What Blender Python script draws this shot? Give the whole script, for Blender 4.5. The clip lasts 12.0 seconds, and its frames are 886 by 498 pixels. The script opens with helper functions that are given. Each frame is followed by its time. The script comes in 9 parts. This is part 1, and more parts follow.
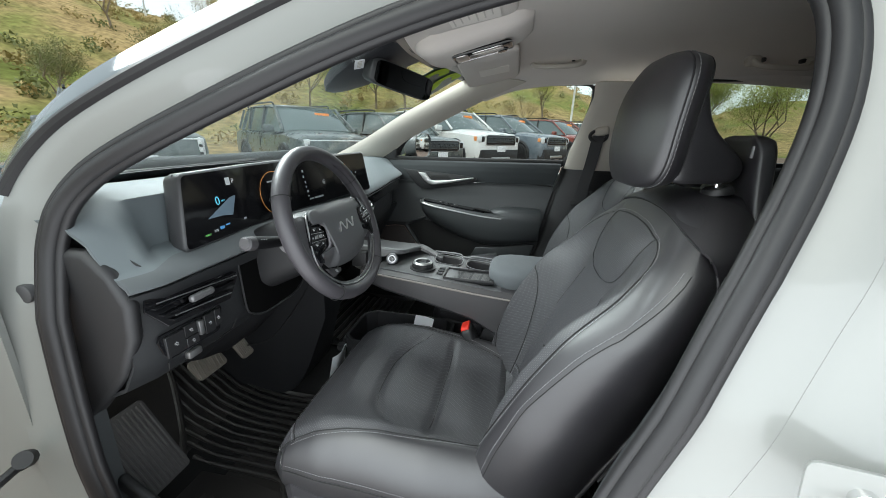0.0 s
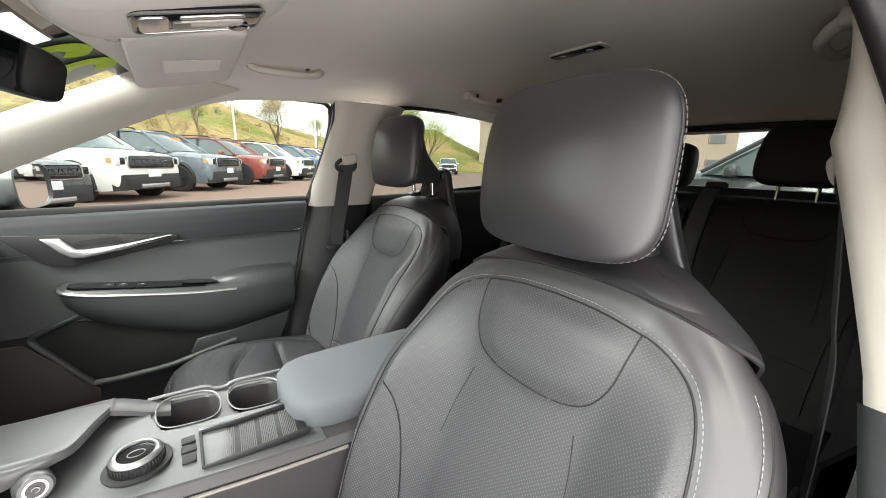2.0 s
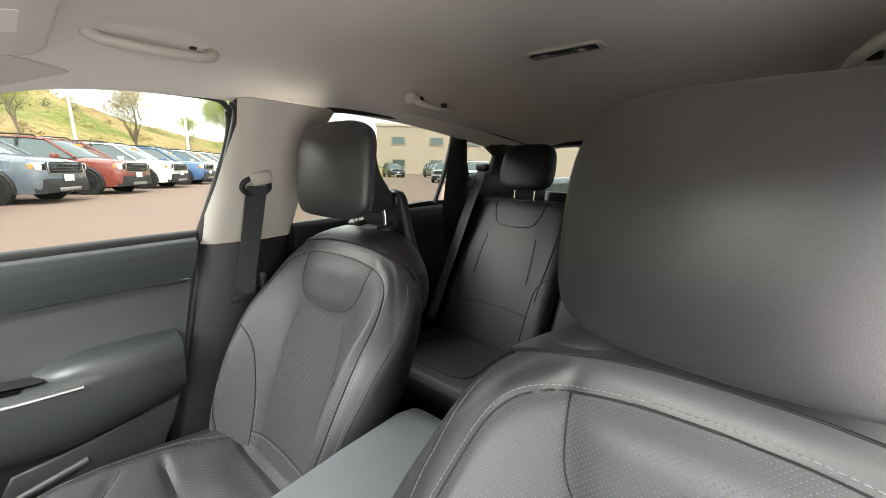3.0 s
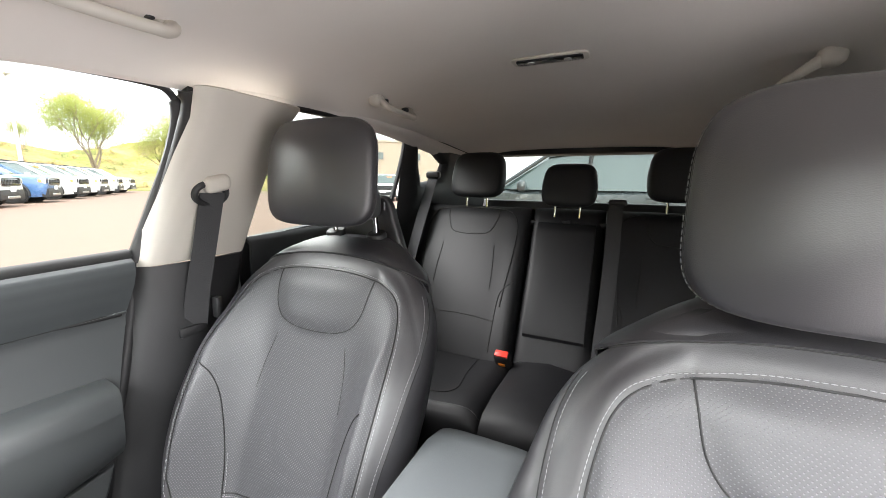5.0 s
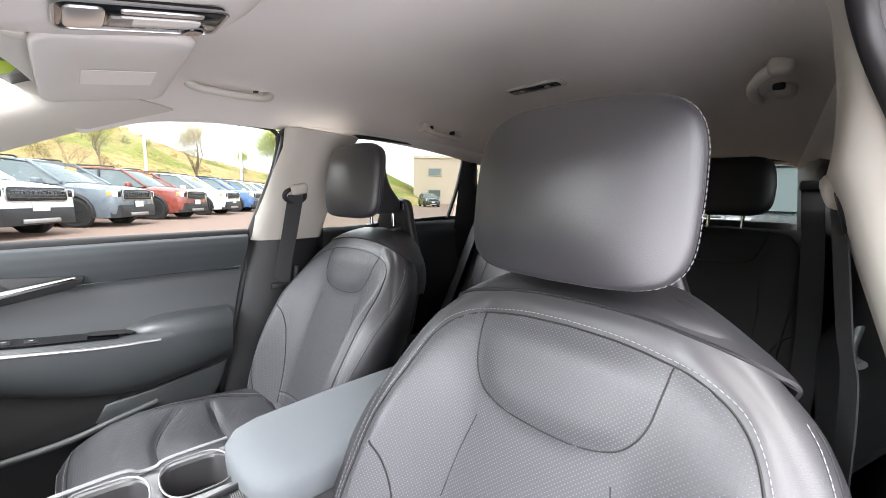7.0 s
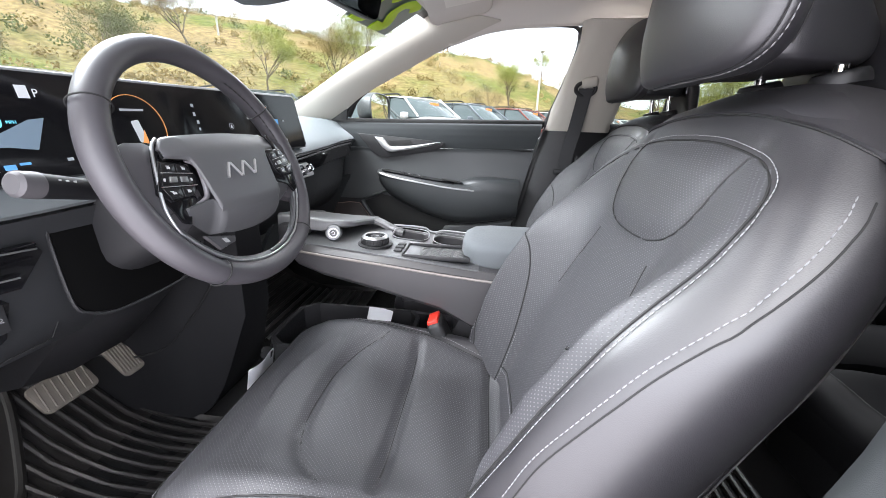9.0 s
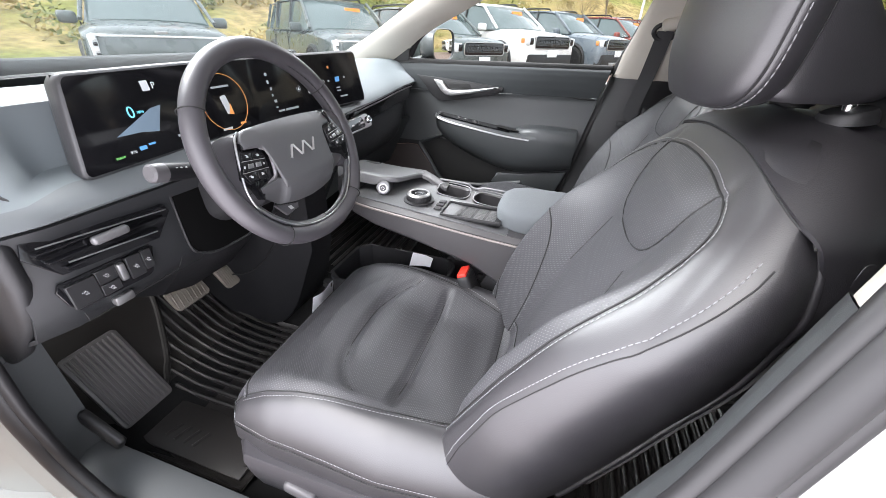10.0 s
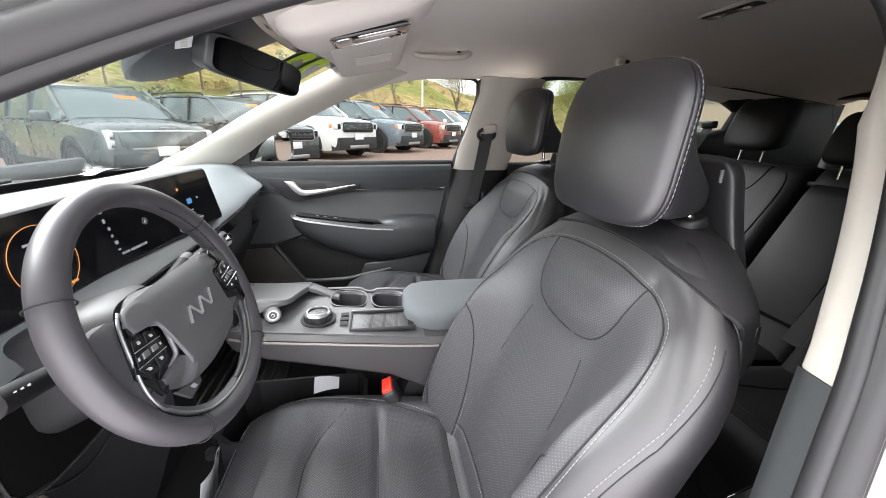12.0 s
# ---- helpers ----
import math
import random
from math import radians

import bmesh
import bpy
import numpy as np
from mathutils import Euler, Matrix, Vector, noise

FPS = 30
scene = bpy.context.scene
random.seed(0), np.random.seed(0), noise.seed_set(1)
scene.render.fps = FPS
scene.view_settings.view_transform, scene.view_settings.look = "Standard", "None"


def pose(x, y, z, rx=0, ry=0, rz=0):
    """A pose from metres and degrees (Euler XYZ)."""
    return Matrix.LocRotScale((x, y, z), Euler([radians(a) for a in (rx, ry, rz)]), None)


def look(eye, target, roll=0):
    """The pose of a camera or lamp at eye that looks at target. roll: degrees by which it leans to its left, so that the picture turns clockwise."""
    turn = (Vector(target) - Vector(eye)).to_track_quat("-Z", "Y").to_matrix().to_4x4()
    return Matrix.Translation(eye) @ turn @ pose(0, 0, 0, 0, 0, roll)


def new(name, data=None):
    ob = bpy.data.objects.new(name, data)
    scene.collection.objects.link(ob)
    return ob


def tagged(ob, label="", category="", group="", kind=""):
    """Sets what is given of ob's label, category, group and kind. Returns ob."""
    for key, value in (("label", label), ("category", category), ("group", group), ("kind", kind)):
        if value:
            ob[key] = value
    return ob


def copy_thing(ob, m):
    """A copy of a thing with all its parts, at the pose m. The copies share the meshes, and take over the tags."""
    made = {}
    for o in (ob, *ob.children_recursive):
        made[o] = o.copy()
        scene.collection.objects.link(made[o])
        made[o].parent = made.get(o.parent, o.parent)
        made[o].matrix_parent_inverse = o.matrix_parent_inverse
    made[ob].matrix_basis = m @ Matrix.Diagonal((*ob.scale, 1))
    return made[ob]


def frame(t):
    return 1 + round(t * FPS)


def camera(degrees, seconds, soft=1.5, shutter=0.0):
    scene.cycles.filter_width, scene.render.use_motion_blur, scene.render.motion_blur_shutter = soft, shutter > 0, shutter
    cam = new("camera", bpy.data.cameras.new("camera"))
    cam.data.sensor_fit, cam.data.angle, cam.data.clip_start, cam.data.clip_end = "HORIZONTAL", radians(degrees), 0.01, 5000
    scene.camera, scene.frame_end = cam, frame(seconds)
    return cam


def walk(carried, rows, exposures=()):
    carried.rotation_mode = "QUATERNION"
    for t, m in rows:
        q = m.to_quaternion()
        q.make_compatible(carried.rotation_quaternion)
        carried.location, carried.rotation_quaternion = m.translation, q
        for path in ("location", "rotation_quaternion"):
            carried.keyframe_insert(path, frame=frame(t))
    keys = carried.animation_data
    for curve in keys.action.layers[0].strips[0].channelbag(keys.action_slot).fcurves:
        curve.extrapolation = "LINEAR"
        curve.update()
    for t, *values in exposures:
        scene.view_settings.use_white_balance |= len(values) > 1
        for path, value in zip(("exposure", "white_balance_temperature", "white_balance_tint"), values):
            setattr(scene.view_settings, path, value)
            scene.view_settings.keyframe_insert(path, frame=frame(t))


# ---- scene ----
cam = camera(100.1, 12.0, soft=0.7)
PATH = [
    (0, (0.118, -1.11, 1.128), (-0.241, 0.768, 0.54), 1.9),
    (0.5, (0.054, -1.0, 1.135), (0.053, 0.927, 0.6), 1.4),
    (1, (-0.009, -0.903, 1.146), (0.383, 0.995, 0.652), 1.4),
    (1.5, (-0.04, -0.804, 1.162), (0.761, 0.967, 0.689), 1.2),
    (2, (-0.055, -0.667, 1.159), (1.077, 0.918, 0.708), 1.3),
    (2.5, (-0.032, -0.508, 1.17), (1.312, 0.911, 0.741), 1.2),
    (3, (-0.001, -0.358, 1.197), (1.514, 0.878, 0.772), 1.1),
    (3.2, (-0.003, -0.262, 1.209), (1.614, 0.833, 0.775), 0.2),
    (4.8, (-0.054, -0.149, 1.177), (1.733, 0.675, 0.818), 0.4),
    (5, (-0.078, -0.163, 1.171), (1.711, 0.661, 0.821), 0.7),
    (5.5, (-0.1, -0.235, 1.185), (1.653, 0.658, 0.825), 0.7),
    (6, (-0.115, -0.337, 1.188), (1.587, 0.665, 0.876), 0.6),
    (6.5, (-0.086, -0.489, 1.211), (1.486, 0.702, 0.88), 1.1),
    (6.7, (-0.095, -0.525, 1.186), (1.432, 0.731, 0.886), 1.2),
    (8.3, (0.052, -0.784, 1.071), (0.378, 1.149, 0.67), 1.9),
    (8.5, (0.063, -0.812, 1.045), (0.234, 1.132, 0.607), 2.1),
    (9, (0.099, -0.867, 0.997), (-0.098, 1.023, 0.375), 1.9),
    (9.5, (0.147, -0.895, 1.039), (-0.288, 0.831, 0.128), 1.9),
    (10, (0.176, -0.907, 1.11), (-0.314, 0.754, 0.11), 2.4),
    (10.5, (0.166, -0.905, 1.154), (-0.304, 0.807, 0.233), 2.8),
    (11, (0.122, -0.894, 1.169), (-0.228, 0.907, 0.373), 2.6),
    (11.5, (0.062, -0.885, 1.173), (0.072, 0.998, 0.499), 2.0),
    (12, (0.0, -0.874, 1.176), (0.342, 0.991, 0.54), 1.6),
]
EXPOSURES = [(0, -0.15, 6200, 0), (0.5, 0.1, 6200, 0), (1.0, 0.46, 6450, 0), (1.5, 0.55, 6700, 3), (2.5, 1.06, 6800, 5), (3.0, 1.06, 6800, 5), (5, 1.72, 6600, 9), (6.0, 1.55, 6500, 11), (6.5, 1.47, 6450, 12), (8.5, 1.0, 6100, 10), (9.5, 0.86, 6350, 12), (10.0, 0.92, 6350, 12), (10.5, 0.88, 6400, 11), (11.5, 0.82, 6450, 11), (12, 0.74, 6500, 10)]
walk(cam, [(t, look(eye, target, roll)) for t, eye, target, roll in PATH], EXPOSURES)

# ---- light and sky ----
world = bpy.data.worlds.new("overcast_sky")
scene.world = world
world.use_nodes = True
_nt = world.node_tree
_sky = _nt.nodes.new("ShaderNodeTexSky")
_sky.sky_type, _sky.sun_disc = "NISHITA", False
_sky.sun_elevation, _sky.sun_rotation = radians(48), radians(200)
_sky.air_density, _sky.dust_density, _sky.ozone_density = 1.0, 3.0, 1.0
_hs = _nt.nodes.new("ShaderNodeHueSaturation")
_hs.inputs["Saturation"].default_value = 0.35
_nt.links.new(_sky.outputs[0], _hs.inputs["Color"])
_cloud = _nt.nodes.new("ShaderNodeVectorMath")     # an even white cloud layer over the clear sky
_cloud.operation, _cloud.inputs[1].default_value = "ADD", (4.7, 4.85, 5.0)
_nt.links.new(_hs.outputs[0], _cloud.inputs[0])
_nt.links.new(_cloud.outputs[0], _nt.nodes["Background"].inputs["Color"])
_nt.nodes["Background"].inputs["Strength"].default_value = 0.15
sun = new("sun", bpy.data.lights.new("sun", "SUN"))
sun.data.energy, sun.data.angle, sun.data.color = 1.0, radians(25), (1.0, 0.96, 0.9)
sun.matrix_world = look((-2.5, -4, 10), (0, 0, 0))

# fill lamp added outside the open doorway, on top of the sky's own light
door_light = new("doorway_sky", bpy.data.lights.new("doorway_sky", "AREA"))
door_light.data.shape, door_light.data.size, door_light.data.size_y, door_light.data.energy = "RECTANGLE", 1.05, 0.76, 7.2
door_light.data.color = (0.975, 0.955, 1.02)
door_light.matrix_world = look((0.06, -0.93, 0.86), (0.14, 0.0, 1.20))

# unseen area lamp added above the passenger's side windows to brighten the cabin
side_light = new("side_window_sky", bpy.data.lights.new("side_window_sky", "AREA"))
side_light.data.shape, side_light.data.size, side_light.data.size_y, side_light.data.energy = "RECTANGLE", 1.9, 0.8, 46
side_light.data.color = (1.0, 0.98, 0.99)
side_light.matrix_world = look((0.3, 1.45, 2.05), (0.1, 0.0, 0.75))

# lamp added out of view over the bonnet, lifts dash and seats through the windscreen
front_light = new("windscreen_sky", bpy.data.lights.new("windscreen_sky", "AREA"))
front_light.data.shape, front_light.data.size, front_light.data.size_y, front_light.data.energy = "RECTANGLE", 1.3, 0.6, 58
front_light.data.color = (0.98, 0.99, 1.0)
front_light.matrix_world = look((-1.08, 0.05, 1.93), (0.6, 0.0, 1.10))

# ---- materials ----
MATS = {}


def surf(name, color, rough=0.6, metal=0.0, grain=0.0, scale=300.0, vary=0.08, vscale=6.0, spec=0.5, coat=0.0, random_tint=0.0):
    """A surface with fine grain (bump) and broad tonal variation."""
    if name in MATS:
        return MATS[name]
    m = bpy.data.materials.new(name)
    m.use_nodes = True
    nt = m.node_tree
    n, l = nt.nodes, nt.links
    b = n["Principled BSDF"]
    b.inputs["Roughness"].default_value = rough
    b.inputs["Metallic"].default_value = metal
    b.inputs["Specular IOR Level"].default_value = spec
    b.inputs["Coat Weight"].default_value = coat
    b.inputs["Coat Roughness"].default_value = 0.06
    tc = n.new("ShaderNodeTexCoord")
    n1 = n.new("ShaderNodeTexNoise")
    n1.inputs["Scale"].default_value, n1.inputs["Detail"].default_value = vscale, 5
    l.new(tc.outputs["Object"], n1.inputs["Vector"])
    mr = n.new("ShaderNodeMapRange")
    mr.inputs["To Min"].default_value, mr.inputs["To Max"].default_value = 1 - vary, 1 + vary
    l.new(n1.outputs["Fac"], mr.inputs["Value"])
    mul = n.new("ShaderNodeVectorMath")
    mul.operation = "SCALE"
    mul.inputs[0].default_value = color
    l.new(mr.outputs[0], mul.inputs["Scale"])
    col = mul.outputs[0]
    if random_tint:
        oi = n.new("ShaderNodeObjectInfo")
        m2 = n.new("ShaderNodeMapRange")
        m2.inputs["To Min"].default_value, m2.inputs["To Max"].default_value = 1 - random_tint, 1 + random_tint
        l.new(oi.outputs["Random"], m2.inputs["Value"])
        s2 = n.new("ShaderNodeVectorMath")
        s2.operation = "SCALE"
        l.new(col, s2.inputs[0])
        l.new(m2.outputs[0], s2.inputs["Scale"])
        col = s2.outputs[0]
    l.new(col, b.inputs["Base Color"])
    rr = n.new("ShaderNodeMapRange")
    rr.inputs["To Min"].default_value, rr.inputs["To Max"].default_value = max(0.02, rough * 0.85), min(1, rough * 1.15)
    l.new(n1.outputs["Fac"], rr.inputs["Value"])
    l.new(rr.outputs[0], b.inputs["Roughness"])
    if grain:
        v = n.new("ShaderNodeTexVoronoi")
        v.inputs["Scale"].default_value = scale
        l.new(tc.outputs["Object"], v.inputs["Vector"])
        bp = n.new("ShaderNodeBump")
        bp.inputs["Strength"].default_value, bp.inputs["Distance"].default_value = grain, 0.0006
        l.new(v.outputs["Distance"], bp.inputs["Height"])
        l.new(bp.outputs[0], b.inputs["Normal"])
    MATS[name] = m
    return m


def perforated(name, color, rough, pitch=0.0039):
    """Leather with staggered rows of small punched holes that show the pale backing."""
    if name in MATS:
        return MATS[name]
    m = surf(name, color, rough, grain=0.06, scale=1600, vary=0.1, spec=0.7)
    nt = m.node_tree
    n, l = nt.nodes, nt.links
    b = n["Principled BSDF"]
    uv = n.new("ShaderNodeUVMap")
    uv.uv_map = "metres"
    mp = n.new("ShaderNodeMapping")
    mp.inputs["Rotation"].default_value = (0, 0, radians(45))
    l.new(uv.outputs[0], mp.inputs["Vector"])
    v = n.new("ShaderNodeTexVoronoi")
    v.voronoi_dimensions = "2D"
    v.inputs["Scale"].default_value, v.inputs["Randomness"].default_value = 1 / pitch, 0.0
    l.new(mp.outputs[0], v.inputs["Vector"])
    mr = n.new("ShaderNodeMapRange")
    mr.interpolation_type = "SMOOTHSTEP"
    mr.inputs["From Min"].default_value, mr.inputs["From Max"].default_value = 0.10, 0.24
    l.new(v.outputs["Distance"], mr.inputs["Value"])
    old = b.inputs["Base Color"].links[0].from_socket
    mx = n.new("ShaderNodeMix")
    mx.data_type = "RGBA"
    mx.inputs["A"].default_value = (0.095, 0.095, 0.10, 1)
    l.new(mr.outputs[0], mx.inputs["Factor"])
    l.new(old, mx.inputs["B"])
    l.new(mx.outputs["Result"], b.inputs["Base Color"])
    bp = n.new("ShaderNodeBump")
    bp.inputs["Strength"].default_value, bp.inputs["Distance"].default_value = 0.5, 0.001
    l.new(mr.outputs[0], bp.inputs["Height"])
    l.new(b.inputs["Normal"].links[0].from_socket, bp.inputs["Normal"])
    l.new(bp.outputs[0], b.inputs["Normal"])
    return m


def glow(name, color, strength):
    if name in MATS:
        return MATS[name]
    m = bpy.data.materials.new(name)
    m.use_nodes = True
    b = m.node_tree.nodes["Principled BSDF"]
    b.inputs["Base Color"].default_value = (*color, 1)
    b.inputs["Emission Color"].default_value = (*color, 1)
    b.inputs["Emission Strength"].default_value = strength
    MATS[name] = m
    return m


def pane_glass(name, tint=(1, 1, 1), gloss=1.0):
    if name in MATS:
        return MATS[name]
    m = bpy.data.materials.new(name)
    m.use_nodes = True
    n, l = m.node_tree.nodes, m.node_tree.links
    n.remove(n["Principled BSDF"])
    tr = n.new("ShaderNodeBsdfTransparent")
    tr.inputs["Color"].default_value = (*tint, 1)
    gl = n.new("ShaderNodeBsdfGlossy")
    gl.inputs["Roughness"].default_value = 0.01
    gl.inputs["Color"].default_value = (gloss, gloss, gloss, 1)
    lw = n.new("ShaderNodeLayerWeight")
    pw = n.new("ShaderNodeMath")
    pw.operation, pw.inputs[1].default_value = "POWER", 5.0
    l.new(lw.outputs["Facing"], pw.inputs[0])
    fr = n.new("ShaderNodeMath")
    fr.operation, fr.inputs[1].default_value, fr.inputs[2].default_value = "MULTIPLY_ADD", 0.3, 0.004
    l.new(pw.outputs[0], fr.inputs[0])
    mx = n.new("ShaderNodeMixShader")
    l.new(fr.outputs[0], mx.inputs["Fac"])
    l.new(tr.outputs[0], mx.inputs[1])
    l.new(gl.outputs[0], mx.inputs[2])
    l.new(mx.outputs[0], n["Material Output"].inputs["Surface"])
    MATS[name] = m
    return m


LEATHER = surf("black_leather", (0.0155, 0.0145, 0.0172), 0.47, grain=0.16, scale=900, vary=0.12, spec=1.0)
LEATHER_PERF = perforated("perforated_black_leather", (0.033, 0.033, 0.037), 0.53)
# front leather darkened: the rear cabin's shade is put into the base colour
LEATHER_REAR_SHADE = surf("shaded_black_leather", (0.0075, 0.0075, 0.0088), 0.55, grain=0.07, scale=1600, vary=0.1, spec=0.4)
THREAD = surf("grey_thread", (0.22, 0.22, 0.23), 0.8)
THREAD_DARK = surf("dim_thread", (0.17, 0.17, 0.177), 0.8)
SEAM = surf("seam_black", (0.008, 0.008, 0.008), 0.7)
PLASTIC = surf("black_grained_plastic", (0.0125, 0.0125, 0.0135), 0.5, grain=0.18, scale=1700, vary=0.08)
PLASTIC_SOFT = surf("charcoal_soft_plastic", (0.036, 0.0395, 0.041), 0.46, spec=0.7, grain=0.15, scale=1600, vary=0.08)
DASH_GREY = surf("grey_dash_pad", (0.118, 0.136, 0.144), 0.62, grain=0.15, scale=1500, vary=0.05)
GLOSS_BLACK = surf("gloss_black", (0.006, 0.006, 0.007), 0.08, vary=0.02)
SILVER = surf("bright_silver_plastic", (0.62, 0.62, 0.62), 0.3, 0.85, vary=0.03)
SATIN = surf("satin_silver", (0.42, 0.42, 0.42), 0.35, 0.9, vary=0.04)
CHROME = surf("chrome", (0.8, 0.8, 0.8), 0.08, 1.0, vary=0.02)
HEADLINER = surf("beige_headliner_cloth", (0.70, 0.665, 0.625), 0.95, grain=0.3, scale=1800, vary=0.04, spec=0.1)
TRIM_CREAM = surf("cream_pillar_plastic", (0.52, 0.49, 0.435), 0.6, grain=0.1, scale=1700, vary=0.04)
RUBBER = surf("black_rubber_seal", (0.012, 0.0115, 0.0125), 0.5, grain=0.05, scale=1500, vary=0.12)
PAD_MATT = surf("matt_charcoal_pad", (0.036, 0.040, 0.042), 0.75, spec=0.25, grain=0.15, scale=1600, vary=0.08)
CONSOLE_SIDE = surf("console_side_plastic", (0.040, 0.038, 0.040), 0.45, grain=0.15, scale=1600, vary=0.08, spec=0.7)
DULL_SATIN = surf("dull_satin", (0.22, 0.22, 0.225), 0.5, 0.6, vary=0.04)
SWITCH_GREY = surf("grey_switch_plastic", (0.065, 0.063, 0.067), 0.45, vary=0.04)
# felt of the sill seal, and the black that paints shade in door hollows
SEAL_SHADE_MATT = surf("matt_seal_and_shade", (0.010, 0.010, 0.010), 0.85)
MAT_RUBBER = surf("rubber_floor_mat", (0.020, 0.0185, 0.0175), 0.32, grain=0.2, scale=1200, vary=0.3, vscale=9)
CARPET = surf("black_carpet", (0.010, 0.010, 0.010), 0.98, grain=1.0, scale=900, vary=0.2, spec=0.1)
PAINT = surf("pale_grey_car_paint", (0.215, 0.22, 0.208), 0.35, vary=0.02, coat=0.6)
BELT = surf("charcoal_belt_webbing", (0.03, 0.03, 0.032), 0.7, grain=0.8, scale=1500, vary=0.06)
RED_PLASTIC = surf("red_plastic", (0.65, 0.035, 0.02), 0.4)
ORANGE_LABEL = surf("orange_label", (0.75, 0.22, 0.02), 0.5)
WHITE_PAPER = surf("white_paper", (0.75, 0.76, 0.78), 0.8)
WHITE_MARK = surf("white_marking", (0.42, 0.42, 0.42), 0.5)
GLASS = pane_glass("window_glass", (0.93, 0.95, 0.94))
GLASS_TINT = pane_glass("tinted_window_glass", (0.74, 0.77, 0.75))
MIRROR = surf("mirror_silver", (0.85, 0.87, 0.88), 0.01, 1.0, vary=0.0)

# ---- helpers for building ----


def part(name, data, material, parent=None, label="", smooth=True, angle=40):
    """Links a bmesh or mesh as one object, under a thing or a part when one is given."""
    if isinstance(data, bmesh.types.BMesh):
        me = bpy.data.meshes.new(name)
        data.normal_update()
        data.to_mesh(me)
        data.free()
    else:
        me = data
    if not me.materials:
        me.materials.append(material)
    if smooth:
        me.polygons.foreach_set("use_smooth", [True] * len(me.polygons))
        me.set_sharp_from_angle(angle=radians(angle))
    ob = new(name, me)
    if parent is not None:
        ob.parent = parent
        ob.matrix_parent_inverse = parent.matrix_world.inverted() if parent.type == "EMPTY" and parent.parent is None else Matrix()
    if label:
        ob["label"] = label
    return ob


def thing(name, at, label, category, group="", kind=""):
    ob = new(name)
    ob.empty_display_size = 0.05
    ob.location = at
    ob.matrix_world = Matrix.Translation(at)
    return tagged(ob, label, category, group, kind)


def rbox(c, s, r=0.006, seg=2, rot=None):
    """A box with rounded edges, c its middle, s its size."""
    bm = bmesh.new()
    bmesh.ops.create_cube(bm, size=1.0, matrix=Matrix.Diagonal((*s, 1)))
    r = min(r, min(s) * 0.49)
    if r > 0:
        bmesh.ops.bevel(bm, geom=bm.edges[:], offset=r, segments=seg, profile=0.5, affect="EDGES")
    bm.transform(Matrix.Translation(c) @ (rot or Matrix()))
    return bm


def rot(axis, degrees):
    return Matrix.Rotation(radians(degrees), 4, axis)


def loft(rings, closed=True, caps=True):
    """Skins rings of equally many points."""
    bm = bmesh.new()
    vs = [[bm.verts.new(p) for p in ring] for ring in rings]
    n = len(rings[0])
    for a, b in zip(vs, vs[1:]):
        for i in range(n if closed else n - 1):
            j = (i + 1) % n
            bm.faces.new((a[i], a[j], b[j], b[i]))
    if closed and caps:
        bm.faces.new(vs[0][::-1])
        bm.faces.new(vs[-1])
    bmesh.ops.recalc_face_normals(bm, faces=bm.faces[:])
    return bm


def sheet(fn, nu, nv, thick=0.0):
    """A surface fn(u, v), u and v from 0 to 1, given a thickness along its normal."""
    bm = bmesh.new()
    g = [[bm.verts.new(fn(i / nu, j / nv)) for i in range(nu + 1)] for j in range(nv + 1)]
    for j in range(nv):
        for i in range(nu):
            bm.faces.new((g[j][i], g[j][i + 1], g[j + 1][i + 1], g[j + 1][i]))
    bm.normal_update()
    if thick:
        bmesh.ops.solidify(bm, geom=bm.faces[:], thickness=thick)
    return bm


def smooth_line(pts, n=8, closed=False):
    """Catmull-Rom through the points."""
    P = [Vector(p) for p in pts]
    m = len(P)
    out = []
    for i in range(m if closed else m - 1):
        if closed:
            a, b, c, d = (P[(i + k) % m] for k in (-1, 0, 1, 2))
        else:
            b, c = P[i], P[i + 1]
            a = P[i - 1] if i else b + (b - c)
            d = P[i + 2] if i + 2 < m else c + (c - b)
        for k in range(n):
            t = k / n
            out.append(0.5 * (2 * b + (c - a) * t + (2 * a - 5 * b + 4 * c - d) * t * t + (3 * b - a - 3 * c + d) * t ** 3))
    if not closed:
        out.append(P[-1])
    return out


def tube(pts, r, seg=8, closed=False, flat=1.0, up=None):
    """A round or flattened bar along a line; r may vary along it."""
    P = [Vector(p) for p in pts]
    m = len(P)
    rings = []
    ref = Vector(up) if up else None
    prev = None
    for i, p in enumerate(P):
        if closed:
            t = P[(i + 1) % m] - P[i - 1]
        else:
            t = P[min(i + 1, m - 1)] - P[max(i - 1, 0)]
        t = t.normalized() if t.length > 1e-9 else Vector((1, 0, 0))
        if ref:
            a = ref - t * ref.dot(t)
        elif prev is None:
            a = t.orthogonal()
        else:
            a = prev - t * prev.dot(t)
        a = a.normalized() if a.length > 1e-9 else t.orthogonal().normalized()
        prev = a
        b = t.cross(a)
        rr = r(i / max(1, m - 1)) if callable(r) else r
        rings.append([p + (a * math.cos(k * 2 * math.pi / seg) * flat + b * math.sin(k * 2 * math.pi / seg)) * rr for k in range(seg)])
    if closed:
        rings.append(rings[0])
        bm = loft(rings, True, False)
        bmesh.ops.remove_doubles(bm, verts=bm.verts[:], dist=1e-6)
        return bm
    return loft(rings)


def joined(bms):
    me = bpy.data.meshes.new("joined")
    out = bmesh.new()
    for b in bms:
        b.to_mesh(me)
        b.free()
        out.from_mesh(me)
    bpy.data.meshes.remove(me)
    return out


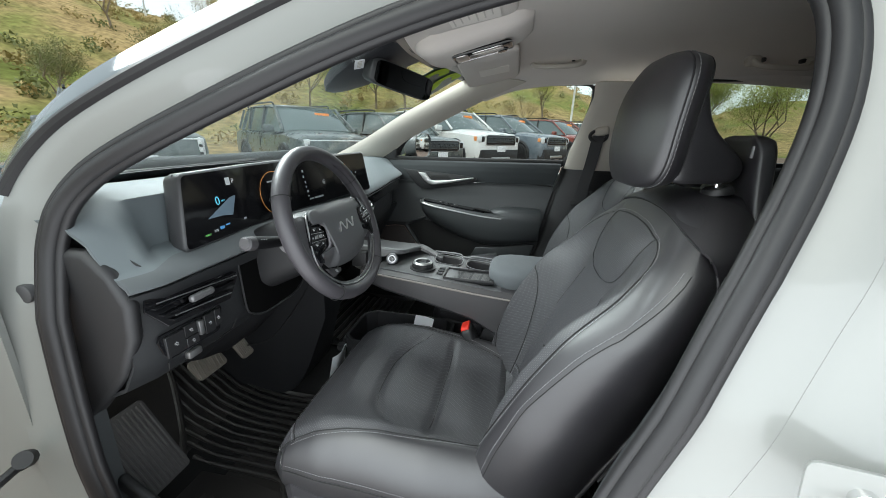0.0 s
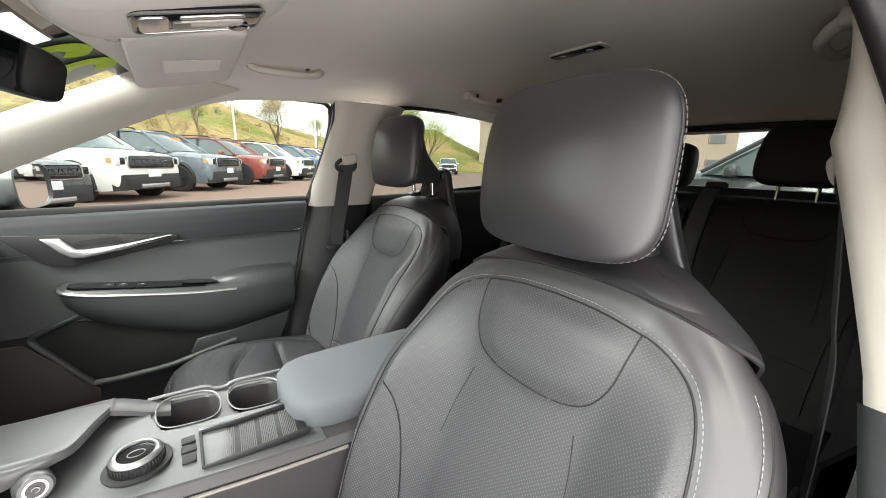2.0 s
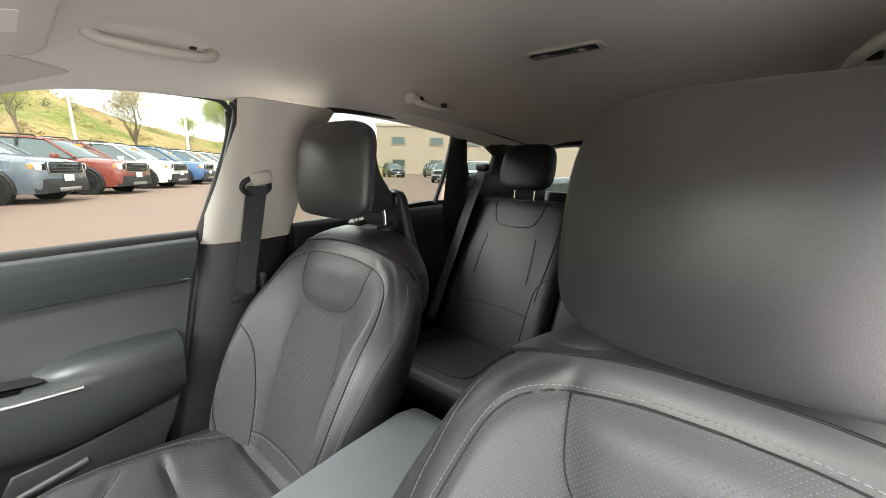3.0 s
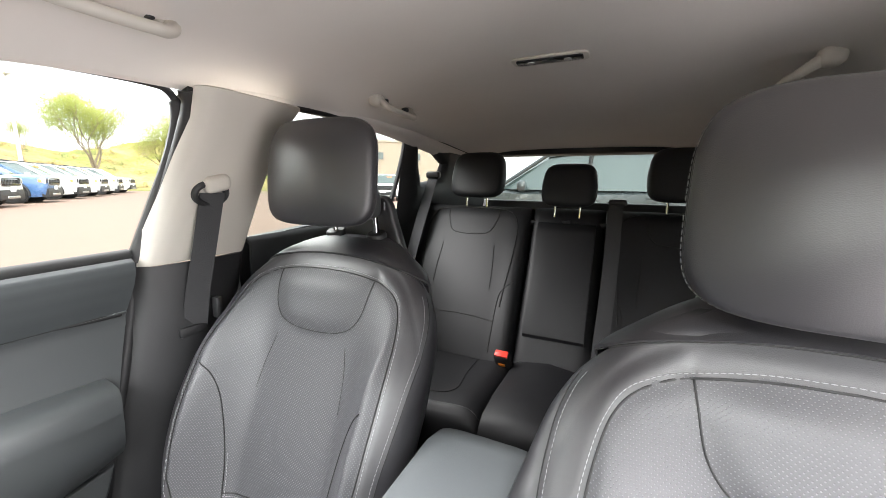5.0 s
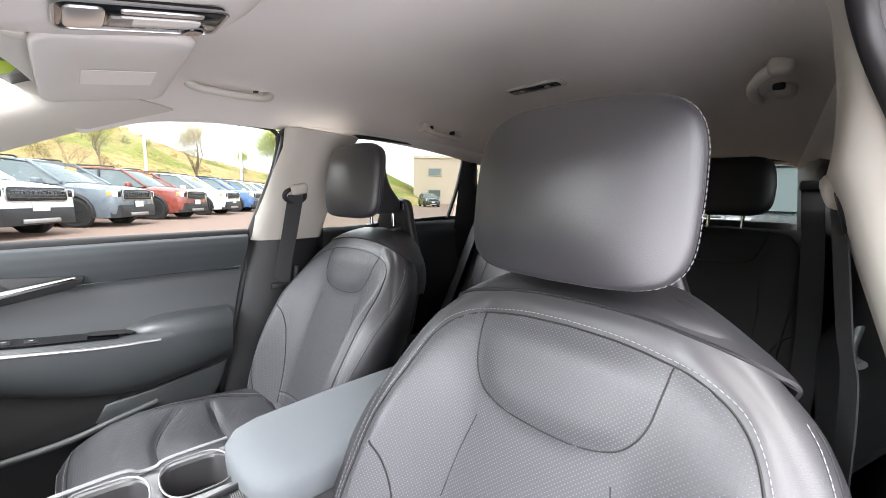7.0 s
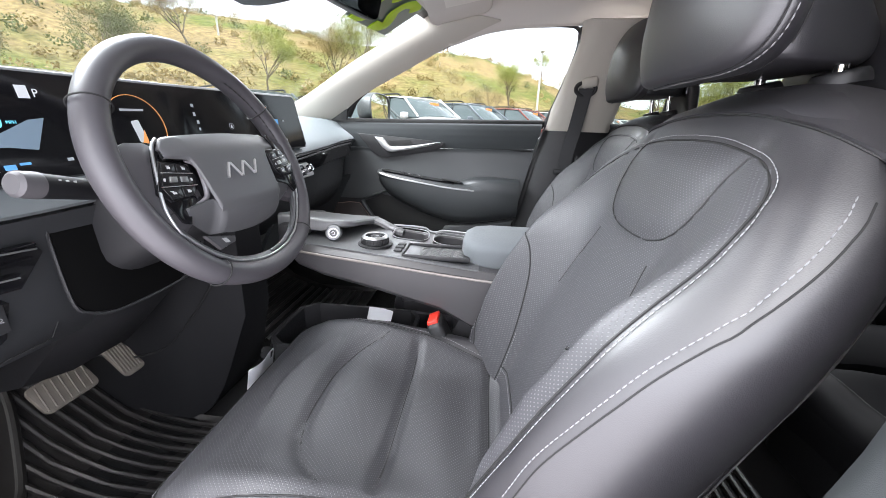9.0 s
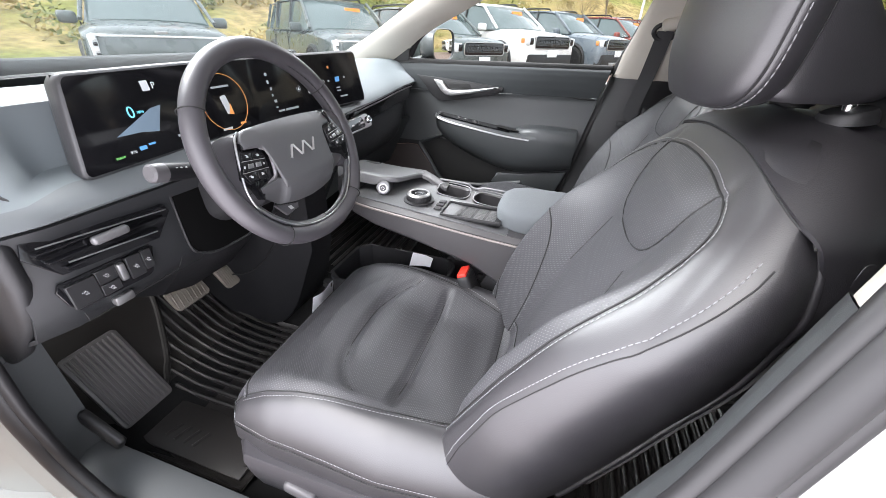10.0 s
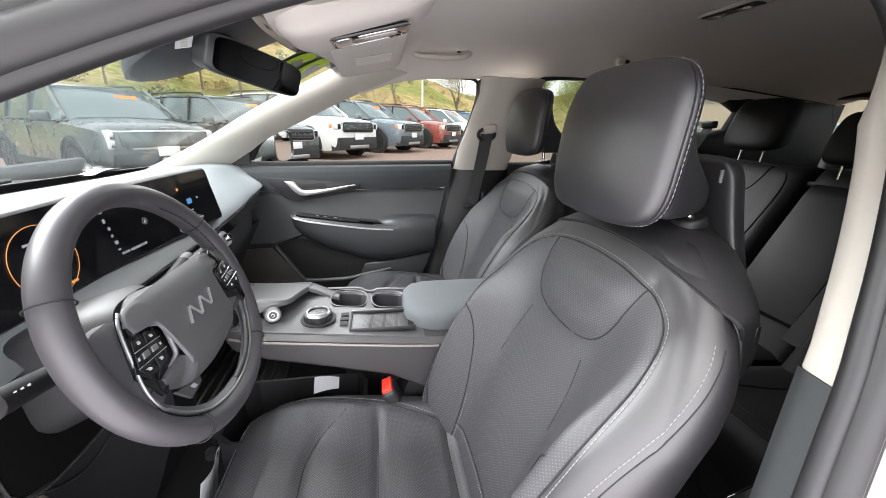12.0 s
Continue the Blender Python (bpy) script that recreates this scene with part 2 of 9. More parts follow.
def plate(poly, depth, bevel=0.0, frame_m=None, seg=2):
    """A flat outline (2D points) extruded by depth along its local z, bevelled, then placed."""
    bm = bmesh.new()
    f = bm.faces.new([bm.verts.new((x, y, 0)) for x, y in poly])
    ext = bmesh.ops.extrude_face_region(bm, geom=[f])
    bmesh.ops.translate(bm, verts=[v for v in ext["geom"] if isinstance(v, bmesh.types.BMVert)], vec=(0, 0, depth))
    bmesh.ops.recalc_face_normals(bm, faces=bm.faces[:])
    if bevel:
        rim = [e for e in bm.edges if abs(e.verts[0].co.z - e.verts[1].co.z) < 1e-7]
        bmesh.ops.bevel(bm, geom=rim, offset=bevel, segments=seg, profile=0.5, affect="EDGES")
    if frame_m:
        bm.transform(frame_m)
    return bm


def round_poly(w, h, r, n=5):
    """A rounded rectangle, middle at the origin."""
    out = []
    for cx, cy, a0 in ((w / 2 - r, h / 2 - r, 0), (-w / 2 + r, h / 2 - r, 90), (-w / 2 + r, -h / 2 + r, 180), (w / 2 - r, -h / 2 + r, 270)):
        for k in range(n + 1):
            a = radians(a0 + 90 * k / n)
            out.append((cx + r * math.cos(a), cy + r * math.sin(a)))
    return out


def axes(o, ex, ez):
    """A frame with its x along ex and its z along ez."""
    ex, ez = Vector(ex).normalized(), Vector(ez).normalized()
    ey = ez.cross(ex).normalized()
    ex = ey.cross(ez)
    m = Matrix((ex, ey, ez)).transposed().to_4x4()
    m.translation = o
    return m


def lerp(x, xs, ys):
    return float(np.interp(x, xs, ys))


def fine(rows, n=6):
    """Rows of a table with smooth ones put in between."""
    P = [np.array(r, float) for r in rows]
    out = []
    for i in range(len(P) - 1):
        b, c = P[i], P[i + 1]
        a = P[i - 1] if i else 2 * b - c
        d = P[i + 2] if i + 2 < len(P) else 2 * c - b
        for k in range(n):
            t = k / n
            out.append(0.5 * (2 * b + (c - a) * t + (2 * a - 5 * b + 4 * c - d) * t * t + (3 * b - a - 3 * c + d) * t ** 3))
    return out + [P[-1]]


def squircle(n, p):
    """Cosines and sines of a rounded square's outline."""
    return [(math.copysign(abs(math.cos(a)) ** p, math.cos(a)), math.copysign(abs(math.sin(a)) ** p, math.sin(a))) for a in np.linspace(0, 2 * math.pi, n, endpoint=False)]


def curve(x, xs, ys):
    """Like lerp, but with smooth slopes through the table's points."""
    x = min(max(x, xs[0]), xs[-1])
    i = min(max(int(np.searchsorted(xs, x, "right")) - 1, 0), len(xs) - 2)
    h = xs[i + 1] - xs[i]

    def slope(k):
        if k == 0 or k == len(xs) - 1:
            a, b = (0, 1) if k == 0 else (k - 1, k)
            return (ys[b] - ys[a]) / (xs[b] - xs[a])
        d0, d1 = (ys[k] - ys[k - 1]) / (xs[k] - xs[k - 1]), (ys[k + 1] - ys[k]) / (xs[k + 1] - xs[k])
        return 0.0 if d0 * d1 <= 0 else 2 * d0 * d1 / (d0 + d1)
    t = (x - xs[i]) / h
    return (2 * t ** 3 - 3 * t * t + 1) * ys[i] + (t ** 3 - 2 * t * t + t) * h * slope(i) + (3 * t * t - 2 * t ** 3) * ys[i + 1] + (t ** 3 - t * t) * h * slope(i + 1)


def lay_uv(bm, n, across):
    """Lays the 'metres' map of a lofted skin by the length along its rings and from ring to ring; across: how many ring points make the seen side."""
    bm.verts.index_update()
    bm.verts.ensure_lookup_table()
    uvl = bm.loops.layers.uv.new("metres")
    V = [v.co.copy() for v in bm.verts]
    rows = len(V) // n
    mid = across // 2
    uv = [None] * len(V)
    along = 0.0
    for r in range(rows):
        if r:
            along += (V[r * n + mid] - V[(r - 1) * n + mid]).length
        c = [0.0]
        for i in range(1, n):
            c.append(c[-1] + (V[r * n + i] - V[r * n + i - 1]).length)
        for i in range(n):
            uv[r * n + i] = (c[i] - c[mid], along)
    for f in bm.faces:
        for lp in f.loops:
            lp[uvl].uv = uv[lp.vert.index]


def dashes(line, length=0.0046, gap=0.0017, r=0.00050):
    """Stitches along a fine line, as short round bars in one mesh."""
    P = [Vector(p) for p in line]
    d = [0.0]
    for a, b in zip(P, P[1:]):
        d.append(d[-1] + (b - a).length)

    def at(s):
        k = min(max(np.searchsorted(d, s) - 1, 0), len(P) - 2)
        return P[k].lerp(P[k + 1], (s - d[k]) / max(d[k + 1] - d[k], 1e-9))
    s = 0.0
    verts, faces = [], []
    while s + length < d[-1]:
        a, b = at(s), at(s + length)
        t = (b - a).normalized()
        o = t.orthogonal().normalized()
        q = t.cross(o)
        k0 = len(verts)
        for p in (a, a.lerp(b, 0.5), b):
            rr = r * (1.25 if p is not a and p is not b else 0.7)
            for w in (o, q, -o, -q):
                verts.append(p + w * rr)
        for ring in (0, 4):
            for w in range(4):
                faces.append((k0 + ring + w, k0 + ring + (w + 1) % 4, k0 + ring + 4 + (w + 1) % 4, k0 + ring + 4 + w))
        faces += [(k0 + 3, k0 + 2, k0 + 1, k0), (k0 + 8, k0 + 9, k0 + 10, k0 + 11)]
        s += length + gap
    me = bpy.data.meshes.new("stitching")
    me.from_pydata([tuple(v) for v in verts], [], faces)
    return me


# ---- the ground and the lot ----


def lot_ground():
    m = surf("pinkish_concrete", (0.22, 0.148, 0.113), 0.9, grain=0.0, vary=0.12, vscale=0.6)
    bm = bmesh.new()
    N = 48
    R = [0, 4, 9, 16, 30, 50, 90, 160, 400]
    rings = [[(r * math.cos(2 * math.pi * k / N), r * math.sin(2 * math.pi * k / N), 0.0) for k in range(N)] for r in R[1:]]
    c = bm.verts.new((0, 0, 0))
    vs = [[bm.verts.new(p) for p in ring] for ring in rings]
    for k in range(N):
        bm.faces.new((c, vs[0][k], vs[0][(k + 1) % N]))
    for a, b in zip(vs, vs[1:]):
        for k in range(N):
            bm.faces.new((a[k], b[k], b[(k + 1) % N], a[(k + 1) % N]))
    return tagged(part("ground", bm, m), "pinkish tan concrete car lot, dry and worn", "ground", kind="structure")


lot_ground()

# ---- the car's shell ----


def roof_z(x, y):
    """Height of the headliner."""
    zc = lerp(x, (-0.2, -0.05, 0.2, 0.6, 1.0, 1.5, 1.95), (1.335, 1.385, 1.435, 1.455, 1.45, 1.41, 1.335))
    a = abs(y) / 0.62
    return zc - 0.015 * a * a - 0.085 * a ** 6


def half_width(z):
    """Half the cabin's width at the inner trim."""
    return lerp(z, (0.3, 0.6, 0.85, 1.0, 1.2, 1.36), (0.70, 0.70, 0.705, 0.70, 0.625, 0.545))


def headliner():
    def front_edge(v):
        return -0.187 + 0.088 * abs((v * 2 - 1) * 1.12) ** 1.6

    def fn(u, v):
        x = front_edge(v) + u * (1.96 - front_edge(v))
        y = (v * 2 - 1) * lerp(x, (-0.19, 0.0, 0.3, 1.2, 1.96), (0.56, 0.60, 0.615, 0.59, 0.52))
        return (x, y, roof_z(x, y))
    ob = part("ceiling", sheet(fn, 60, 40, -0.03), HEADLINER)
    tagged(ob, "beige woven cloth headliner under the car roof", "ceiling", kind="structure")

    def outer(u, v):
        x = front_edge(v) - 0.03 + u * (2.13 - front_edge(v))
        y = (v * 2 - 1) * lerp(x, (-0.3, 0.3, 1.2, 2.1), (0.58, 0.60, 0.57, 0.50))
        return (x, y, roof_z(min(max(x, -0.19), 1.95), y * 0.9) + 0.06 - (0.05 if x < -0.2 else 0))
    ob = part("roof", sheet(outer, 40, 20, 0.012), PAINT)
    tagged(ob, "pale grey painted car roof", "car roof", kind="structure")


headliner()

APERTURE = [(-0.40, 0.385), (-0.47, 0.47), (-0.497, 0.56), (-0.517, 0.72), (-0.525, 0.90), (-0.520, 0.97), (-0.49, 1.026), (-0.415, 1.078),
            (-0.232, 1.165), (-0.055, 1.240), (0.10, 1.287), (0.24, 1.312), (0.35, 1.312), (0.405, 1.275), (0.408, 1.19), (0.385, 1.10),
            (0.342, 0.99), (0.29, 0.845), (0.245, 0.72), (0.205, 0.58), (0.165, 0.46), (0.10, 0.39), (-0.02, 0.365), (-0.20, 0.36), (-0.33, 0.365)]


def seal_y(z):
    return -lerp(z, (0.3, 0.6, 0.85, 1.0, 1.2, 1.36), (0.76, 0.755, 0.735, 0.70, 0.632, 0.565))


def aperture_line(d, out, n=6):
    """The door opening's outline, moved d outwards in its plane and by out away from the cabin."""
    P = smooth_line([(x, 0, z) for x, z in APERTURE], n, True)
    m = len(P)
    res = []
    for i, p in enumerate(P):
        t = (P[(i + 1) % m] - P[i - 1]).normalized()
        nrm = Vector((-t.z, 0, t.x))
        q = p + nrm * d
        res.append(Vector((q.x, seal_y(q.z) - out, q.z)))
    return res


def side_body():
    # rings from the seal's flange out to the painted skin
    rings = [aperture_line(0.024, -0.006), aperture_line(0.036, -0.002), aperture_line(0.05, 0.002), aperture_line(0.062, 0.010), aperture_line(0.088, 0.018),
             aperture_line(0.095, 0.020)]
    ob = part("body_frame", loft(rings, True, False), PAINT)
    tagged(ob, "pale grey painted door frame of the car body", "car body", kind="structure")
    for d, out, r, fl in ((0.016, 0.004, 0.0130, 1.0), (0.031, 0.004, 0.0075, 1.0), (0.006, -0.004, 0.0095, 0.9)):
        ob = part("door_seal", tube(aperture_line(d, out), r, 10, True, fl), RUBBER)
        tagged(ob, "black rubber weather seal round the open doorway", "door seal", "door seals", "structure")
    # black gutter strip and the windscreen's glossy edge along the front pillar
    up = [i for i, p in enumerate(aperture_line(0.0, 0.0)) if p.z > 0.985 and p.x < 0.18]
    gut = [aperture_line(0.099, 0.020)[i] for i in up]
    ob = part("gutter_strip", tube(gut, 0.009, 8), RUBBER)
    tagged(ob, "black gutter strip beside the windscreen", "trim strip", kind="structure")
    rows = [[aperture_line(d, o)[i] for i in up] for d, o in ((0.104, 0.018), (0.125, 0.012), (0.15, 0.0))]
    ob = part("windscreen_edge", loft(rows, False), surf("dark_glass_edge", (0.10, 0.115, 0.125), 0.08))
    tagged(ob, "dark glossy edge of the windscreen", "windscreen", kind="structure")


side_body()


def body_panel(name, pts, th, label, mat=None):
    """A bent painted panel from rows of points."""
    bm = bmesh.new()
    g = [[bm.verts.new(p) for p in row] for row in pts]
    for a, b in zip(g, g[1:]):
        for i in range(len(a) - 1):
            bm.faces.new((a[i], a[i + 1], b[i + 1], b[i]))
    bm.normal_update()
    bmesh.ops.solidify(bm, geom=bm.faces[:], thickness=th)
    ob = part(name, bm, mat or PAINT)
    return tagged(ob, label, "car body", kind="structure")


# front hinge pillar and rear pillar skins, the rocker
body_panel("hinge_pillar", [[(x, y, z) for x, y in ((-0.60, -0.757), (-0.66, -0.775), (-0.74, -0.79), (-0.95, -0.86))] for z in (0.2, 0.35, 0.6, 0.8, 0.95, 1.02)], 0.01,
           "pale grey painted front door pillar with hinge plugs")
_side = [i for i, p in enumerate(aperture_line(0.0, 0.0)) if p.x > 0.12 and 0.43 < p.z < 1.27]
body_panel("rear_side_panel", [[aperture_line(d, o)[i] for i in _side] for d, o in ((0.093, 0.020), (0.115, 0.026), (0.135, 0.05), (0.16, 0.085), (0.22, 0.105), (0.40, 0.115), (0.9, 0.10))], 0.004, "pale grey painted centre pillar and rear door skin")
body_panel("rocker_panel", [[(x, y, z) for x in (-0.9, -0.4, 0.0, 0.5, 1.2)] for y, z in ((-0.74, 0.345), (-0.80, 0.34), (-0.86, 0.31), (-0.90, 0.22), (-0.86, 0.16))], 0.01,
           "pale grey painted rocker sill under the doorway")

body_panel("passenger_side_panel", [[(x, y + lerp(x, (-0.95, -0.3, 1.3, 1.95), (-0.04, 0.0, 0.0, -0.12)), z) for x in (-0.95, -0.6, -0.2, 0.3, 0.8, 1.3, 1.65, 1.95)] for y, z in ((0.80, 0.20), (0.85, 0.26), (0.862, 0.45), (0.868, 0.70), (0.85, 0.88), (0.79, 0.965))], 0.01,
           "pale grey painted outer skin of the passenger's doors")

# floor pan and carpet, closed sides


def floor_pan():
    def fn(u, v):
        x, y = -1.05 + u * 3.15, -0.74 + v * 1.48
        z = lerp(x, (-1.05, -0.85, -0.72, -0.5, 0.72, 0.80, 1.3, 2.1), (0.62, 0.46, 0.33, 0.295, 0.295, 0.36, 0.50, 0.62))
        z += 0.05 * max(0, (abs(y) - 0.62)) / 0.12
        return (x, y, z)
    ob = part("floor", sheet(fn, 60, 24, 0.03), CARPET)
    tagged(ob, "black carpeted car floor", "floor", kind="structure")


floor_pan()


def pillar_trim(side):
    """Cream upper and dark lower trim of a centre pillar. side: 1 the passenger's, -1 the driver's."""
    up = []
    for z in (1.0, 1.06, 1.14, 1.22, 1.29, 1.345):
        x0 = lerp(z, (1.0, 1.14, 1.29, 1.345), (0.325, 0.368, 0.405, 0.40))
        x1 = lerp(z, (1.0, 1.14, 1.29, 1.345), (0.555, 0.575, 0.60, 0.63))
        w = half_width(z)
        p = 0.016
        up.append([(x0 - 0.006, side * (w + 0.012), z), (x0 + 0.002, side * (w - 0.006), z), (x0 + 0.016, side * (w - p * 0.85), z), (x0 + 0.04, side * (w - p), z), ((x0 + x1) / 2, side * (w - p * 0.9), z), (x1 - 0.02, side * (w - 0.016), z), (x1, side * (w + 0.004), z), (x1 + 0.01, side * (w + 0.03), z)])
    if side < 0:
        # carries on from the doorway's cream lining, rounded towards the rear window
        base = aperture_line(0.0, 0.0)
        idx = [i for i, p in enumerate(base) if 0.985 < p.z < 1.30 and p.x > 0.335]
        up = []
        for d, o in ((0.052, -0.0575), (0.085, -0.060), (0.115, -0.058), (0.14, -0.050), (0.16, -0.036), (0.172, -0.015), (0.178, 0.012)):
            up.append([aperture_line(0.052 + (d - 0.052) * lerp(base[i].z, (1.19, 1.30), (1, 0.25)), o * lerp(base[i].z, (1.19, 1.285), (1, 0.22)) if o < 0 else o)[i] for i in idx])
    bm = loft(up, False)
    bmesh.ops.solidify(bm, geom=bm.faces[:], thickness=0.008 if side > 0 else 0.003)
    ob = part("pillar_trim_upper", bm, TRIM_CREAM, angle=60)
    tagged(ob, "cream moulded upper trim of the car's centre pillar", "pillar trim", "centre pillar trims", "structure")
    lo = []
    for z in (0.30, 0.45, 0.60, 0.75, 0.88, 0.997):
        x0 = lerp(z, (0.30, 0.45, 0.75, 1.0), (0.16, 0.19, 0.262, 0.325))
        w = lerp(z, (0.3, 0.6, 1.0), (0.69, 0.69, 0.695))
        if side < 0:
            lo.append([(x0 + 0.10, -(w - 0.030), z), (x0 + 0.14, -(w - 0.030), z), (x0 + 0.2, -(w - 0.018), z), (x0 + 0.24, -(w + 0.02), z)])
            continue
        lo.append([(x0 - 0.006, side * (w + 0.012), z), (x0 + 0.002, side * w, z), (x0 + 0.025, side * (w - (0.034 if side < 0 else 0.018)), z), (x0 + 0.12, side * (w - 0.025), z), (x0 + 0.2, side * (w - 0.018), z), (x0 + 0.24, side * (w + 0.02), z)])
    bm = loft(lo, False)
    bmesh.ops.solidify(bm, geom=bm.faces[:], thickness=0.008)
    ob = part("pillar_trim_lower", bm, PLASTIC)
    tagged(ob, "charcoal plastic lower trim of the car's centre pillar", "pillar trim", "centre pillar lower trims", "structure")


pillar_trim(1)
pillar_trim(-1)


def doorway_trim():
    """The trims that line the open doorway inside its seals: cream above the sill line, charcoal below."""
    A = aperture_line(0.0, 0.0)
    steps = ((0.004, 0.002), (0.010, -0.015), (0.016, -0.032), (0.022, -0.046), (0.034, -0.055), (0.055, -0.058))
    top = [i for i, p in enumerate(A) if p.z > 0.985 and p.x > -0.515]
    def lined(d, o, i):
        p = A[i]
        deep = lerp(p.z, (1.19, 1.285), (1, 0.22)) if p.x > 0.25 else lerp(p.x, (-0.25, 0.0, 0.25), (0.6, 0.22, 0.22))
        return aperture_line(d, o if o > 0 else o * deep)[i]
    ob = part("doorway_trim_upper", loft([[lined(d, o, i) for i in top] for d, o in steps], False), TRIM_CREAM, angle=60)
    tagged(ob, "cream moulded trim lining the top of the doorway", "pillar trim", kind="structure")
    low = [i for i, p in enumerate(A) if 0.40 < p.z <= 1.005 and p.x > 0.1]
    ob = part("doorway_trim_lower", loft([[aperture_line(d, o)[i] for i in low] for d, o in ((0.004, 0.002), (0.008, -0.016), (0.014, -0.034), (0.022, -0.050), (0.045, -0.060), (0.11, -0.055))], False), PLASTIC_SOFT, angle=60)
    tagged(ob, "charcoal curved trim lining the rear of the doorway", "pillar trim", kind="structure")


doorway_trim()


def strip(name, line_a, line_b, th, mat, label, cat="pillar trim", bulge=0.0, inward=(0, 0, 0), n=5, **kw):
    """A skin between two lines, bowed by bulge along inward."""
    A, B = smooth_line(line_a, 6), smooth_line(line_b, 6)
    m = min(len(A), len(B))
    inn = Vector(inward)

    def fn(u, v):
        k = min(int(v * (m - 1) + 0.5), m - 1)
        p = A[k].lerp(B[k], u)
        return p + inn * bulge * (1 - (2 * u - 1) ** 2)
    ob = part(name, sheet(fn, n, m - 1, th), mat)
    return tagged(ob, label, cat, kind="structure", **kw)


for s in (1, -1):
    # windscreen pillar trims
    strip("windscreen_pillar_trim", [(-0.80, s * 0.62, 1.00), (-0.60, s * 0.60, 1.10), (-0.40, s * 0.575, 1.215), (-0.20, s * 0.555, 1.315), (-0.11, s * 0.542, 1.358), (-0.06, s * 0.535, 1.378)],
          [(-0.53, s * 0.695, 1.005), (-0.41, s * 0.672, 1.10), (-0.22, s * 0.64, 1.195), (-0.05, s * 0.605, 1.275), (0.12, s * 0.575, 1.345)], 0.01, TRIM_CREAM,
          "cream moulded trim along the windscreen pillar", bulge=0.025, inward=(0.3, -s, 0.1), n=8)
    # rail above the side windows
    strip("roof_rail_trim", [(-0.12, s * 0.56, 1.352), (0.12, s * 0.585, 1.375), (0.5, s * 0.60, 1.385), (1.0, s * 0.585, 1.385), (1.9, s * 0.52, 1.30)],
          [(-0.05, s * 0.605, 1.27), (0.12, s * 0.63, 1.325), (0.42, s * 0.63, 1.345), (1.0, s * 0.62, 1.345), (1.9, s * 0.58, 1.24)], 0.01, HEADLINER,
          "beige cloth edge of the headliner above the side windows", bulge=0.012, inward=(0, -s, -0.3))


def wall_skin(s):
    """Closes the sides behind the centre pillars and under the windows."""
    def fn(u, v):
        x = 0.55 + u * 1.5
        z = 0.28 + v * lerp(x, (0.55, 1.2, 2.05), (0.74, 0.78, 0.78))
        return (x, s * lerp(x, (0.5, 1.2, 1.5, 2.05), (0.705, 0.70, 0.64, 0.60)), z)
    ob = part("wall_rear_" + ("passenger" if s > 0 else "driver"), sheet(fn, 20, 8, 0.03), PLASTIC)
    tagged(ob, "black rear side trim of the cabin", "side trim", kind="structure")
    # black rear quarter trim with its small six-sided window
    hexa = [(1.333, 1.310), (1.420, 1.318), (1.528, 1.259), (1.504, 1.188), (1.377, 1.170), (1.350, 1.23)]
    outer = [(1.255, 1.365), (1.45, 1.385), (1.99, 1.30), (1.99, 1.0), (1.24, 1.0), (1.245, 1.20)]
    def yq(x, z):
        return s * (lerp(x, (1.24, 1.45, 1.99), (0.655, 0.61, 0.53)) - 0.10 * (z - 1.1))
    rings = []
    for k, d in ((0.0, 0.02), (0.02, 0.004), (0.10, -0.012), (0.35, -0.02), (0.7, -0.012), (1.0, 0.0)):
        rings.append([(a + (c - a) * k, yq(a + (c - a) * k, b + (e - b) * k) + s * d, b + (e - b) * k) for (a, b), (c, e) in zip(hexa, outer)])
    bm = loft(rings, True, False)
    bmesh.ops.subdivide_edges(bm, edges=bm.edges[:], cuts=1, use_grid_fill=True)
    ob = part("rear_quarter_trim", bm, PLASTIC)
    tagged(ob, "black plastic quarter trim round the small rear side window", "pillar trim", kind="structure")


wall_skin(1)
wall_skin(-1)


def back_end():
    bm = rbox((2.03, 0, 0.78), (0.05, 1.24, 0.60), 0.01)
    tagged(part("wall_tailgate", bm, PLASTIC), "black tailgate trim below the rear window", "tailgate", kind="structure")
    bm = rbox((1.72, 0, 1.02), (0.62, 1.16, 0.02), 0.006)
    tagged(part("parcel_shelf", bm, PLASTIC), "black luggage cover behind the rear seats", "luggage cover")
    bm = rbox((-1.08, 0, 0.65), (0.04, 1.5, 0.75), 0.01)
    tagged(part("wall_bulkhead", bm, PLASTIC), "black front bulkhead behind the dashboard", "bulkhead", kind="structure")
    bm = rbox((1.93, 0, 1.345), (0.10, 1.06, 0.06), 0.02)
    tagged(part("tailgate_header", bm, PLASTIC), "black trim above the rear window", "tailgate trim", kind="structure")


back_end()


def window(name, pts, mat, label):
    bm = bmesh.new()
    bm.faces.new([bm.verts.new(p) for p in pts])
    bmesh.ops.recalc_face_normals(bm, faces=bm.faces[:])
    bmesh.ops.solidify(bm, geom=bm.faces[:], thickness=0.003)
    win = tagged(part(name, bm, mat, smooth=False), label, "window", kind="structure")
    win.visible_shadow = False
    return win


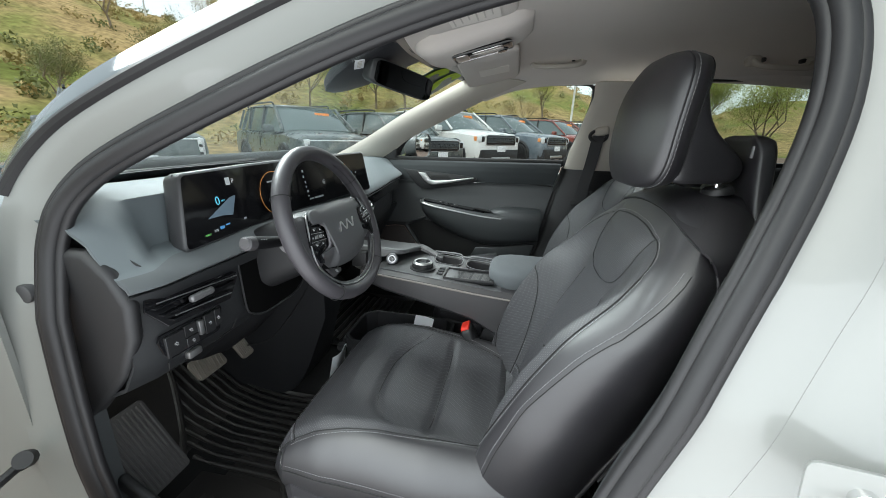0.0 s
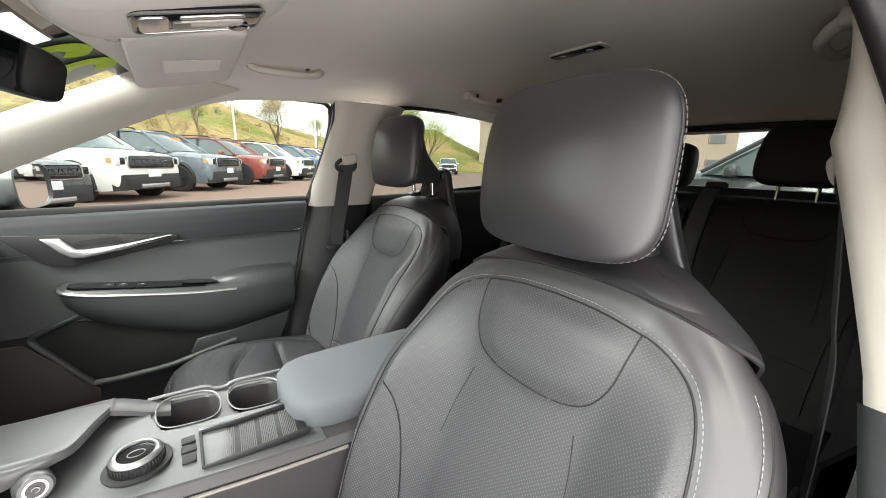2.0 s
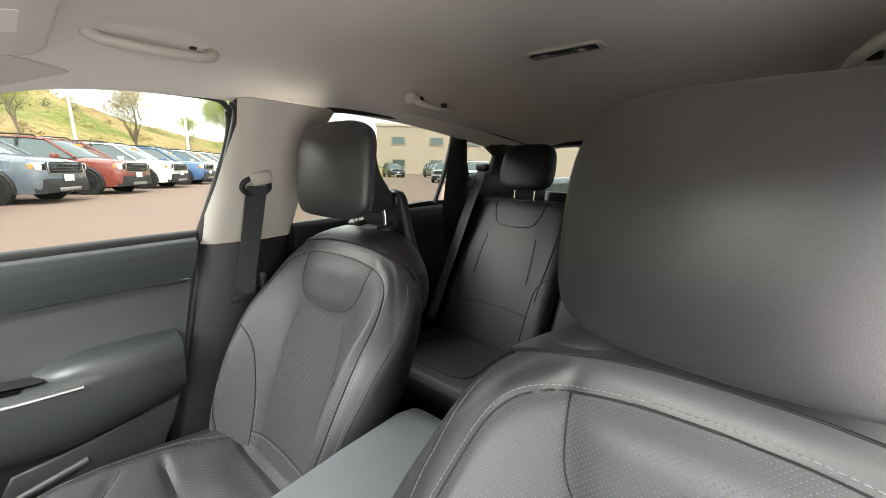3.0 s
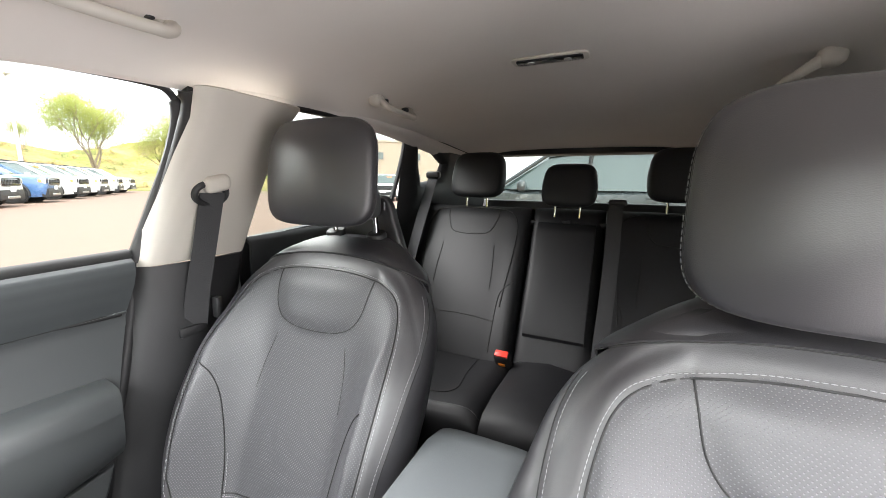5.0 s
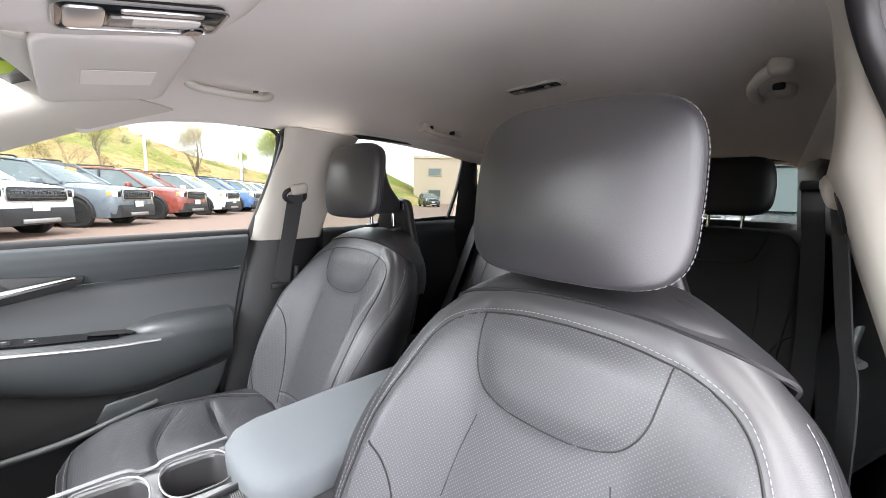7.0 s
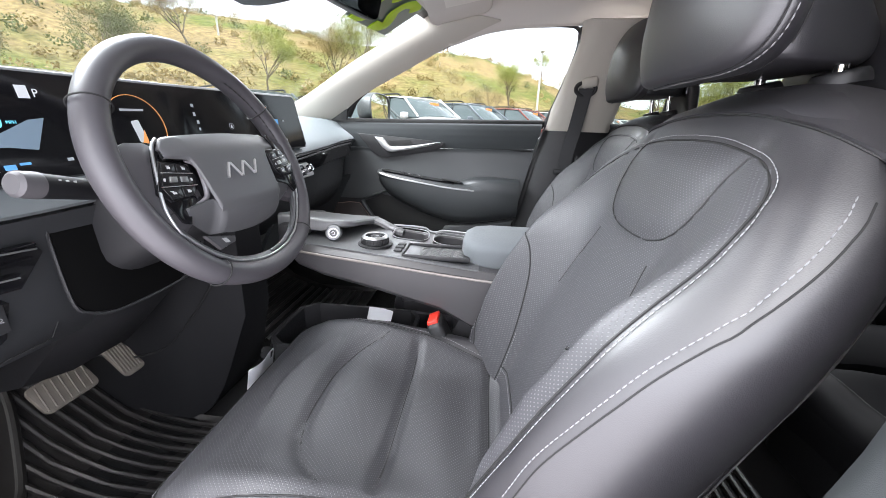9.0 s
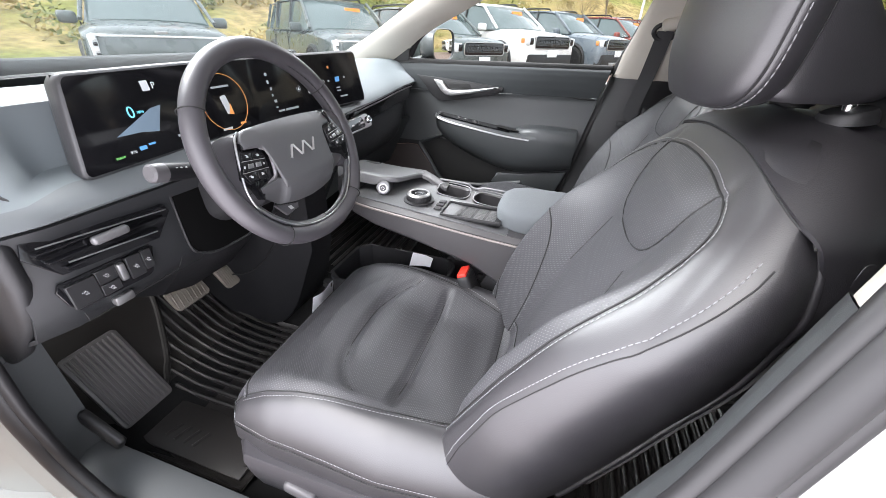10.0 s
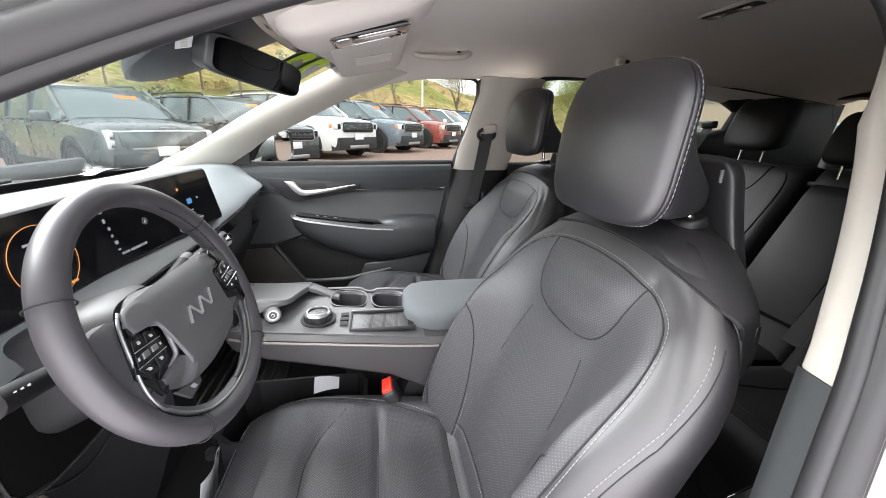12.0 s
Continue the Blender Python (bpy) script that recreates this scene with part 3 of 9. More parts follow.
window("window_1", [(-0.56, 0.71, 1.0), (0.35, 0.715, 1.0), (0.43, 0.65, 1.345), (0.10, 0.645, 1.335), (-0.22, 0.665, 1.20), (-0.43, 0.69, 1.09)], GLASS, "clear front passenger door window")
window("window_2", [(0.53, 0.715, 1.0), (1.25, 0.70, 1.03), (1.28, 0.62, 1.35), (0.60, 0.64, 1.355)], GLASS_TINT, "tinted rear passenger door window")
window("window_3", [(1.30, 0.66, 1.14), (1.56, 0.64, 1.14), (1.58, 0.63, 1.27), (1.44, 0.62, 1.34), (1.31, 0.63, 1.33)], GLASS_TINT, "tinted rear quarter window")
window("window_4", [(0.53, -0.715, 1.0), (1.25, -0.70, 1.03), (1.28, -0.62, 1.35), (0.60, -0.64, 1.355)], GLASS_TINT, "tinted rear door window behind the driver")
window("window_5", [(1.30, -0.66, 1.14), (1.56, -0.64, 1.14), (1.58, -0.63, 1.27), (1.44, -0.62, 1.34), (1.31, -0.63, 1.33)], GLASS_TINT, "tinted rear quarter window")
window("window_6", [(2.06, -0.60, 1.06), (2.06, 0.60, 1.06), (1.90, 0.52, 1.34), (1.90, -0.52, 1.34)], GLASS_TINT, "tinted tailgate window")


def windscreen():
    def fn(u, v):
        y = (u * 2 - 1) * (0.74 - 0.16 * v)
        x = -1.04 + 0.86 * v + 0.16 * (2 * u - 1) ** 2 * (1 - 0.5 * v)
        z = 0.955 + 0.415 * v
        return (x, y, z)
    win = tagged(part("windscreen", sheet(fn, 16, 10, 0.004), GLASS), "clear sloping windscreen", "windscreen", kind="structure")
    win.visible_shadow = False
    band = part("windscreen_foot_band", sheet(lambda u, v: Vector(fn(u, 0.10 * v)) + Vector((0.005, 0, 0.004)), 24, 3, 0.002), surf("black_glass_print", (0.02, 0.02, 0.022), 0.3))
    tagged(band, "black printed band along the windscreen's foot", "windscreen", kind="structure")


windscreen()

# ---- seats ----
RECLINE = radians(22)
BX, BZ = 0.178, 0.475


def gauss(a, s):
    return math.exp(-(a / s) ** 2)


def back_w(s):
    return curve(s, (-0.05, 0.0, 0.1, 0.2, 0.3, 0.38, 0.45, 0.5, 0.54, 0.575, 0.605), (0.225, 0.245, 0.272, 0.284, 0.286, 0.280, 0.264, 0.241, 0.208, 0.168, 0.115))


def back_front(y, s):
    """Point of the backrest's front at a distance s up the back, y from the seat's middle line."""
    w = back_w(s)
    u = max(-1.0, min(1.0, y / w))
    e = (1 - abs(u) ** 5) ** 0.5
    bol = curve(s, (-0.05, 0.05, 0.2, 0.33, 0.45, 0.55, 0.62), (0.06, 0.092, 0.10, 0.084, 0.034, 0.004, 0.0))
    f = bol * min(1, max(0, (abs(y) - 0.095) / 0.10)) ** 1.6
    f += 0.008 * gauss(s - 0.20, 0.12) * (1 - min(1, abs(y) / 0.16) ** 2)
    f -= lerp(s, (0.5, 0.58, 0.61), (0, 0.012, 0.04))
    # padded shoulder patch
    if s < 0.56:
        pw = lerp(s, (0.405, 0.42, 0.44, 0.47, 0.53), (0.0, 0.06, 0.095, 0.110, 0.120))
        if pw > 0:
            f += 0.007 * max(0, 1 - (abs(y) / pw) ** 6) * lerp(s, (0.405, 0.425, 0.44, 0.51, 0.54), (0, 0.7, 1, 1, 0))
    if s < 0.545:
        f -= 0.0035 * gauss(abs(y) - interp_line(PIPING, s), 0.007)
    f -= 0.003 * gauss(s - 0.574 + 0.16 * (y / 0.25) ** 4, 0.007)
    d = 0.045 * e + f * e
    return Vector((BX + s * math.sin(RECLINE) - d * math.cos(RECLINE), y, BZ + s * math.cos(RECLINE) + d * math.sin(RECLINE)))


def rim_share(s):
    """Where the outer stitched seam runs, as a share of the half width."""
    return curve(s, (-0.05, 0.05, 0.12, 0.20, 0.28, 0.36, 0.43, 0.48, 0.515, 0.54, 0.605), (0.89, 0.865, 0.850, 0.850, 0.870, 0.900, 0.936, 0.964, 0.98, 0.982, 0.98))


def back_edge(s):
    """Rear edge of the side bolster, where the thick piping runs: x, half width, z."""
    S = (-0.05, 0.0, 0.10, 0.20, 0.25, 0.29, 0.33, 0.37, 0.42, 0.46, 0.50, 0.54, 0.575, 0.605)
    return (curve(s, S, (0.265, 0.285, 0.325, 0.365, 0.383, 0.397, 0.406, 0.410, 0.407, 0.403, 0.396, 0.386, 0.384, 0.400)),
            curve(s, S, (0.178, 0.182, 0.182, 0.178, 0.176, 0.176, 0.178, 0.183, 0.196, 0.206, 0.206, 0.190, 0.150, 0.095)),
            curve(s, S, (0.478, 0.525, 0.615, 0.702, 0.738, 0.770, 0.802, 0.838, 0.880, 0.915, 0.950, 0.984, 1.008, 1.022)))


def back_side(sg, t, s):
    """Side of the bolster, t from 0 at the stitched seam to 1 at the rear edge, bulging outwards."""
    a = back_front(sg * rim_share(s) * back_w(s), s)
    x, hw, z = back_edge(s)
    c = Vector((x, sg * hw, z))
    bulge = lerp(s, (-0.05, 0.1, 0.3, 0.4, 0.5, 0.54, 0.605), (1.50, 1.52, 1.34, 1.14, 1.02, 0.98, 0.95) if sg > 0 else (1.06, 1.08, 1.07, 1.05, 1.0, 0.97, 0.95))
    m = Vector((a.x + (c.x - a.x) * (0.30 if sg > 0 else 0.42), sg * back_w(s) * bulge, a.z + (c.z - a.z) * 0.45))
    return a * (1 - t) ** 2 + m * 2 * t * (1 - t) + c * t * t


def back_rear(y, s):
    x, hw, z = back_edge(s)
    u = max(-1.0, min(1.0, y / hw))
    return Vector((x + 0.05 * (1 - u ** 4) * lerp(s, (-0.05, 0.5, 0.605), (1, 1, 0.5)), y, z))


def interp_line(table, s):
    return lerp(s, [a for a, _ in table], [b for _, b in table])


PIPING = [(-0.02, 0.170), (0.05, 0.182), (0.12, 0.200), (0.20, 0.213), (0.28, 0.217), (0.345, 0.217), (0.40, 0.211), (0.44, 0.204), (0.475, 0.194), (0.50, 0.178), (0.517, 0.155), (0.529, 0.125)]


def build_front_seat(at):
    seat = thing("front_seat", at, "black leather front seat with perforated centre and grey contrast stitching", "car seat", "front seats")
    OFF = Vector((0, at[1], 0))

    # backrest
    S = list(np.linspace(-0.05, 0.605, 64))
    U = [math.sin(a) for a in np.linspace(-math.pi / 2, math.pi / 2, 73)]
    T = np.linspace(0, 1, 15)[1:]
    rings = []
    for s in S:
        w = back_w(s) * rim_share(s)
        hw = back_edge(s)[1]
        rings.append([back_front(u * w, s) + OFF for u in U] + [back_side(1, t, s) + OFF for t in T] + [back_rear(q * hw, s) + OFF for q in np.linspace(1, -1, 14)[1:-1]] + [back_side(-1, t, s) + OFF for t in T[::-1]])
    bm = loft(rings)
    me = bpy.data.meshes.new("backrest")
    n = len(rings[0])
    lay_uv(bm, n, len(U))
    bm.faces.index_update()
    for f in bm.faces:
        c = f.calc_center_median()
        y = c.y - at[1]
        s = (c.z - BZ) * math.cos(RECLINE) + (c.x - BX) * math.sin(RECLINE)
        col = f.index % n
        if col < len(U) - 1:
            f.material_index = 1 if abs(y) < interp_line(PIPING, s) and s < 0.541 - 0.012 * (abs(y) / 0.125) ** 2 else 0
        elif len(U) + 13 <= col < n - 14:
            f.material_index = 2
    bm.to_mesh(me)
    bm.free()
    me.materials.append(LEATHER)
    me.materials.append(LEATHER_PERF)
    me.materials.append(PLASTIC)
    back = part("backrest", me, LEATHER, seat, "black leather backrest with perforated insert", angle=60)

    def on_back(table, n=6, lift=0.0012):
        L = smooth_line([(y, s, 0) for y, s in table], n)
        return [back_front(p.x, p.y) + OFF + Vector((-lift * math.cos(RECLINE), 0, lift * math.sin(RECLINE))) for p in L]

    seams, thread = [], []
    for sg in (1, -1):
        main = [(sg * y, s) for s, y in PIPING] + [(sg * 0.065, 0.539), (0.0, 0.542)]
        seams.append(tube(on_back(main, lift=0.0007), 0.0013, 6))
        thread.append([(sg * (y + 0.006), s + (0.004 if s > 0.48 else 0)) for s, y in PIPING] + [(sg * 0.065, 0.5455), (0.0, 0.5485)])
        rim = [(rim_share(v) * back_w(v), v) for v in np.linspace(0.515, -0.02, 40)]
        seams.append(tube(on_back([(sg * y, v) for y, v in rim], 2, 0.0003), 0.0008, 6))
        thread.append([(sg * (y - 0.0055), v) for y, v in rim])
        seams.append(tube(on_back([(sg * y, s) for y, s in ((0.214, 0.540), (0.195, 0.548), (0.165, 0.557), (0.12, 0.566), (0.06, 0.574), (0.0, 0.576))], lift=0.0006), 0.0011, 6))
        seams.append(tube(on_back([(sg * y, s) for y, s in ((0.121, 0.530), (0.117, 0.50), (0.109, 0.46), (0.09, 0.432), (0.06, 0.419), (0.03, 0.415), (0.0, 0.414))], lift=0.0005), 0.0011, 6))
        wing = [(sg * y, s) for y, s in ((0.196, 0.315), (0.176, 0.295), (0.158, 0.26), (0.143, 0.21), (0.130, 0.15), (0.122, 0.09), (0.116, 0.02), (0.112, -0.02))]
        seams.append(tube(on_back(wing, lift=0.0005), 0.0013, 6))
        thread.append([(sg * (abs(y) - 0.005), s) for y, s in wing[4:]])
        seams.append(tube(on_back([(sg * y, s) for y, s in ((0.088, 0.395), (0.10, 0.34), (0.106, 0.28))], lift=0.0001), 0.0008, 6))
    low = [(y, 0.088 - 0.012 * (y / 0.12) ** 2) for y in np.linspace(-0.120, 0.120, 9)]
    seams.append(tube(on_back(low, 6, 0.0005), 0.0013, 6))
    thread.append([(y, v - 0.006) for y, v in low])
    part("backrest_seam", joined(seams), SEAM, back, "black seam piping")
    for tb in thread:
        part("stitching", dashes(on_back(tb, 10, 0.0010)), THREAD, back, "light grey contrast stitching")
    # round piping between the side of the bolster and the hard shell
    for sg in (1, -1):
        L = [Vector((x, sg * hw, z)) for x, hw, z in (back_edge(v) for v in np.linspace(0.548, -0.03, 60))]
        part("edge_piping", tube([p + OFF + Vector((0.001, sg * 0.0015, 0)) for p in L], lambda t: 0.0042 * min(1, 0.3 + 6 * t), 10), LEATHER, back, "thick round leather piping")

    # hard shell behind the shoulders, with the headrest bridge
    def shell(u, v):
        s = 0.02 + 0.56 * v
        p = back_rear((2 * u - 1) * back_edge(s)[1] * 0.985, s)
        return p + OFF + Vector((0.012, 0, -0.002))
    part("back_shell", sheet(shell, 16, 20, 0.01), PLASTIC, seat, "black plastic seat back shell")
    sq = squircle(44, 0.58)
    rows = fine([(0.84, 0.176, 0.39, 0.472), (0.90, 0.196, 0.390, 0.488), (0.94, 0.203, 0.388, 0.498), (0.968, 0.193, 0.384, 0.504), (0.992, 0.170, 0.384, 0.508), (1.012, 0.142, 0.390, 0.512), (1.030, 0.118, 0.394, 0.514), (1.037, 0.101, 0.399, 0.515), (1.043, 0.088, 0.406, 0.515), (1.0465, 0.072, 0.415, 0.512), (1.047, 0.03, 0.43, 0.49)], 5)
    part("shoulder_yoke", loft([[((x0 + x1) / 2 + (x1 - x0) / 2 * c, at[1] + hw * q * (1 - 0.17 * (c + 1)), z) for c, q in sq] for z, hw, x0, x1 in rows]), LEATHER, seat, "smooth black leather yoke under the headrest", angle=80)
    for sg in (1, -1):
        start = [back_front(sg * y, v) for y, v in ((0.0, 0.576), (0.06, 0.574), (0.12, 0.566), (0.165, 0.557), (0.195, 0.548), (0.212, 0.541))]
        start += [Vector((x, sg * hw, z)) for x, hw, z in (back_edge(v) for v in (0.50, 0.46, 0.42))]
        ends = [(0.418, 0.0, 1.0475), (0.420, 0.050, 1.0465), (0.436, 0.084, 1.042), (0.462, 0.102, 1.030), (0.476, 0.118, 1.004), (0.482, 0.134, 0.970), (0.484, 0.146, 0.935), (0.480, 0.152, 0.900), (0.474, 0.150, 0.865)]
        swell = (0.004, 0.005, 0.007, 0.009, 0.011, 0.012, 0.013, 0.012, 0.010)
        A = smooth_line(start, 6)
        C = smooth_line([Vector((x, sg * y, z)) for x, y, z in ends], 6)
        B = smooth_line([Vector((k, 0, 0)) for k in swell], 6)

        def skin(u, v):
            i = int(round((u if sg > 0 else 1 - u) * (len(A) - 1)))
            a, c = A[i], C[i]
            out = Vector((0.0, sg * abs((a.y + c.y) / 2) / 0.2, 0.8)).normalized()
            return OFF + a.lerp(c, v) + out * (B[i].x * 4 * v * (1 - v))
        part("shoulder_skin", sheet(skin, len(A) - 1, 10, 0.004), LEATHER, seat, "smooth black leather behind the shoulder seam", angle=80)
    rows = fine([(0.94, 0.140, 0.488), (0.97, 0.127, 0.491), (1.00, 0.114, 0.494), (1.03, 0.100, 0.496), (1.06, 0.088, 0.498), (1.09, 0.077, 0.500), (1.115, 0.069, 0.501), (1.130, 0.061, 0.500), (1.139, 0.050, 0.499), (1.143, 0.032, 0.499)], 4)
    sq = squircle(44, 0.55)
    hang = part("rear_hanger", loft([[(x + 0.019 * c * min(1, (1.148 - z) / 0.012) - 0.010 * q * q, at[1] + hw * q, z) for c, q in sq] for z, hw, x in rows]), LEATHER, seat, "smooth black bracket behind the headrest", angle=70)
    for sg in (1, -1):
        part("bracket_slot", tube([(0.478, at[1] + sg * 0.052, 1.126), (0.477, at[1] + sg * 0.053, 1.108)], 0.0026, 8), DULL_SATIN, hang, "small grey slot in the bracket")
        part("airbag_tag", plate(round_poly(0.050, 0.016, 0.007), 0.0010, 0.0004, axes((0.428, at[1] + sg * 0.1985, 0.940), (0.25, 0, 0.97), (0.45, sg * 1, 0.1))), LEATHER, seat, "embossed tag on the seat side")

    # headrest: a slightly domed front panel, a stitched gusset round it and a rear body that flares to the posts
    def pad_ring(d, k, n=72, ky=1.0):
        ring = []
        for i in range(n):
            a = 2 * math.pi * i / n
            c, q = math.cos(a), math.sin(a)
            y = 0.008 + 0.137 * k * ky * math.copysign(abs(c) ** 0.40, c)
            h = 0.103 * k * math.copysign(abs(q) ** 0.42, q)
            y *= 1 - 0.085 * (h > 0) * (h / 0.098) ** 2
            bow = 0.026 * (y / 0.14) ** 2 + (0.012 * (h / 0.098) ** 2 if h > 0 else 0.004 * (h / 0.098) ** 2)
            ring.append(Vector((0.292 + d + bow + (h + 0.098) * math.tan(radians(5.5)), at[1] + y, 1.157 + h)))
        return ring
    face = [pad_ring(0.003 - 0.019 * (1 - k ** 2.6), k) for k in (0.04, 0.18, 0.32, 0.46, 0.58, 0.69, 0.78, 0.86, 0.92)] + [pad_ring(0.0015, 0.962), pad_ring(0.006, 0.985), pad_ring(0.0100, 0.997), pad_ring(0.0120, 0.999)]
    groove = [pad_ring(0.0130, 0.992), pad_ring(0.0145, 0.999)]
    gusset = [pad_ring(0.0165, 1.003), pad_ring(0.024, 1.0, 72, 0.985), pad_ring(0.034, 0.994, 72, 0.945), pad_ring(0.045, 0.984, 72, 0.885), pad_ring(0.052, 0.974, 72, 0.84), pad_ring(0.054, 0.966, 72, 0.83), pad_ring(0.056, 0.966, 72, 0.82), pad_ring(0.064, 0.94, 72, 0.76), pad_ring(0.068, 0.86, 72, 0.7), pad_ring(0.069, 0.6, 72, 0.7)]
    hd = part("headrest", loft(face + groove + gusset), LEATHER, seat, "smooth black leather headrest pad", angle=70)
    part("headrest_seam", tube(pad_ring(0.0130, 0.9945), 0.0008, 6, True), SEAM, hd, "black seam piping")
    part("headrest_seam", tube(pad_ring(0.054, 0.969, 72, 0.832), 0.0007, 6, True), SEAM, hd, "black rear seam")
    part("stitching", dashes(smooth_line(pad_ring(0.0185, 1.0085), 3, True), 0.0052, 0.0018, 0.00062), THREAD_DARK, hd, "grey stitching")
    rings = []
    for z, x0, x1 in fine([(1.0665, 0.350, 0.452), (1.071, 0.342, 0.472), (1.082, 0.338, 0.482), (1.100, 0.338, 0.480), (1.120, 0.338, 0.458), (1.145, 0.340, 0.424), (1.17, 0.342, 0.404), (1.20, 0.346, 0.392), (1.230, 0.350, 0.386), (1.248, 0.354, 0.380)], 3):
        ring = []
        for a in np.linspace(0, 2 * math.pi, 44, endpoint=False):
            c, q = math.copysign(abs(math.cos(a)) ** 0.5, math.cos(a)), math.copysign(abs(math.sin(a)) ** 0.5, math.sin(a))
            x = (x0 + x1) / 2 + (x1 - x0) / 2 * c
            hw = lerp(x, (0.338, 0.37, 0.44, 0.482), (0.112, 0.102, 0.072, 0.054)) * lerp(z, (1.062, 1.072, 1.19, 1.248), (0.95, 1, 1, 0.88))
            ring.append((x, at[1] + 0.004 + hw * q, z))
        rings.append(ring)
    part("headrest_core", loft(rings), LEATHER, seat, "black rear body of the headrest", angle=70)
    for sg in (1, -1):
        post = part("headrest_post", tube([(0.439, at[1] + sg * 0.057, 1.045), (0.434, at[1] + sg * 0.057, 1.10)], 0.006, 12), CHROME, seat, "chrome headrest post")
        part("post_collar", tube([(0.440, at[1] + sg * 0.057, 1.050), (0.439, at[1] + sg * 0.057, 1.056), (0.4385, at[1] + sg * 0.057, 1.0595), (0.438, at[1] + sg * 0.057, 1.0615)], lambda t: 0.023 - 0.004 * t * t, 28, flat=1.0), PLASTIC, post, "black plastic collar")

    # cushion
    def cross_seam(y):
        return -0.152 + 0.055 * min(1.4, (abs(y) / 0.16)) ** 3
    XS = [-0.315, -0.312, -0.302, -0.285, -0.26, -0.22, -0.16, -0.10, -0.04, 0.02, 0.08, 0.14, 0.20]

    def cush_top(y, x):
        w = lerp(x, (-0.315, -0.28, -0.2, 0.0, 0.2), (0.222, 0.250, 0.266, 0.270, 0.245))
        u = max(-1, min(1, y / w))
        zc = lerp(x, (-0.315, -0.312, -0.302, -0.285, -0.26, -0.22, -0.16, -0.04, 0.08, 0.2), (0.490, 0.508, 0.532, 0.550, 0.563, 0.573, 0.575, 0.556, 0.540, 0.53))
        bol = lerp(x, (-0.315, -0.22, -0.1, 0.1, 0.2), (0.0, 0.020, 0.034, 0.036, 0.03))
        z = zc + bol * min(1, max(0, (abs(y) - 0.085) / 0.10)) ** 1.5
        z += 0.010 * (1 - min(1, abs(y) / 0.17) ** 2) * (math.cos((x - cross_seam(y)) / 0.13 * math.pi * 2) * -0.5 + 0.1 if cross_seam(y) - 0.07 < x < 0.15 else 0.1)
        for off in (0.0, 0.138, 0.285):
            z -= 0.011 * gauss(x - cross_seam(y * (1 if off == 0 else 0.3)) - off, 0.009) * (1 if abs(y) < 0.16 else gauss(abs(y) - 0.16, 0.015))
        z -= 0.005 * gauss(abs(y) - curve(x, (-0.30, -0.2, -0.12, -0.02, 0.05, 0.12, 0.2), (0.222, 0.214, 0.203, 0.190, 0.176, 0.152, 0.12)), 0.009) * (x > -0.29)
        z += 0.006 * gauss(abs(y) - 0.21, 0.03)
        return Vector((x, y, 0.468 + (z - 0.468) * (1 - abs(u) ** 6) ** 0.45))
    rings = []
    for x in list(np.interp(np.linspace(0, len(XS) - 1, 110), range(len(XS)), XS)):
        w = lerp(x, (-0.315, -0.28, -0.2, 0.0, 0.2), (0.222, 0.250, 0.266, 0.270, 0.245))
        top = [cush_top(u * w, x) + OFF for u in U]
        rings.append(top + [Vector((x, at[1] + u * w * 0.97, 0.452)) for u in U[-1::-4]])
    bm = loft(rings)
    me = bpy.data.meshes.new("cushion")
    lay_uv(bm, len(rings[0]), len(U))

    def insert_w(x):
        return curve(x, (-0.30, -0.2, -0.12, -0.02, 0.05, 0.12, 0.2), (0.222, 0.214, 0.203, 0.190, 0.176, 0.152, 0.12))
    for f in bm.faces:
        c = f.calc_center_median()
        f.material_index = 1 if c.z > 0.50 and abs(c.y - at[1]) < insert_w(c.x) and c.x > -0.31 else 0
    bm.to_mesh(me)
    bm.free()
    me.materials.append(LEATHER)
    me.materials.append(LEATHER_PERF)
    cu = part("cushion", me, LEATHER, seat, "black leather seat cushion with perforated insert", angle=60)

    def on_cush(table, n=8, lift=0.0010):
        return [cush_top(p.x, p.y) + OFF + Vector((0, 0, lift)) for p in smooth_line([(y, x, 0) for y, x in table], n)]
    seams = []
    for sg in (1, -1):
        seams.append(tube(on_cush([(sg * insert_w(x), x) for x in (0.19, 0.1, 0.0, -0.1, -0.16, -0.2, -0.24, -0.27, -0.295)], lift=0.0006), 0.0011, 6))
    for off, ym in ((0.0, 0.176), (0.138, 0.135), (0.285, 0.150)):
        seams.append(tube(on_cush([(y, cross_seam(y * (1 if off == 0 else 0.3)) + off) for y in np.linspace(-ym, ym, 13)], 5, 0.0006), 0.0011, 6))
    fr_edge = [(y, -0.294 + 0.03 * (abs(y) / 0.222) ** 6) for y in np.linspace(-0.222, 0.222, 25)]
    seams.append(tube(on_cush(fr_edge, 3, 0.0006), 0.0013, 6))
    def skirt(share, dx):
        P = [(-share * lerp(x, (-0.315, -0.28, -0.2, 0.0, 0.2), (0.222, 0.250, 0.266, 0.270, 0.245)), x) for x in np.linspace(0.18, -0.285, 20)]
        P += [(y, -0.285 - dx * min(1, (0.235 - abs(y)) / 0.03)) for y in np.linspace(-0.232, 0.232, 40)]
        return P + [(-y, x) for y, x in P[19::-1]]

    def on_skirt(share, dx, push):
        L = []
        for y, x in skirt(share, dx):
            p = cush_top(y, x)
            w = lerp(x, (-0.315, -0.28, -0.2, 0.0, 0.2), (0.222, 0.250, 0.266, 0.270, 0.245))
            L.append(p + OFF + Vector((-push if x < -0.29 else 0, math.copysign(push, y) if abs(y) > 0.9 * w else 0, 0.0004)))
        return smooth_line(L, 4)
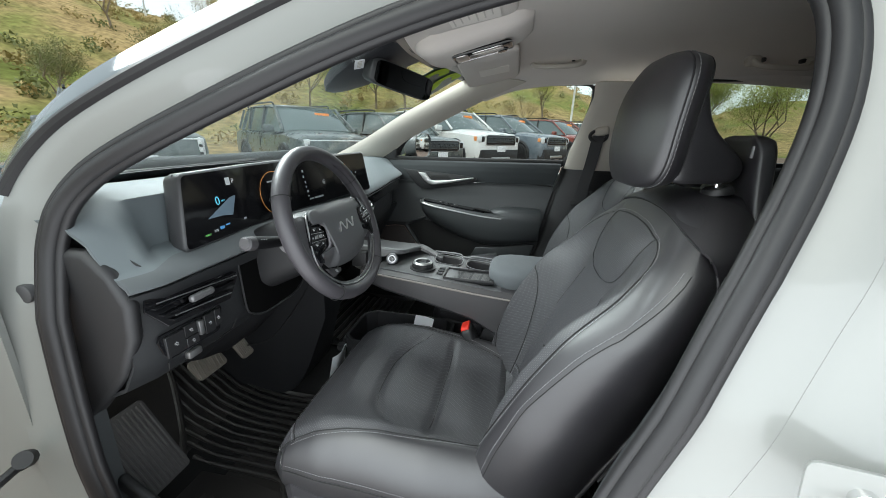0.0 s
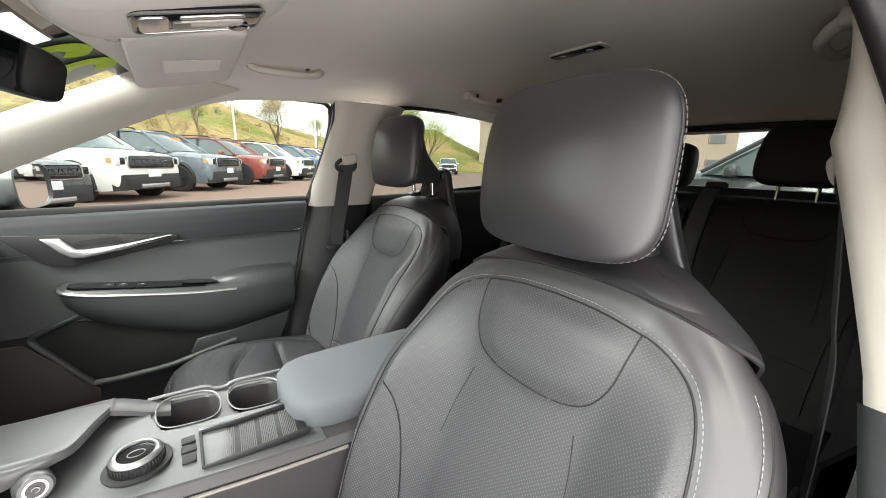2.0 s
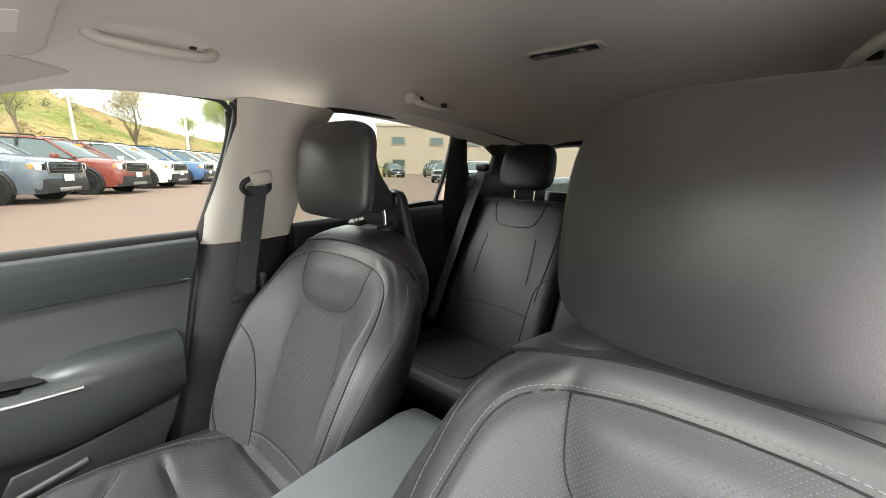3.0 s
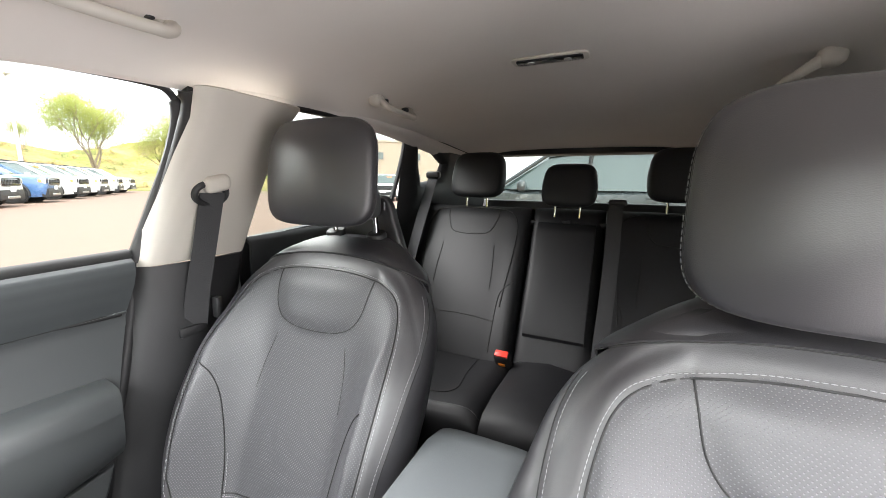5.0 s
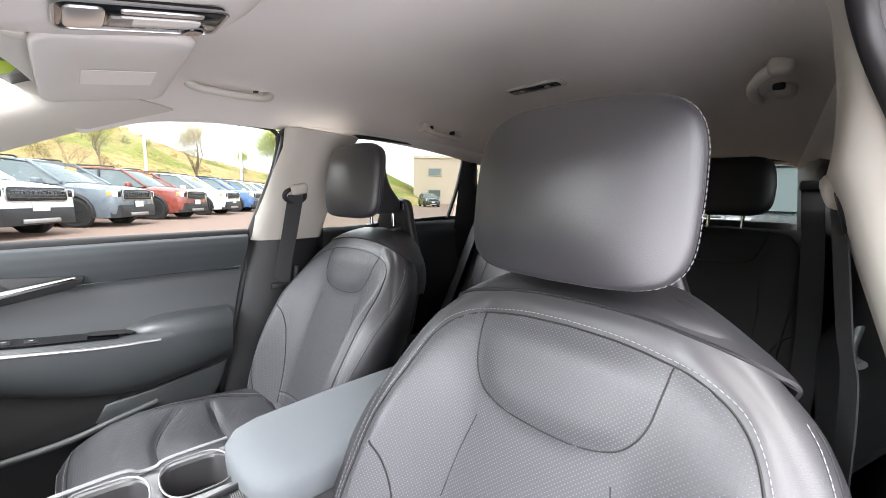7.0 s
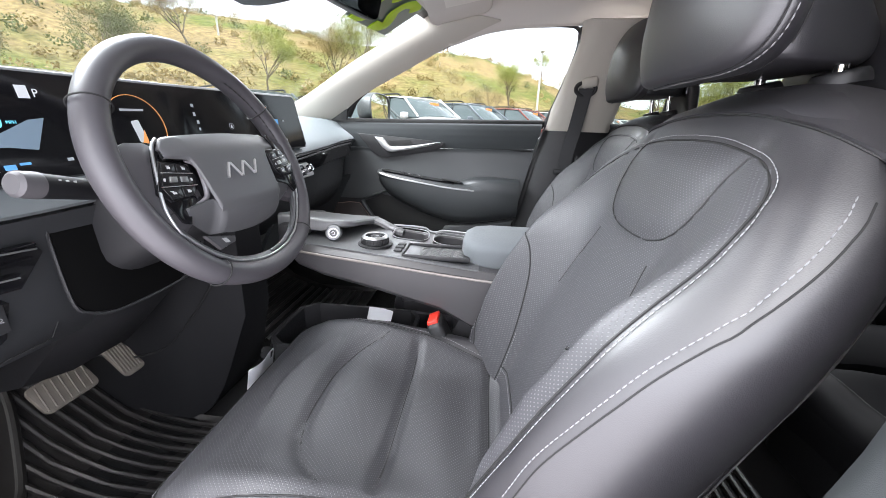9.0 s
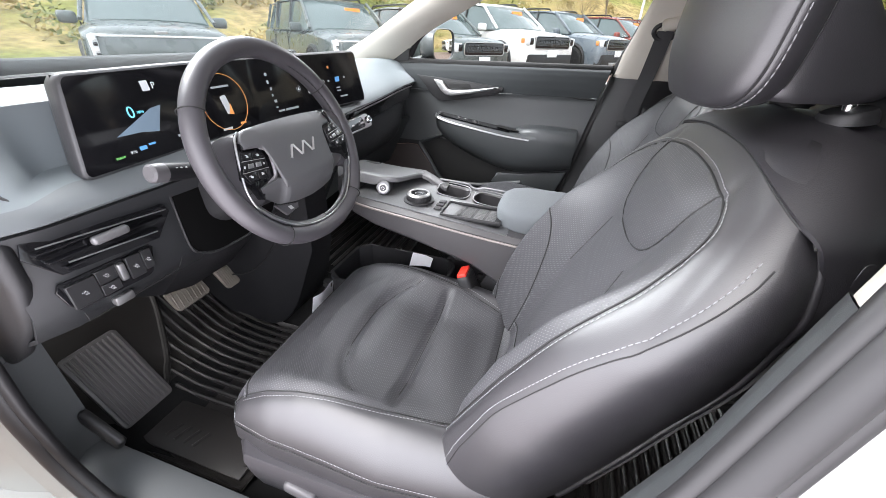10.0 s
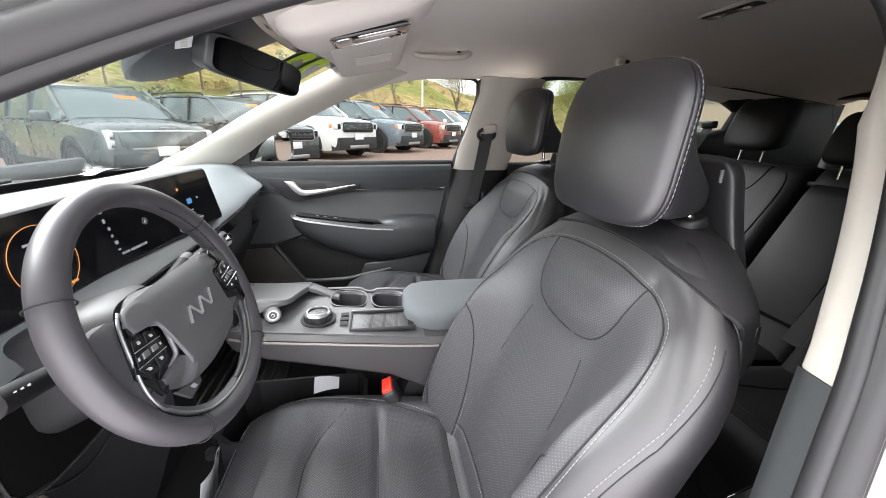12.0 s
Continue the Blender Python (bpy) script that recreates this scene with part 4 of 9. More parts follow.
    seams.append(tube(on_skirt(0.987, 0.0285, 0.0006), 0.0012, 6))
    part("cushion_seam", joined(seams), SEAM, cu, "black seam piping")
    part("stitching", dashes(on_skirt(0.978, 0.0265, 0.0012)), THREAD, cu, "light grey contrast stitching")
    part("stitching", dashes(on_cush([(y, x - 0.006) for y, x in fr_edge], 4, 0.0008)), THREAD, cu, "light grey contrast stitching")
    for sg in (1, -1):
        L = [(sg * (insert_w(x) + 0.007), x) for x in np.linspace(-0.27, 0.18, 21)]
        part("stitching", dashes(on_cush(L, 4, 0.0008)), THREAD, cu, "light grey contrast stitching")

    # base: valance, controls, rails
    rings = []
    for z, gx, gw in ((0.335, 0.02, 0.02), (0.36, 0.008, 0.006), (0.41, 0.0, -0.006), (0.462, 0.002, -0.014), (0.476, 0.008, -0.008)):
        w = 0.268 - gw
        rings.append([(x, at[1] + y, z) for x, y in ((-0.275 + gx, -w + 0.03), (-0.24, -w), (0.0, -w), (0.20, -w), (0.235, -w + 0.03), (0.235, w - 0.03), (0.20, w), (0.0, w), (-0.24, w), (-0.275 + gx, w - 0.03), (-0.285 + gx, 0.1), (-0.285 + gx, -0.1))])
    base = part("seat_base", loft(rings), surf("grey_valance_plastic", (0.034, 0.032, 0.036), 0.5, grain=0.12, scale=1600, vary=0.05), seat, "grey plastic seat base valance")
    part("seat_switch", rbox((-0.135, at[1] - 0.277, 0.430), (0.060, 0.022, 0.024), 0.008, 3, rot("Y", 14)), SWITCH_GREY, base, "seat adjustment switch")
    part("seat_switch", rbox((-0.068, at[1] - 0.277, 0.420), (0.022, 0.022, 0.046), 0.008, 3, rot("Y", 14)), SWITCH_GREY, base, "seat recline switch")
    part("lumbar_switch", tube([(-0.01, at[1] - 0.268, 0.408), (-0.01, at[1] - 0.286, 0.408), (-0.01, at[1] - 0.289, 0.408)], lambda t: 0.024 - 0.004 * (t > 0.9), 20), GLOSS_BLACK, base, "round lumbar switch")
    for sg in (1, -1):
        part("seat_rail", rbox((-0.02, at[1] + sg * 0.2, 0.318), (0.52, 0.04, 0.036), 0.006), PLASTIC, seat, "black steel seat rail")
    return seat


driver_seat = build_front_seat((0.0, -0.37, 0.30))
passenger_seat = copy_thing(driver_seat, Matrix.Translation((0.163, 0.37, 0.30)))
for o in passenger_seat.children:
    if o.name.startswith(("headrest", "headrest_core")) and "post" not in o.name:
        o.location.z += 0.032   # this headrest stands a notch higher

# ---- dashboard ----
DASH_Y = (-0.705, -0.68, -0.63, -0.60, -0.57, -0.3, 0.0, 0.12, 0.16, 0.22, 0.4, 0.56, 0.64, 0.69)


def dash_upper(y):
    """Section of the dash pad from the windscreen's foot to its rear edge, as (x, z)."""
    cut = lerp(y, (-0.66, -0.60, 0.12, 0.18), (0, 1, 1, 0))
    ex = lerp(y, (-0.705, -0.66, 0.0, 0.3, 0.56, 0.69), (-0.432, -0.418, -0.405, -0.40, -0.412, -0.45))
    ez = lerp(y, (-0.705, -0.5, 0.0, 0.2, 0.4, 0.56, 0.69), (0.884, 0.886, 0.905, 0.922, 0.938, 0.944, 0.93))
    top = lerp(y, (-0.705, -0.62, 0.2, 0.69), (0.985, 1.012, 1.02, 1.01))
    x0 = -1.0 + 0.14 * (abs(y) / 0.7) ** 2
    full = [(x0, 0.965), (-0.80, 0.992), (-0.66, 1.008), (-0.60, top), (-0.55, top - 0.002), (-0.52, top - 0.01), (-0.49, top - 0.03), (ex - 0.035, ez + 0.03), (ex - 0.018, ez + 0.018), (ex - 0.004, ez + 0.008), (ex, ez)]
    deep = [(x0, 0.965), (-0.80, 0.992), (-0.66, 1.008), (-0.60, top), (-0.545, top), (-0.525, top - 0.008), (-0.518, top - 0.05), (-0.508, ez + 0.035), (ex - 0.045, ez + 0.022), (ex - 0.008, ez + 0.008), (ex, ez)]
    return [(a[0] + (b[0] - a[0]) * cut, a[1] + (b[1] - a[1]) * cut) for a, b in zip(full, deep)]


def dash_lower(y):
    ex, ez = dash_upper(y)[-1]
    ez -= 0.004
    drv = [(ex, ez), (ex - 0.012, ez - 0.03), (ex - 0.016, 0.80), (ex - 0.022, 0.755), (ex - 0.05, 0.705), (-0.56, 0.665), (-0.70, 0.66)]
    mid = [(ex, ez), (ex - 0.03, ez - 0.02), (ex - 0.045, 0.85), (ex - 0.05, 0.79), (ex - 0.07, 0.74), (-0.54, 0.68), (-0.70, 0.62)]
    k = lerp(y, (-0.24, -0.14), (0, 1))
    return [(a[0] + (b[0] - a[0]) * k, a[1] + (b[1] - a[1]) * k) for a, b in zip(drv, mid)]


def dashboard():
    dash = thing("dashboard", (-0.6, 0, 0.62), "two-tone dashboard, grey upper pad over black lower panels", "dashboard")
    Y = [DASH_Y[0]] + list(np.linspace(DASH_Y[0], DASH_Y[-1], 90)[1:])
    rings = []
    for y in Y:
        L = dash_upper(y)
        rings.append([(x, y, z) for x, z in L])
    bm = loft(rings, False)
    bmesh.ops.solidify(bm, geom=bm.faces[:], thickness=-0.006)
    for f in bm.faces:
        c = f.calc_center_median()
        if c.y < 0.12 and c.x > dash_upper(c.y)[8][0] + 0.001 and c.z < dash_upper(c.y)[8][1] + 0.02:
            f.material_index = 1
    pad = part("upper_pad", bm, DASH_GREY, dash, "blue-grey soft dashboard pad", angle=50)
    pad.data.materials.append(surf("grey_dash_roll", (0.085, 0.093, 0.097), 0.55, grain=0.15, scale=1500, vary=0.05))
    bm = loft([[(x, y, z) for x, z in dash_lower(y)] for y in Y], False)
    bmesh.ops.solidify(bm, geom=bm.faces[:], thickness=-0.006)
    low = part("lower_panel", bm, surf("dark_dash_plastic", (0.018, 0.019, 0.0205), 0.5, grain=0.15, scale=1600, vary=0.06), dash, "black lower dashboard panel", angle=50)
    # end cap beside the doorway
    poly = [(-0.428, 0.868), (-0.452, 0.915), (-0.49, 0.95), (-0.60, 0.95), (-0.60, 0.62), (-0.54, 0.66), (-0.47, 0.74), (-0.435, 0.81)]
    bm = plate([(x, z) for x, z in poly], 0.026, 0.012, axes((0, -0.688, 0), (1, 0, 0), (0, -1, 0)), 3)
    part("end_cap", bm, PLASTIC, dash, "black dashboard end cap")
    # seam of the pad below the screen
    def on_pad(y, k):
        L = dash_upper(y)
        i = min(int(k), len(L) - 2)
        x, z = L[i][0] + (L[i + 1][0] - L[i][0]) * (k - i), L[i][1] + (L[i + 1][1] - L[i][1]) * (k - i)
        return (x + 0.0015, y, z + 0.0012)
    ln = smooth_line([on_pad(y, k) for y, k in ((-0.682, 4.2), (-0.680, 5.4), (-0.674, 6.6), (-0.662, 7.4), (-0.640, 7.85), (-0.60, 8.0), (-0.5, 8.0), (-0.4, 8.0), (-0.3, 8.0), (-0.2, 8.0), (-0.1, 8.0), (0.0, 8.0), (0.1, 8.0))], 6)
    part("pad_seam", tube(ln, 0.0022, 6), SEAM, pad, "dark seam in the pad")
    # left vent
    o = Vector((-0.4225, -0.597, 0.838))
    fr = axes(o, (-0.03, 1, -0.10), (1, 0, 0.32))
    vent = part("air_vent", plate([(-0.098, 0.006), (-0.092, 0.024), (0.088, 0.022), (0.094, 0.010), (0.06, -0.026), (-0.07, -0.028)], 0.004, 0.0015, fr), GLOSS_BLACK, low, "black slatted air vent")
    for k, (y0, y1, zz) in enumerate(((-0.088, 0.086, 0.014), (-0.08, 0.078, 0.0), (-0.066, 0.06, -0.014))):
        part("vent_slat", rbox(fr @ Vector(((y0 + y1) / 2, zz, 0.0065)), (0.012, y1 - y0, 0.0028), 0.0012, 2), GLOSS_BLACK, vent)
        if k != 1:
            part("slat_edge", tube([fr @ Vector((y0 + 0.004, zz, 0.0145)), fr @ Vector((y1 - 0.004, zz, 0.0145))], 0.0011, 6), SATIN, vent, "thin silver edge")
    part("vent_tab", rbox(fr @ Vector((-0.004, 0.003, 0.014)), (0.012, 0.050, 0.013), 0.005, 3), surf("vent_tab_grey", (0.15, 0.148, 0.15), 0.4, 0.4, vary=0.03), vent, "silver vent tab")
    # button row
    o = Vector((-0.4345, -0.607, 0.775))
    fr = axes(o, (0.0, 1, -0.02), (1, 0, 0.10))
    pod = part("switch_panel", plate([(-0.072, 0.012), (-0.066, 0.022), (0.06, 0.024), (0.066, 0.016), (0.052, -0.022), (0.045, -0.026), (-0.056, -0.026), (-0.066, -0.012)], 0.005, 0.002, fr), GLOSS_BLACK, low, "black switch panel")
    for x0, x1, z0, z1 in ((-0.062, -0.027, -0.021, 0.016), (-0.025, 0.0, -0.003, 0.018), (-0.025, 0.0, -0.021, -0.005), (0.018, 0.040, -0.018, 0.019), (0.042, 0.056, -0.014, 0.019)):
        b = part("button", rbox(fr @ Vector(((x0 + x1) / 2, (z0 + z1) / 2, 0.006)), (0.006, x1 - x0 + 0.001, z1 - z0 + 0.001), 0.0008, 1), PLASTIC, pod)
        g = fr @ Matrix.Translation(((x0 + x1) / 2, (z0 + z1) / 2, 0.0093))
        glyph = [tube([g @ Vector((0.0024 * math.cos(q), 0.0019 * math.sin(q), 0)) for q in np.linspace(0, 2 * math.pi, 14, endpoint=False)], 0.00035, 4, True), tube([g @ Vector((-0.0045, 0.0012, 0)), g @ Vector((-0.0030, 0.0012, 0))], 0.00035, 4), tube([g @ Vector((-0.0012, -0.0032, 0)), g @ Vector((0.0035, -0.0032, 0))], 0.00035, 4), tube([g @ Vector((0.0, 0.0002, 0)), g @ Vector((0.0, 0.0034, 0))], 0.00035, 4)]
        part("button_icon", joined(glyph), WHITE_MARK, b, "small white icon")
    part("thumb_wheel", rbox(fr @ Vector((0.009, 0.001, 0.006)), (0.010, 0.011, 0.030), 0.003), SATIN, pod, "grey dimmer wheel")
    hole = [(-0.125, 0.052), (-0.118, 0.068), (0.100, 0.070), (0.112, 0.050), (0.112, -0.030), (0.085, -0.068), (0.04, -0.085), (-0.07, -0.085), (-0.110, -0.070), (-0.125, -0.045)]
    # flat black plate stands in for the shaded depth of the column opening
    part("column_opening", plate(hole, 0.006, 0.002, axes((-0.4275, -0.365, 0.815), (0.03, 1, 0), (1, 0, 0.06))), surf("recess_shade_black", (0.003, 0.003, 0.003), 0.9, spec=0.05), low, "black plate for the shade round the steering column")
    rim_line = smooth_line([axes((-0.4215, -0.365, 0.815), (0.03, 1, 0), (1, 0, 0.06)) @ Vector((x, y, 0)) for x, y in hole], 5, True)
    part("opening_rim", tube(rim_line, 0.0022, 6, True), PLASTIC, low, "rounded edge of the opening")
    part("lid_line", tube([(-0.4465, -0.655, 0.735), (-0.452, -0.652, 0.715), (-0.452, -0.50, 0.717), (-0.446, -0.492, 0.738)], 0.0009, 5), SEAM, low, "joint of the lower lid")
    part("release_lever", rbox((-0.452, -0.60, 0.722), (0.014, 0.03, 0.016), 0.004), SATIN, low, "grey release knob")
    # right vents: dark band and bright slats, along the pad's edge
    def edge(y, dx, dz):
        ex, ez = dash_upper(y)[-1]
        return (ex + dx, y, ez + dz)
    ys = np.linspace(0.10, 0.62, 14)
    for dz, dx, r, mt, nm in ((-0.014, -0.008, 0.0035, PLASTIC, "vent_slat"), (-0.026, -0.014, 0.0030, SATIN, "vent_slat"), (-0.038, -0.022, 0.0035, PLASTIC, "vent_slat"), (-0.050, -0.028, 0.0025, SATIN, "trim_strip")):
        part(nm, tube([edge(y, dx, dz) for y in ys], r, 8), mt, low, "thin dashboard blade")
    bm = loft([[edge(y, -0.004, -0.006), edge(y, -0.020, -0.06), edge(y, -0.035, -0.06), edge(y, -0.020, -0.006)] for y in ys])
    part("vent_band", bm, GLOSS_BLACK, low, "gloss black vent band")
    # climate panel with its knob and the hazard switch
    fr = axes((-0.408, 0.0, 0.866), (0.02, 1, 0.03), (1, 0, 0.55))
    plate_mat = surf("silver_grey_plastic", (0.30, 0.30, 0.30), 0.4, 0.2, vary=0.04)
    cp = part("climate_panel", plate(round_poly(0.36, 0.040, 0.012), 0.010, 0.003, fr), plate_mat, low, "silver climate control panel")
    part("climate_screen", plate(round_poly(0.27, 0.030, 0.006), 0.0125, 0.001, fr), GLOSS_BLACK, cp, "gloss black touch strip")
    for s in (-0.155, 0.155):
        kn = part("volume_knob", tube([fr @ Vector((s, 0, 0.008)), fr @ Vector((s, 0, 0.022)), fr @ Vector((s, 0, 0.024))], lambda t: 0.011 - 0.002 * t, 20), CHROME, cp, "ribbed silver knob")
        part("knob_cap", tube([fr @ Vector((s, 0, 0.022)), fr @ Vector((s, 0, 0.0255))], 0.006, 16), GLOSS_BLACK, kn)
    hz = part("hazard_switch", plate(round_poly(0.026, 0.020, 0.003), 0.014, 0.001, fr @ Matrix.Translation((0.0, 0.0, 0))), RED_PLASTIC, cp, "red hazard light switch")
    part("hazard_mark", plate([(-0.005, -0.004), (0.005, -0.004), (0.0, 0.005)], 0.0148, 0, fr), WHITE_MARK, hz, "white triangle mark")
    for s in (-0.06, -0.04, 0.04, 0.07):
        part("climate_icon", plate([(-0.006, -0.002), (0.006, -0.002), (0.006, 0.002), (-0.006, 0.002)], 0.0130, 0, fr @ Matrix.Translation((s, 0, 0))), WHITE_MARK, cp)
    return dash


dashboard()


def text_mesh(text, size):
    cu = bpy.data.curves.new("writing", "FONT")
    cu.body, cu.size, cu.align_x, cu.align_y, cu.extrude = text, size, "CENTER", "CENTER", 0.0002
    ob = bpy.data.objects.new("writing", cu)
    scene.collection.objects.link(ob)
    me = bpy.data.meshes.new_from_object(ob.evaluated_get(bpy.context.evaluated_depsgraph_get()))
    bpy.data.objects.remove(ob)
    return me


def screen():
    """The long curved display: one housing, a glossy face and what it shows."""
    th = thing("curved_display", (-0.45, -0.22, 0.92), "long curved black display, lit, above the dashboard ledge", "display screen")

    def mid(u):
        y = -0.549 + 0.684 * u
        x = lerp(u, (0, 0.25, 0.5, 0.75, 1.0), (-0.462, -0.468, -0.460, -0.437, -0.404))
        z = 0.9785 + 0.020 * u
        return Vector((x, y, z))

    def face(u, v):
        p = mid(u)
        h = 0.066 - 0.004 * u
        lean = 0.14
        return p + Vector((-lean * (v * 2 - 1) * h, -0.028 * (1 - v) * (1 - u) + 0.022 * (0.5 - v) * u, (v * 2 - 1) * h))
    def outline(grow, r):
        """Rounded border of the display, closely stepped along its bend."""
        P = round_poly(0.684 + 2 * grow, 0.128 + 2 * grow, r, 6)
        out = []
        for a, b in zip(P, P[1:] + P[:1]):
            n = max(1, int(abs(b[0] - a[0]) / 0.015))
            out += [(a[0] + (b[0] - a[0]) * k / n, a[1] + (b[1] - a[1]) * k / n) for k in range(n)]
        return [(0.5 + x / 0.684, 0.5 + y / 0.128) for x, y in out]
    rings = [[face(u, v) + Vector((d, 0, 0)) for u, v in outline(g, r)] for d, g, r in ((-0.050, -0.018, 0.006), (-0.040, -0.006, 0.010), (-0.026, 0.0, 0.012), (-0.010, 0.0025, 0.012), (-0.002, 0.003, 0.012), (0.0015, 0.0015, 0.011), (0.0025, -0.0015, 0.009))]
    part("housing", loft(rings, True, False), surf("dark_grey_housing", (0.045, 0.045, 0.047), 0.45, grain=0.12, scale=1600), th, "dark grey rounded display housing", angle=60)
    part("backing", sheet(lambda u, v: face(u, v) + Vector((-0.014, 0, 0)), 40, 6), PLASTIC, th)
    edge = outline(-0.0015, 0.009)
    glass = part("display_glass", loft([[face(u, 0.5 + (v - 0.5) * k) + Vector((0.002, 0, 0)) for u, v in edge] for k in (1.0, 0.66, 0.33, 0.0)], True, False), GLOSS_BLACK, th, "gloss black display glass")

    def at(u, v, lift=0.0032):
        u, v = lerp(u, (0, 0.185, 0.285, 0.475, 0.625, 0.74, 0.88, 1), (0, 0.12, 0.19, 0.38, 0.556, 0.67, 0.862, 0.98)), v - 0.05
        o = face(u, v) + Vector((lift, 0, 0.0))
        ex = (face(u + 0.01, v) - face(u - 0.01, v)).normalized()
        ey = (face(u, v + 0.05) - face(u, v - 0.05)).normalized()
        return axes(o, ex, ex.cross(ey))

    def write(txt, u, v, size, m, label):
        me = text_mesh(txt, size)
        me.transform(at(u, v))
        part("display_text", me, m, glass, label, smooth=False)

    def mark(u, v, w, h, m, name="display_mark"):
        part(name, plate([(-w / 2, -h / 2), (w / 2, -h / 2), (w / 2, h / 2), (-w / 2, h / 2)], 0.0003, 0, at(u, v)), m, glass, smooth=False)
    cyan, white, orange = glow("display_cyan", (0.15, 0.6, 0.75), 0.28), glow("display_white", (0.55, 0.57, 0.59), 0.10), glow("display_orange", (0.75, 0.30, 0.08), 0.28)
    dim, green, blue = glow("display_dim", (0.3, 0.32, 0.34), 0.15), glow("display_green", (0.2, 0.6, 0.15), 0.22), glow("display_blue", (0.10, 0.3, 0.6), 0.22)
    write("0", 0.185, 0.60, 0.024, cyan, "cyan digit nought")
    write("MPH", 0.216, 0.59, 0.0055, cyan, "small cyan letters")
    write("P", 0.285, 0.85, 0.014, white, "white letter")
    mark(0.255, 0.86, 0.013, 0.015, white)
    write("97%", 0.158, 0.185, 0.0062, white, "small white figures")
    write("READY", 0.112, 0.165, 0.0046, green, "small green word")
    for u, v, w, h, m in ((0.193, 0.205, 0.012, 0.006, blue), (0.225, 0.225, 0.012, 0.003, blue), (0.318, 0.225, 0.008, 0.004, dim),
                          (0.62, 0.80, 0.006, 0.006, dim), (0.62, 0.68, 0.005, 0.007, dim), (0.625, 0.57, 0.005, 0.006, dim), (0.625, 0.47, 0.004, 0.005, dim), (0.63, 0.37, 0.007, 0.006, dim), (0.63, 0.27, 0.006, 0.003, dim),
                          (0.645, 0.20, 0.018, 0.004, dim), (0.69, 0.20, 0.04, 0.0045, dim), (0.86, 0.80, 0.006, 0.006, orange), (0.885, 0.56, 0.016, 0.012, blue), (0.85, 0.55, 0.006, 0.004, dim), (0.925, 0.58, 0.006, 0.004, dim),
                          (0.88, 0.40, 0.014, 0.003, dim), (0.88, 0.34, 0.014, 0.003, dim), (0.90, 0.22, 0.03, 0.004, dim), (0.46, 0.14, 0.022, 0.004, white), (0.51, 0.17, 0.014, 0.004, orange), (0.47, 0.72, 0.04, 0.0035, dim)):
        mark(u, v, w, h, m)
    # grey road picture left of the ring, the round gauge, the compass
    part("display_picture", plate([(-0.048, -0.010), (-0.010, -0.011), (0.020, -0.016), (0.041, 0.022), (0.022, 0.020), (-0.015, 0.004)], 0.0003, 0, at(0.215, 0.46)), glow("display_slate", (0.13, 0.18, 0.23), 0.18), glass, smooth=False)
    fr = at(0.475, 0.50)
    for r, m in ((0.051, orange),):
        part("display_ring", tube([fr @ Vector((r * math.cos(a), r * math.sin(a), 0.0)) for a in np.linspace(0, 2 * math.pi, 64, endpoint=False)], 0.0005, 6, True), m, glass, "thin orange ring")
    part("display_picture", plate(round_poly(0.014, 0.034, 0.003), 0.0003, 0, fr @ Matrix.Translation((0.0, -0.004, 0)) @ rot("Z", 10)), white, glass, smooth=False)
    part("display_picture", plate([(-0.003, -0.016), (0.008, -0.018), (0.006, 0.004)], 0.0006, 0, fr @ Matrix.Translation((0.003, -0.006, 0))), orange, glass, smooth=False)
    fr = at(0.74, 0.50)
    part("display_ring", tube([fr @ Vector((0.006 * math.cos(a), 0.006 * math.sin(a), 0)) for a in np.linspace(0, 2 * math.pi, 24, endpoint=False)], 0.0004, 6, True), dim, glass)
    part("display_mark", plate([(-0.003, -0.003), (0.003, -0.003), (0, 0.004)], 0.0003, 0, fr), white, glass, smooth=False)


screen()

# ---- steering wheel ----


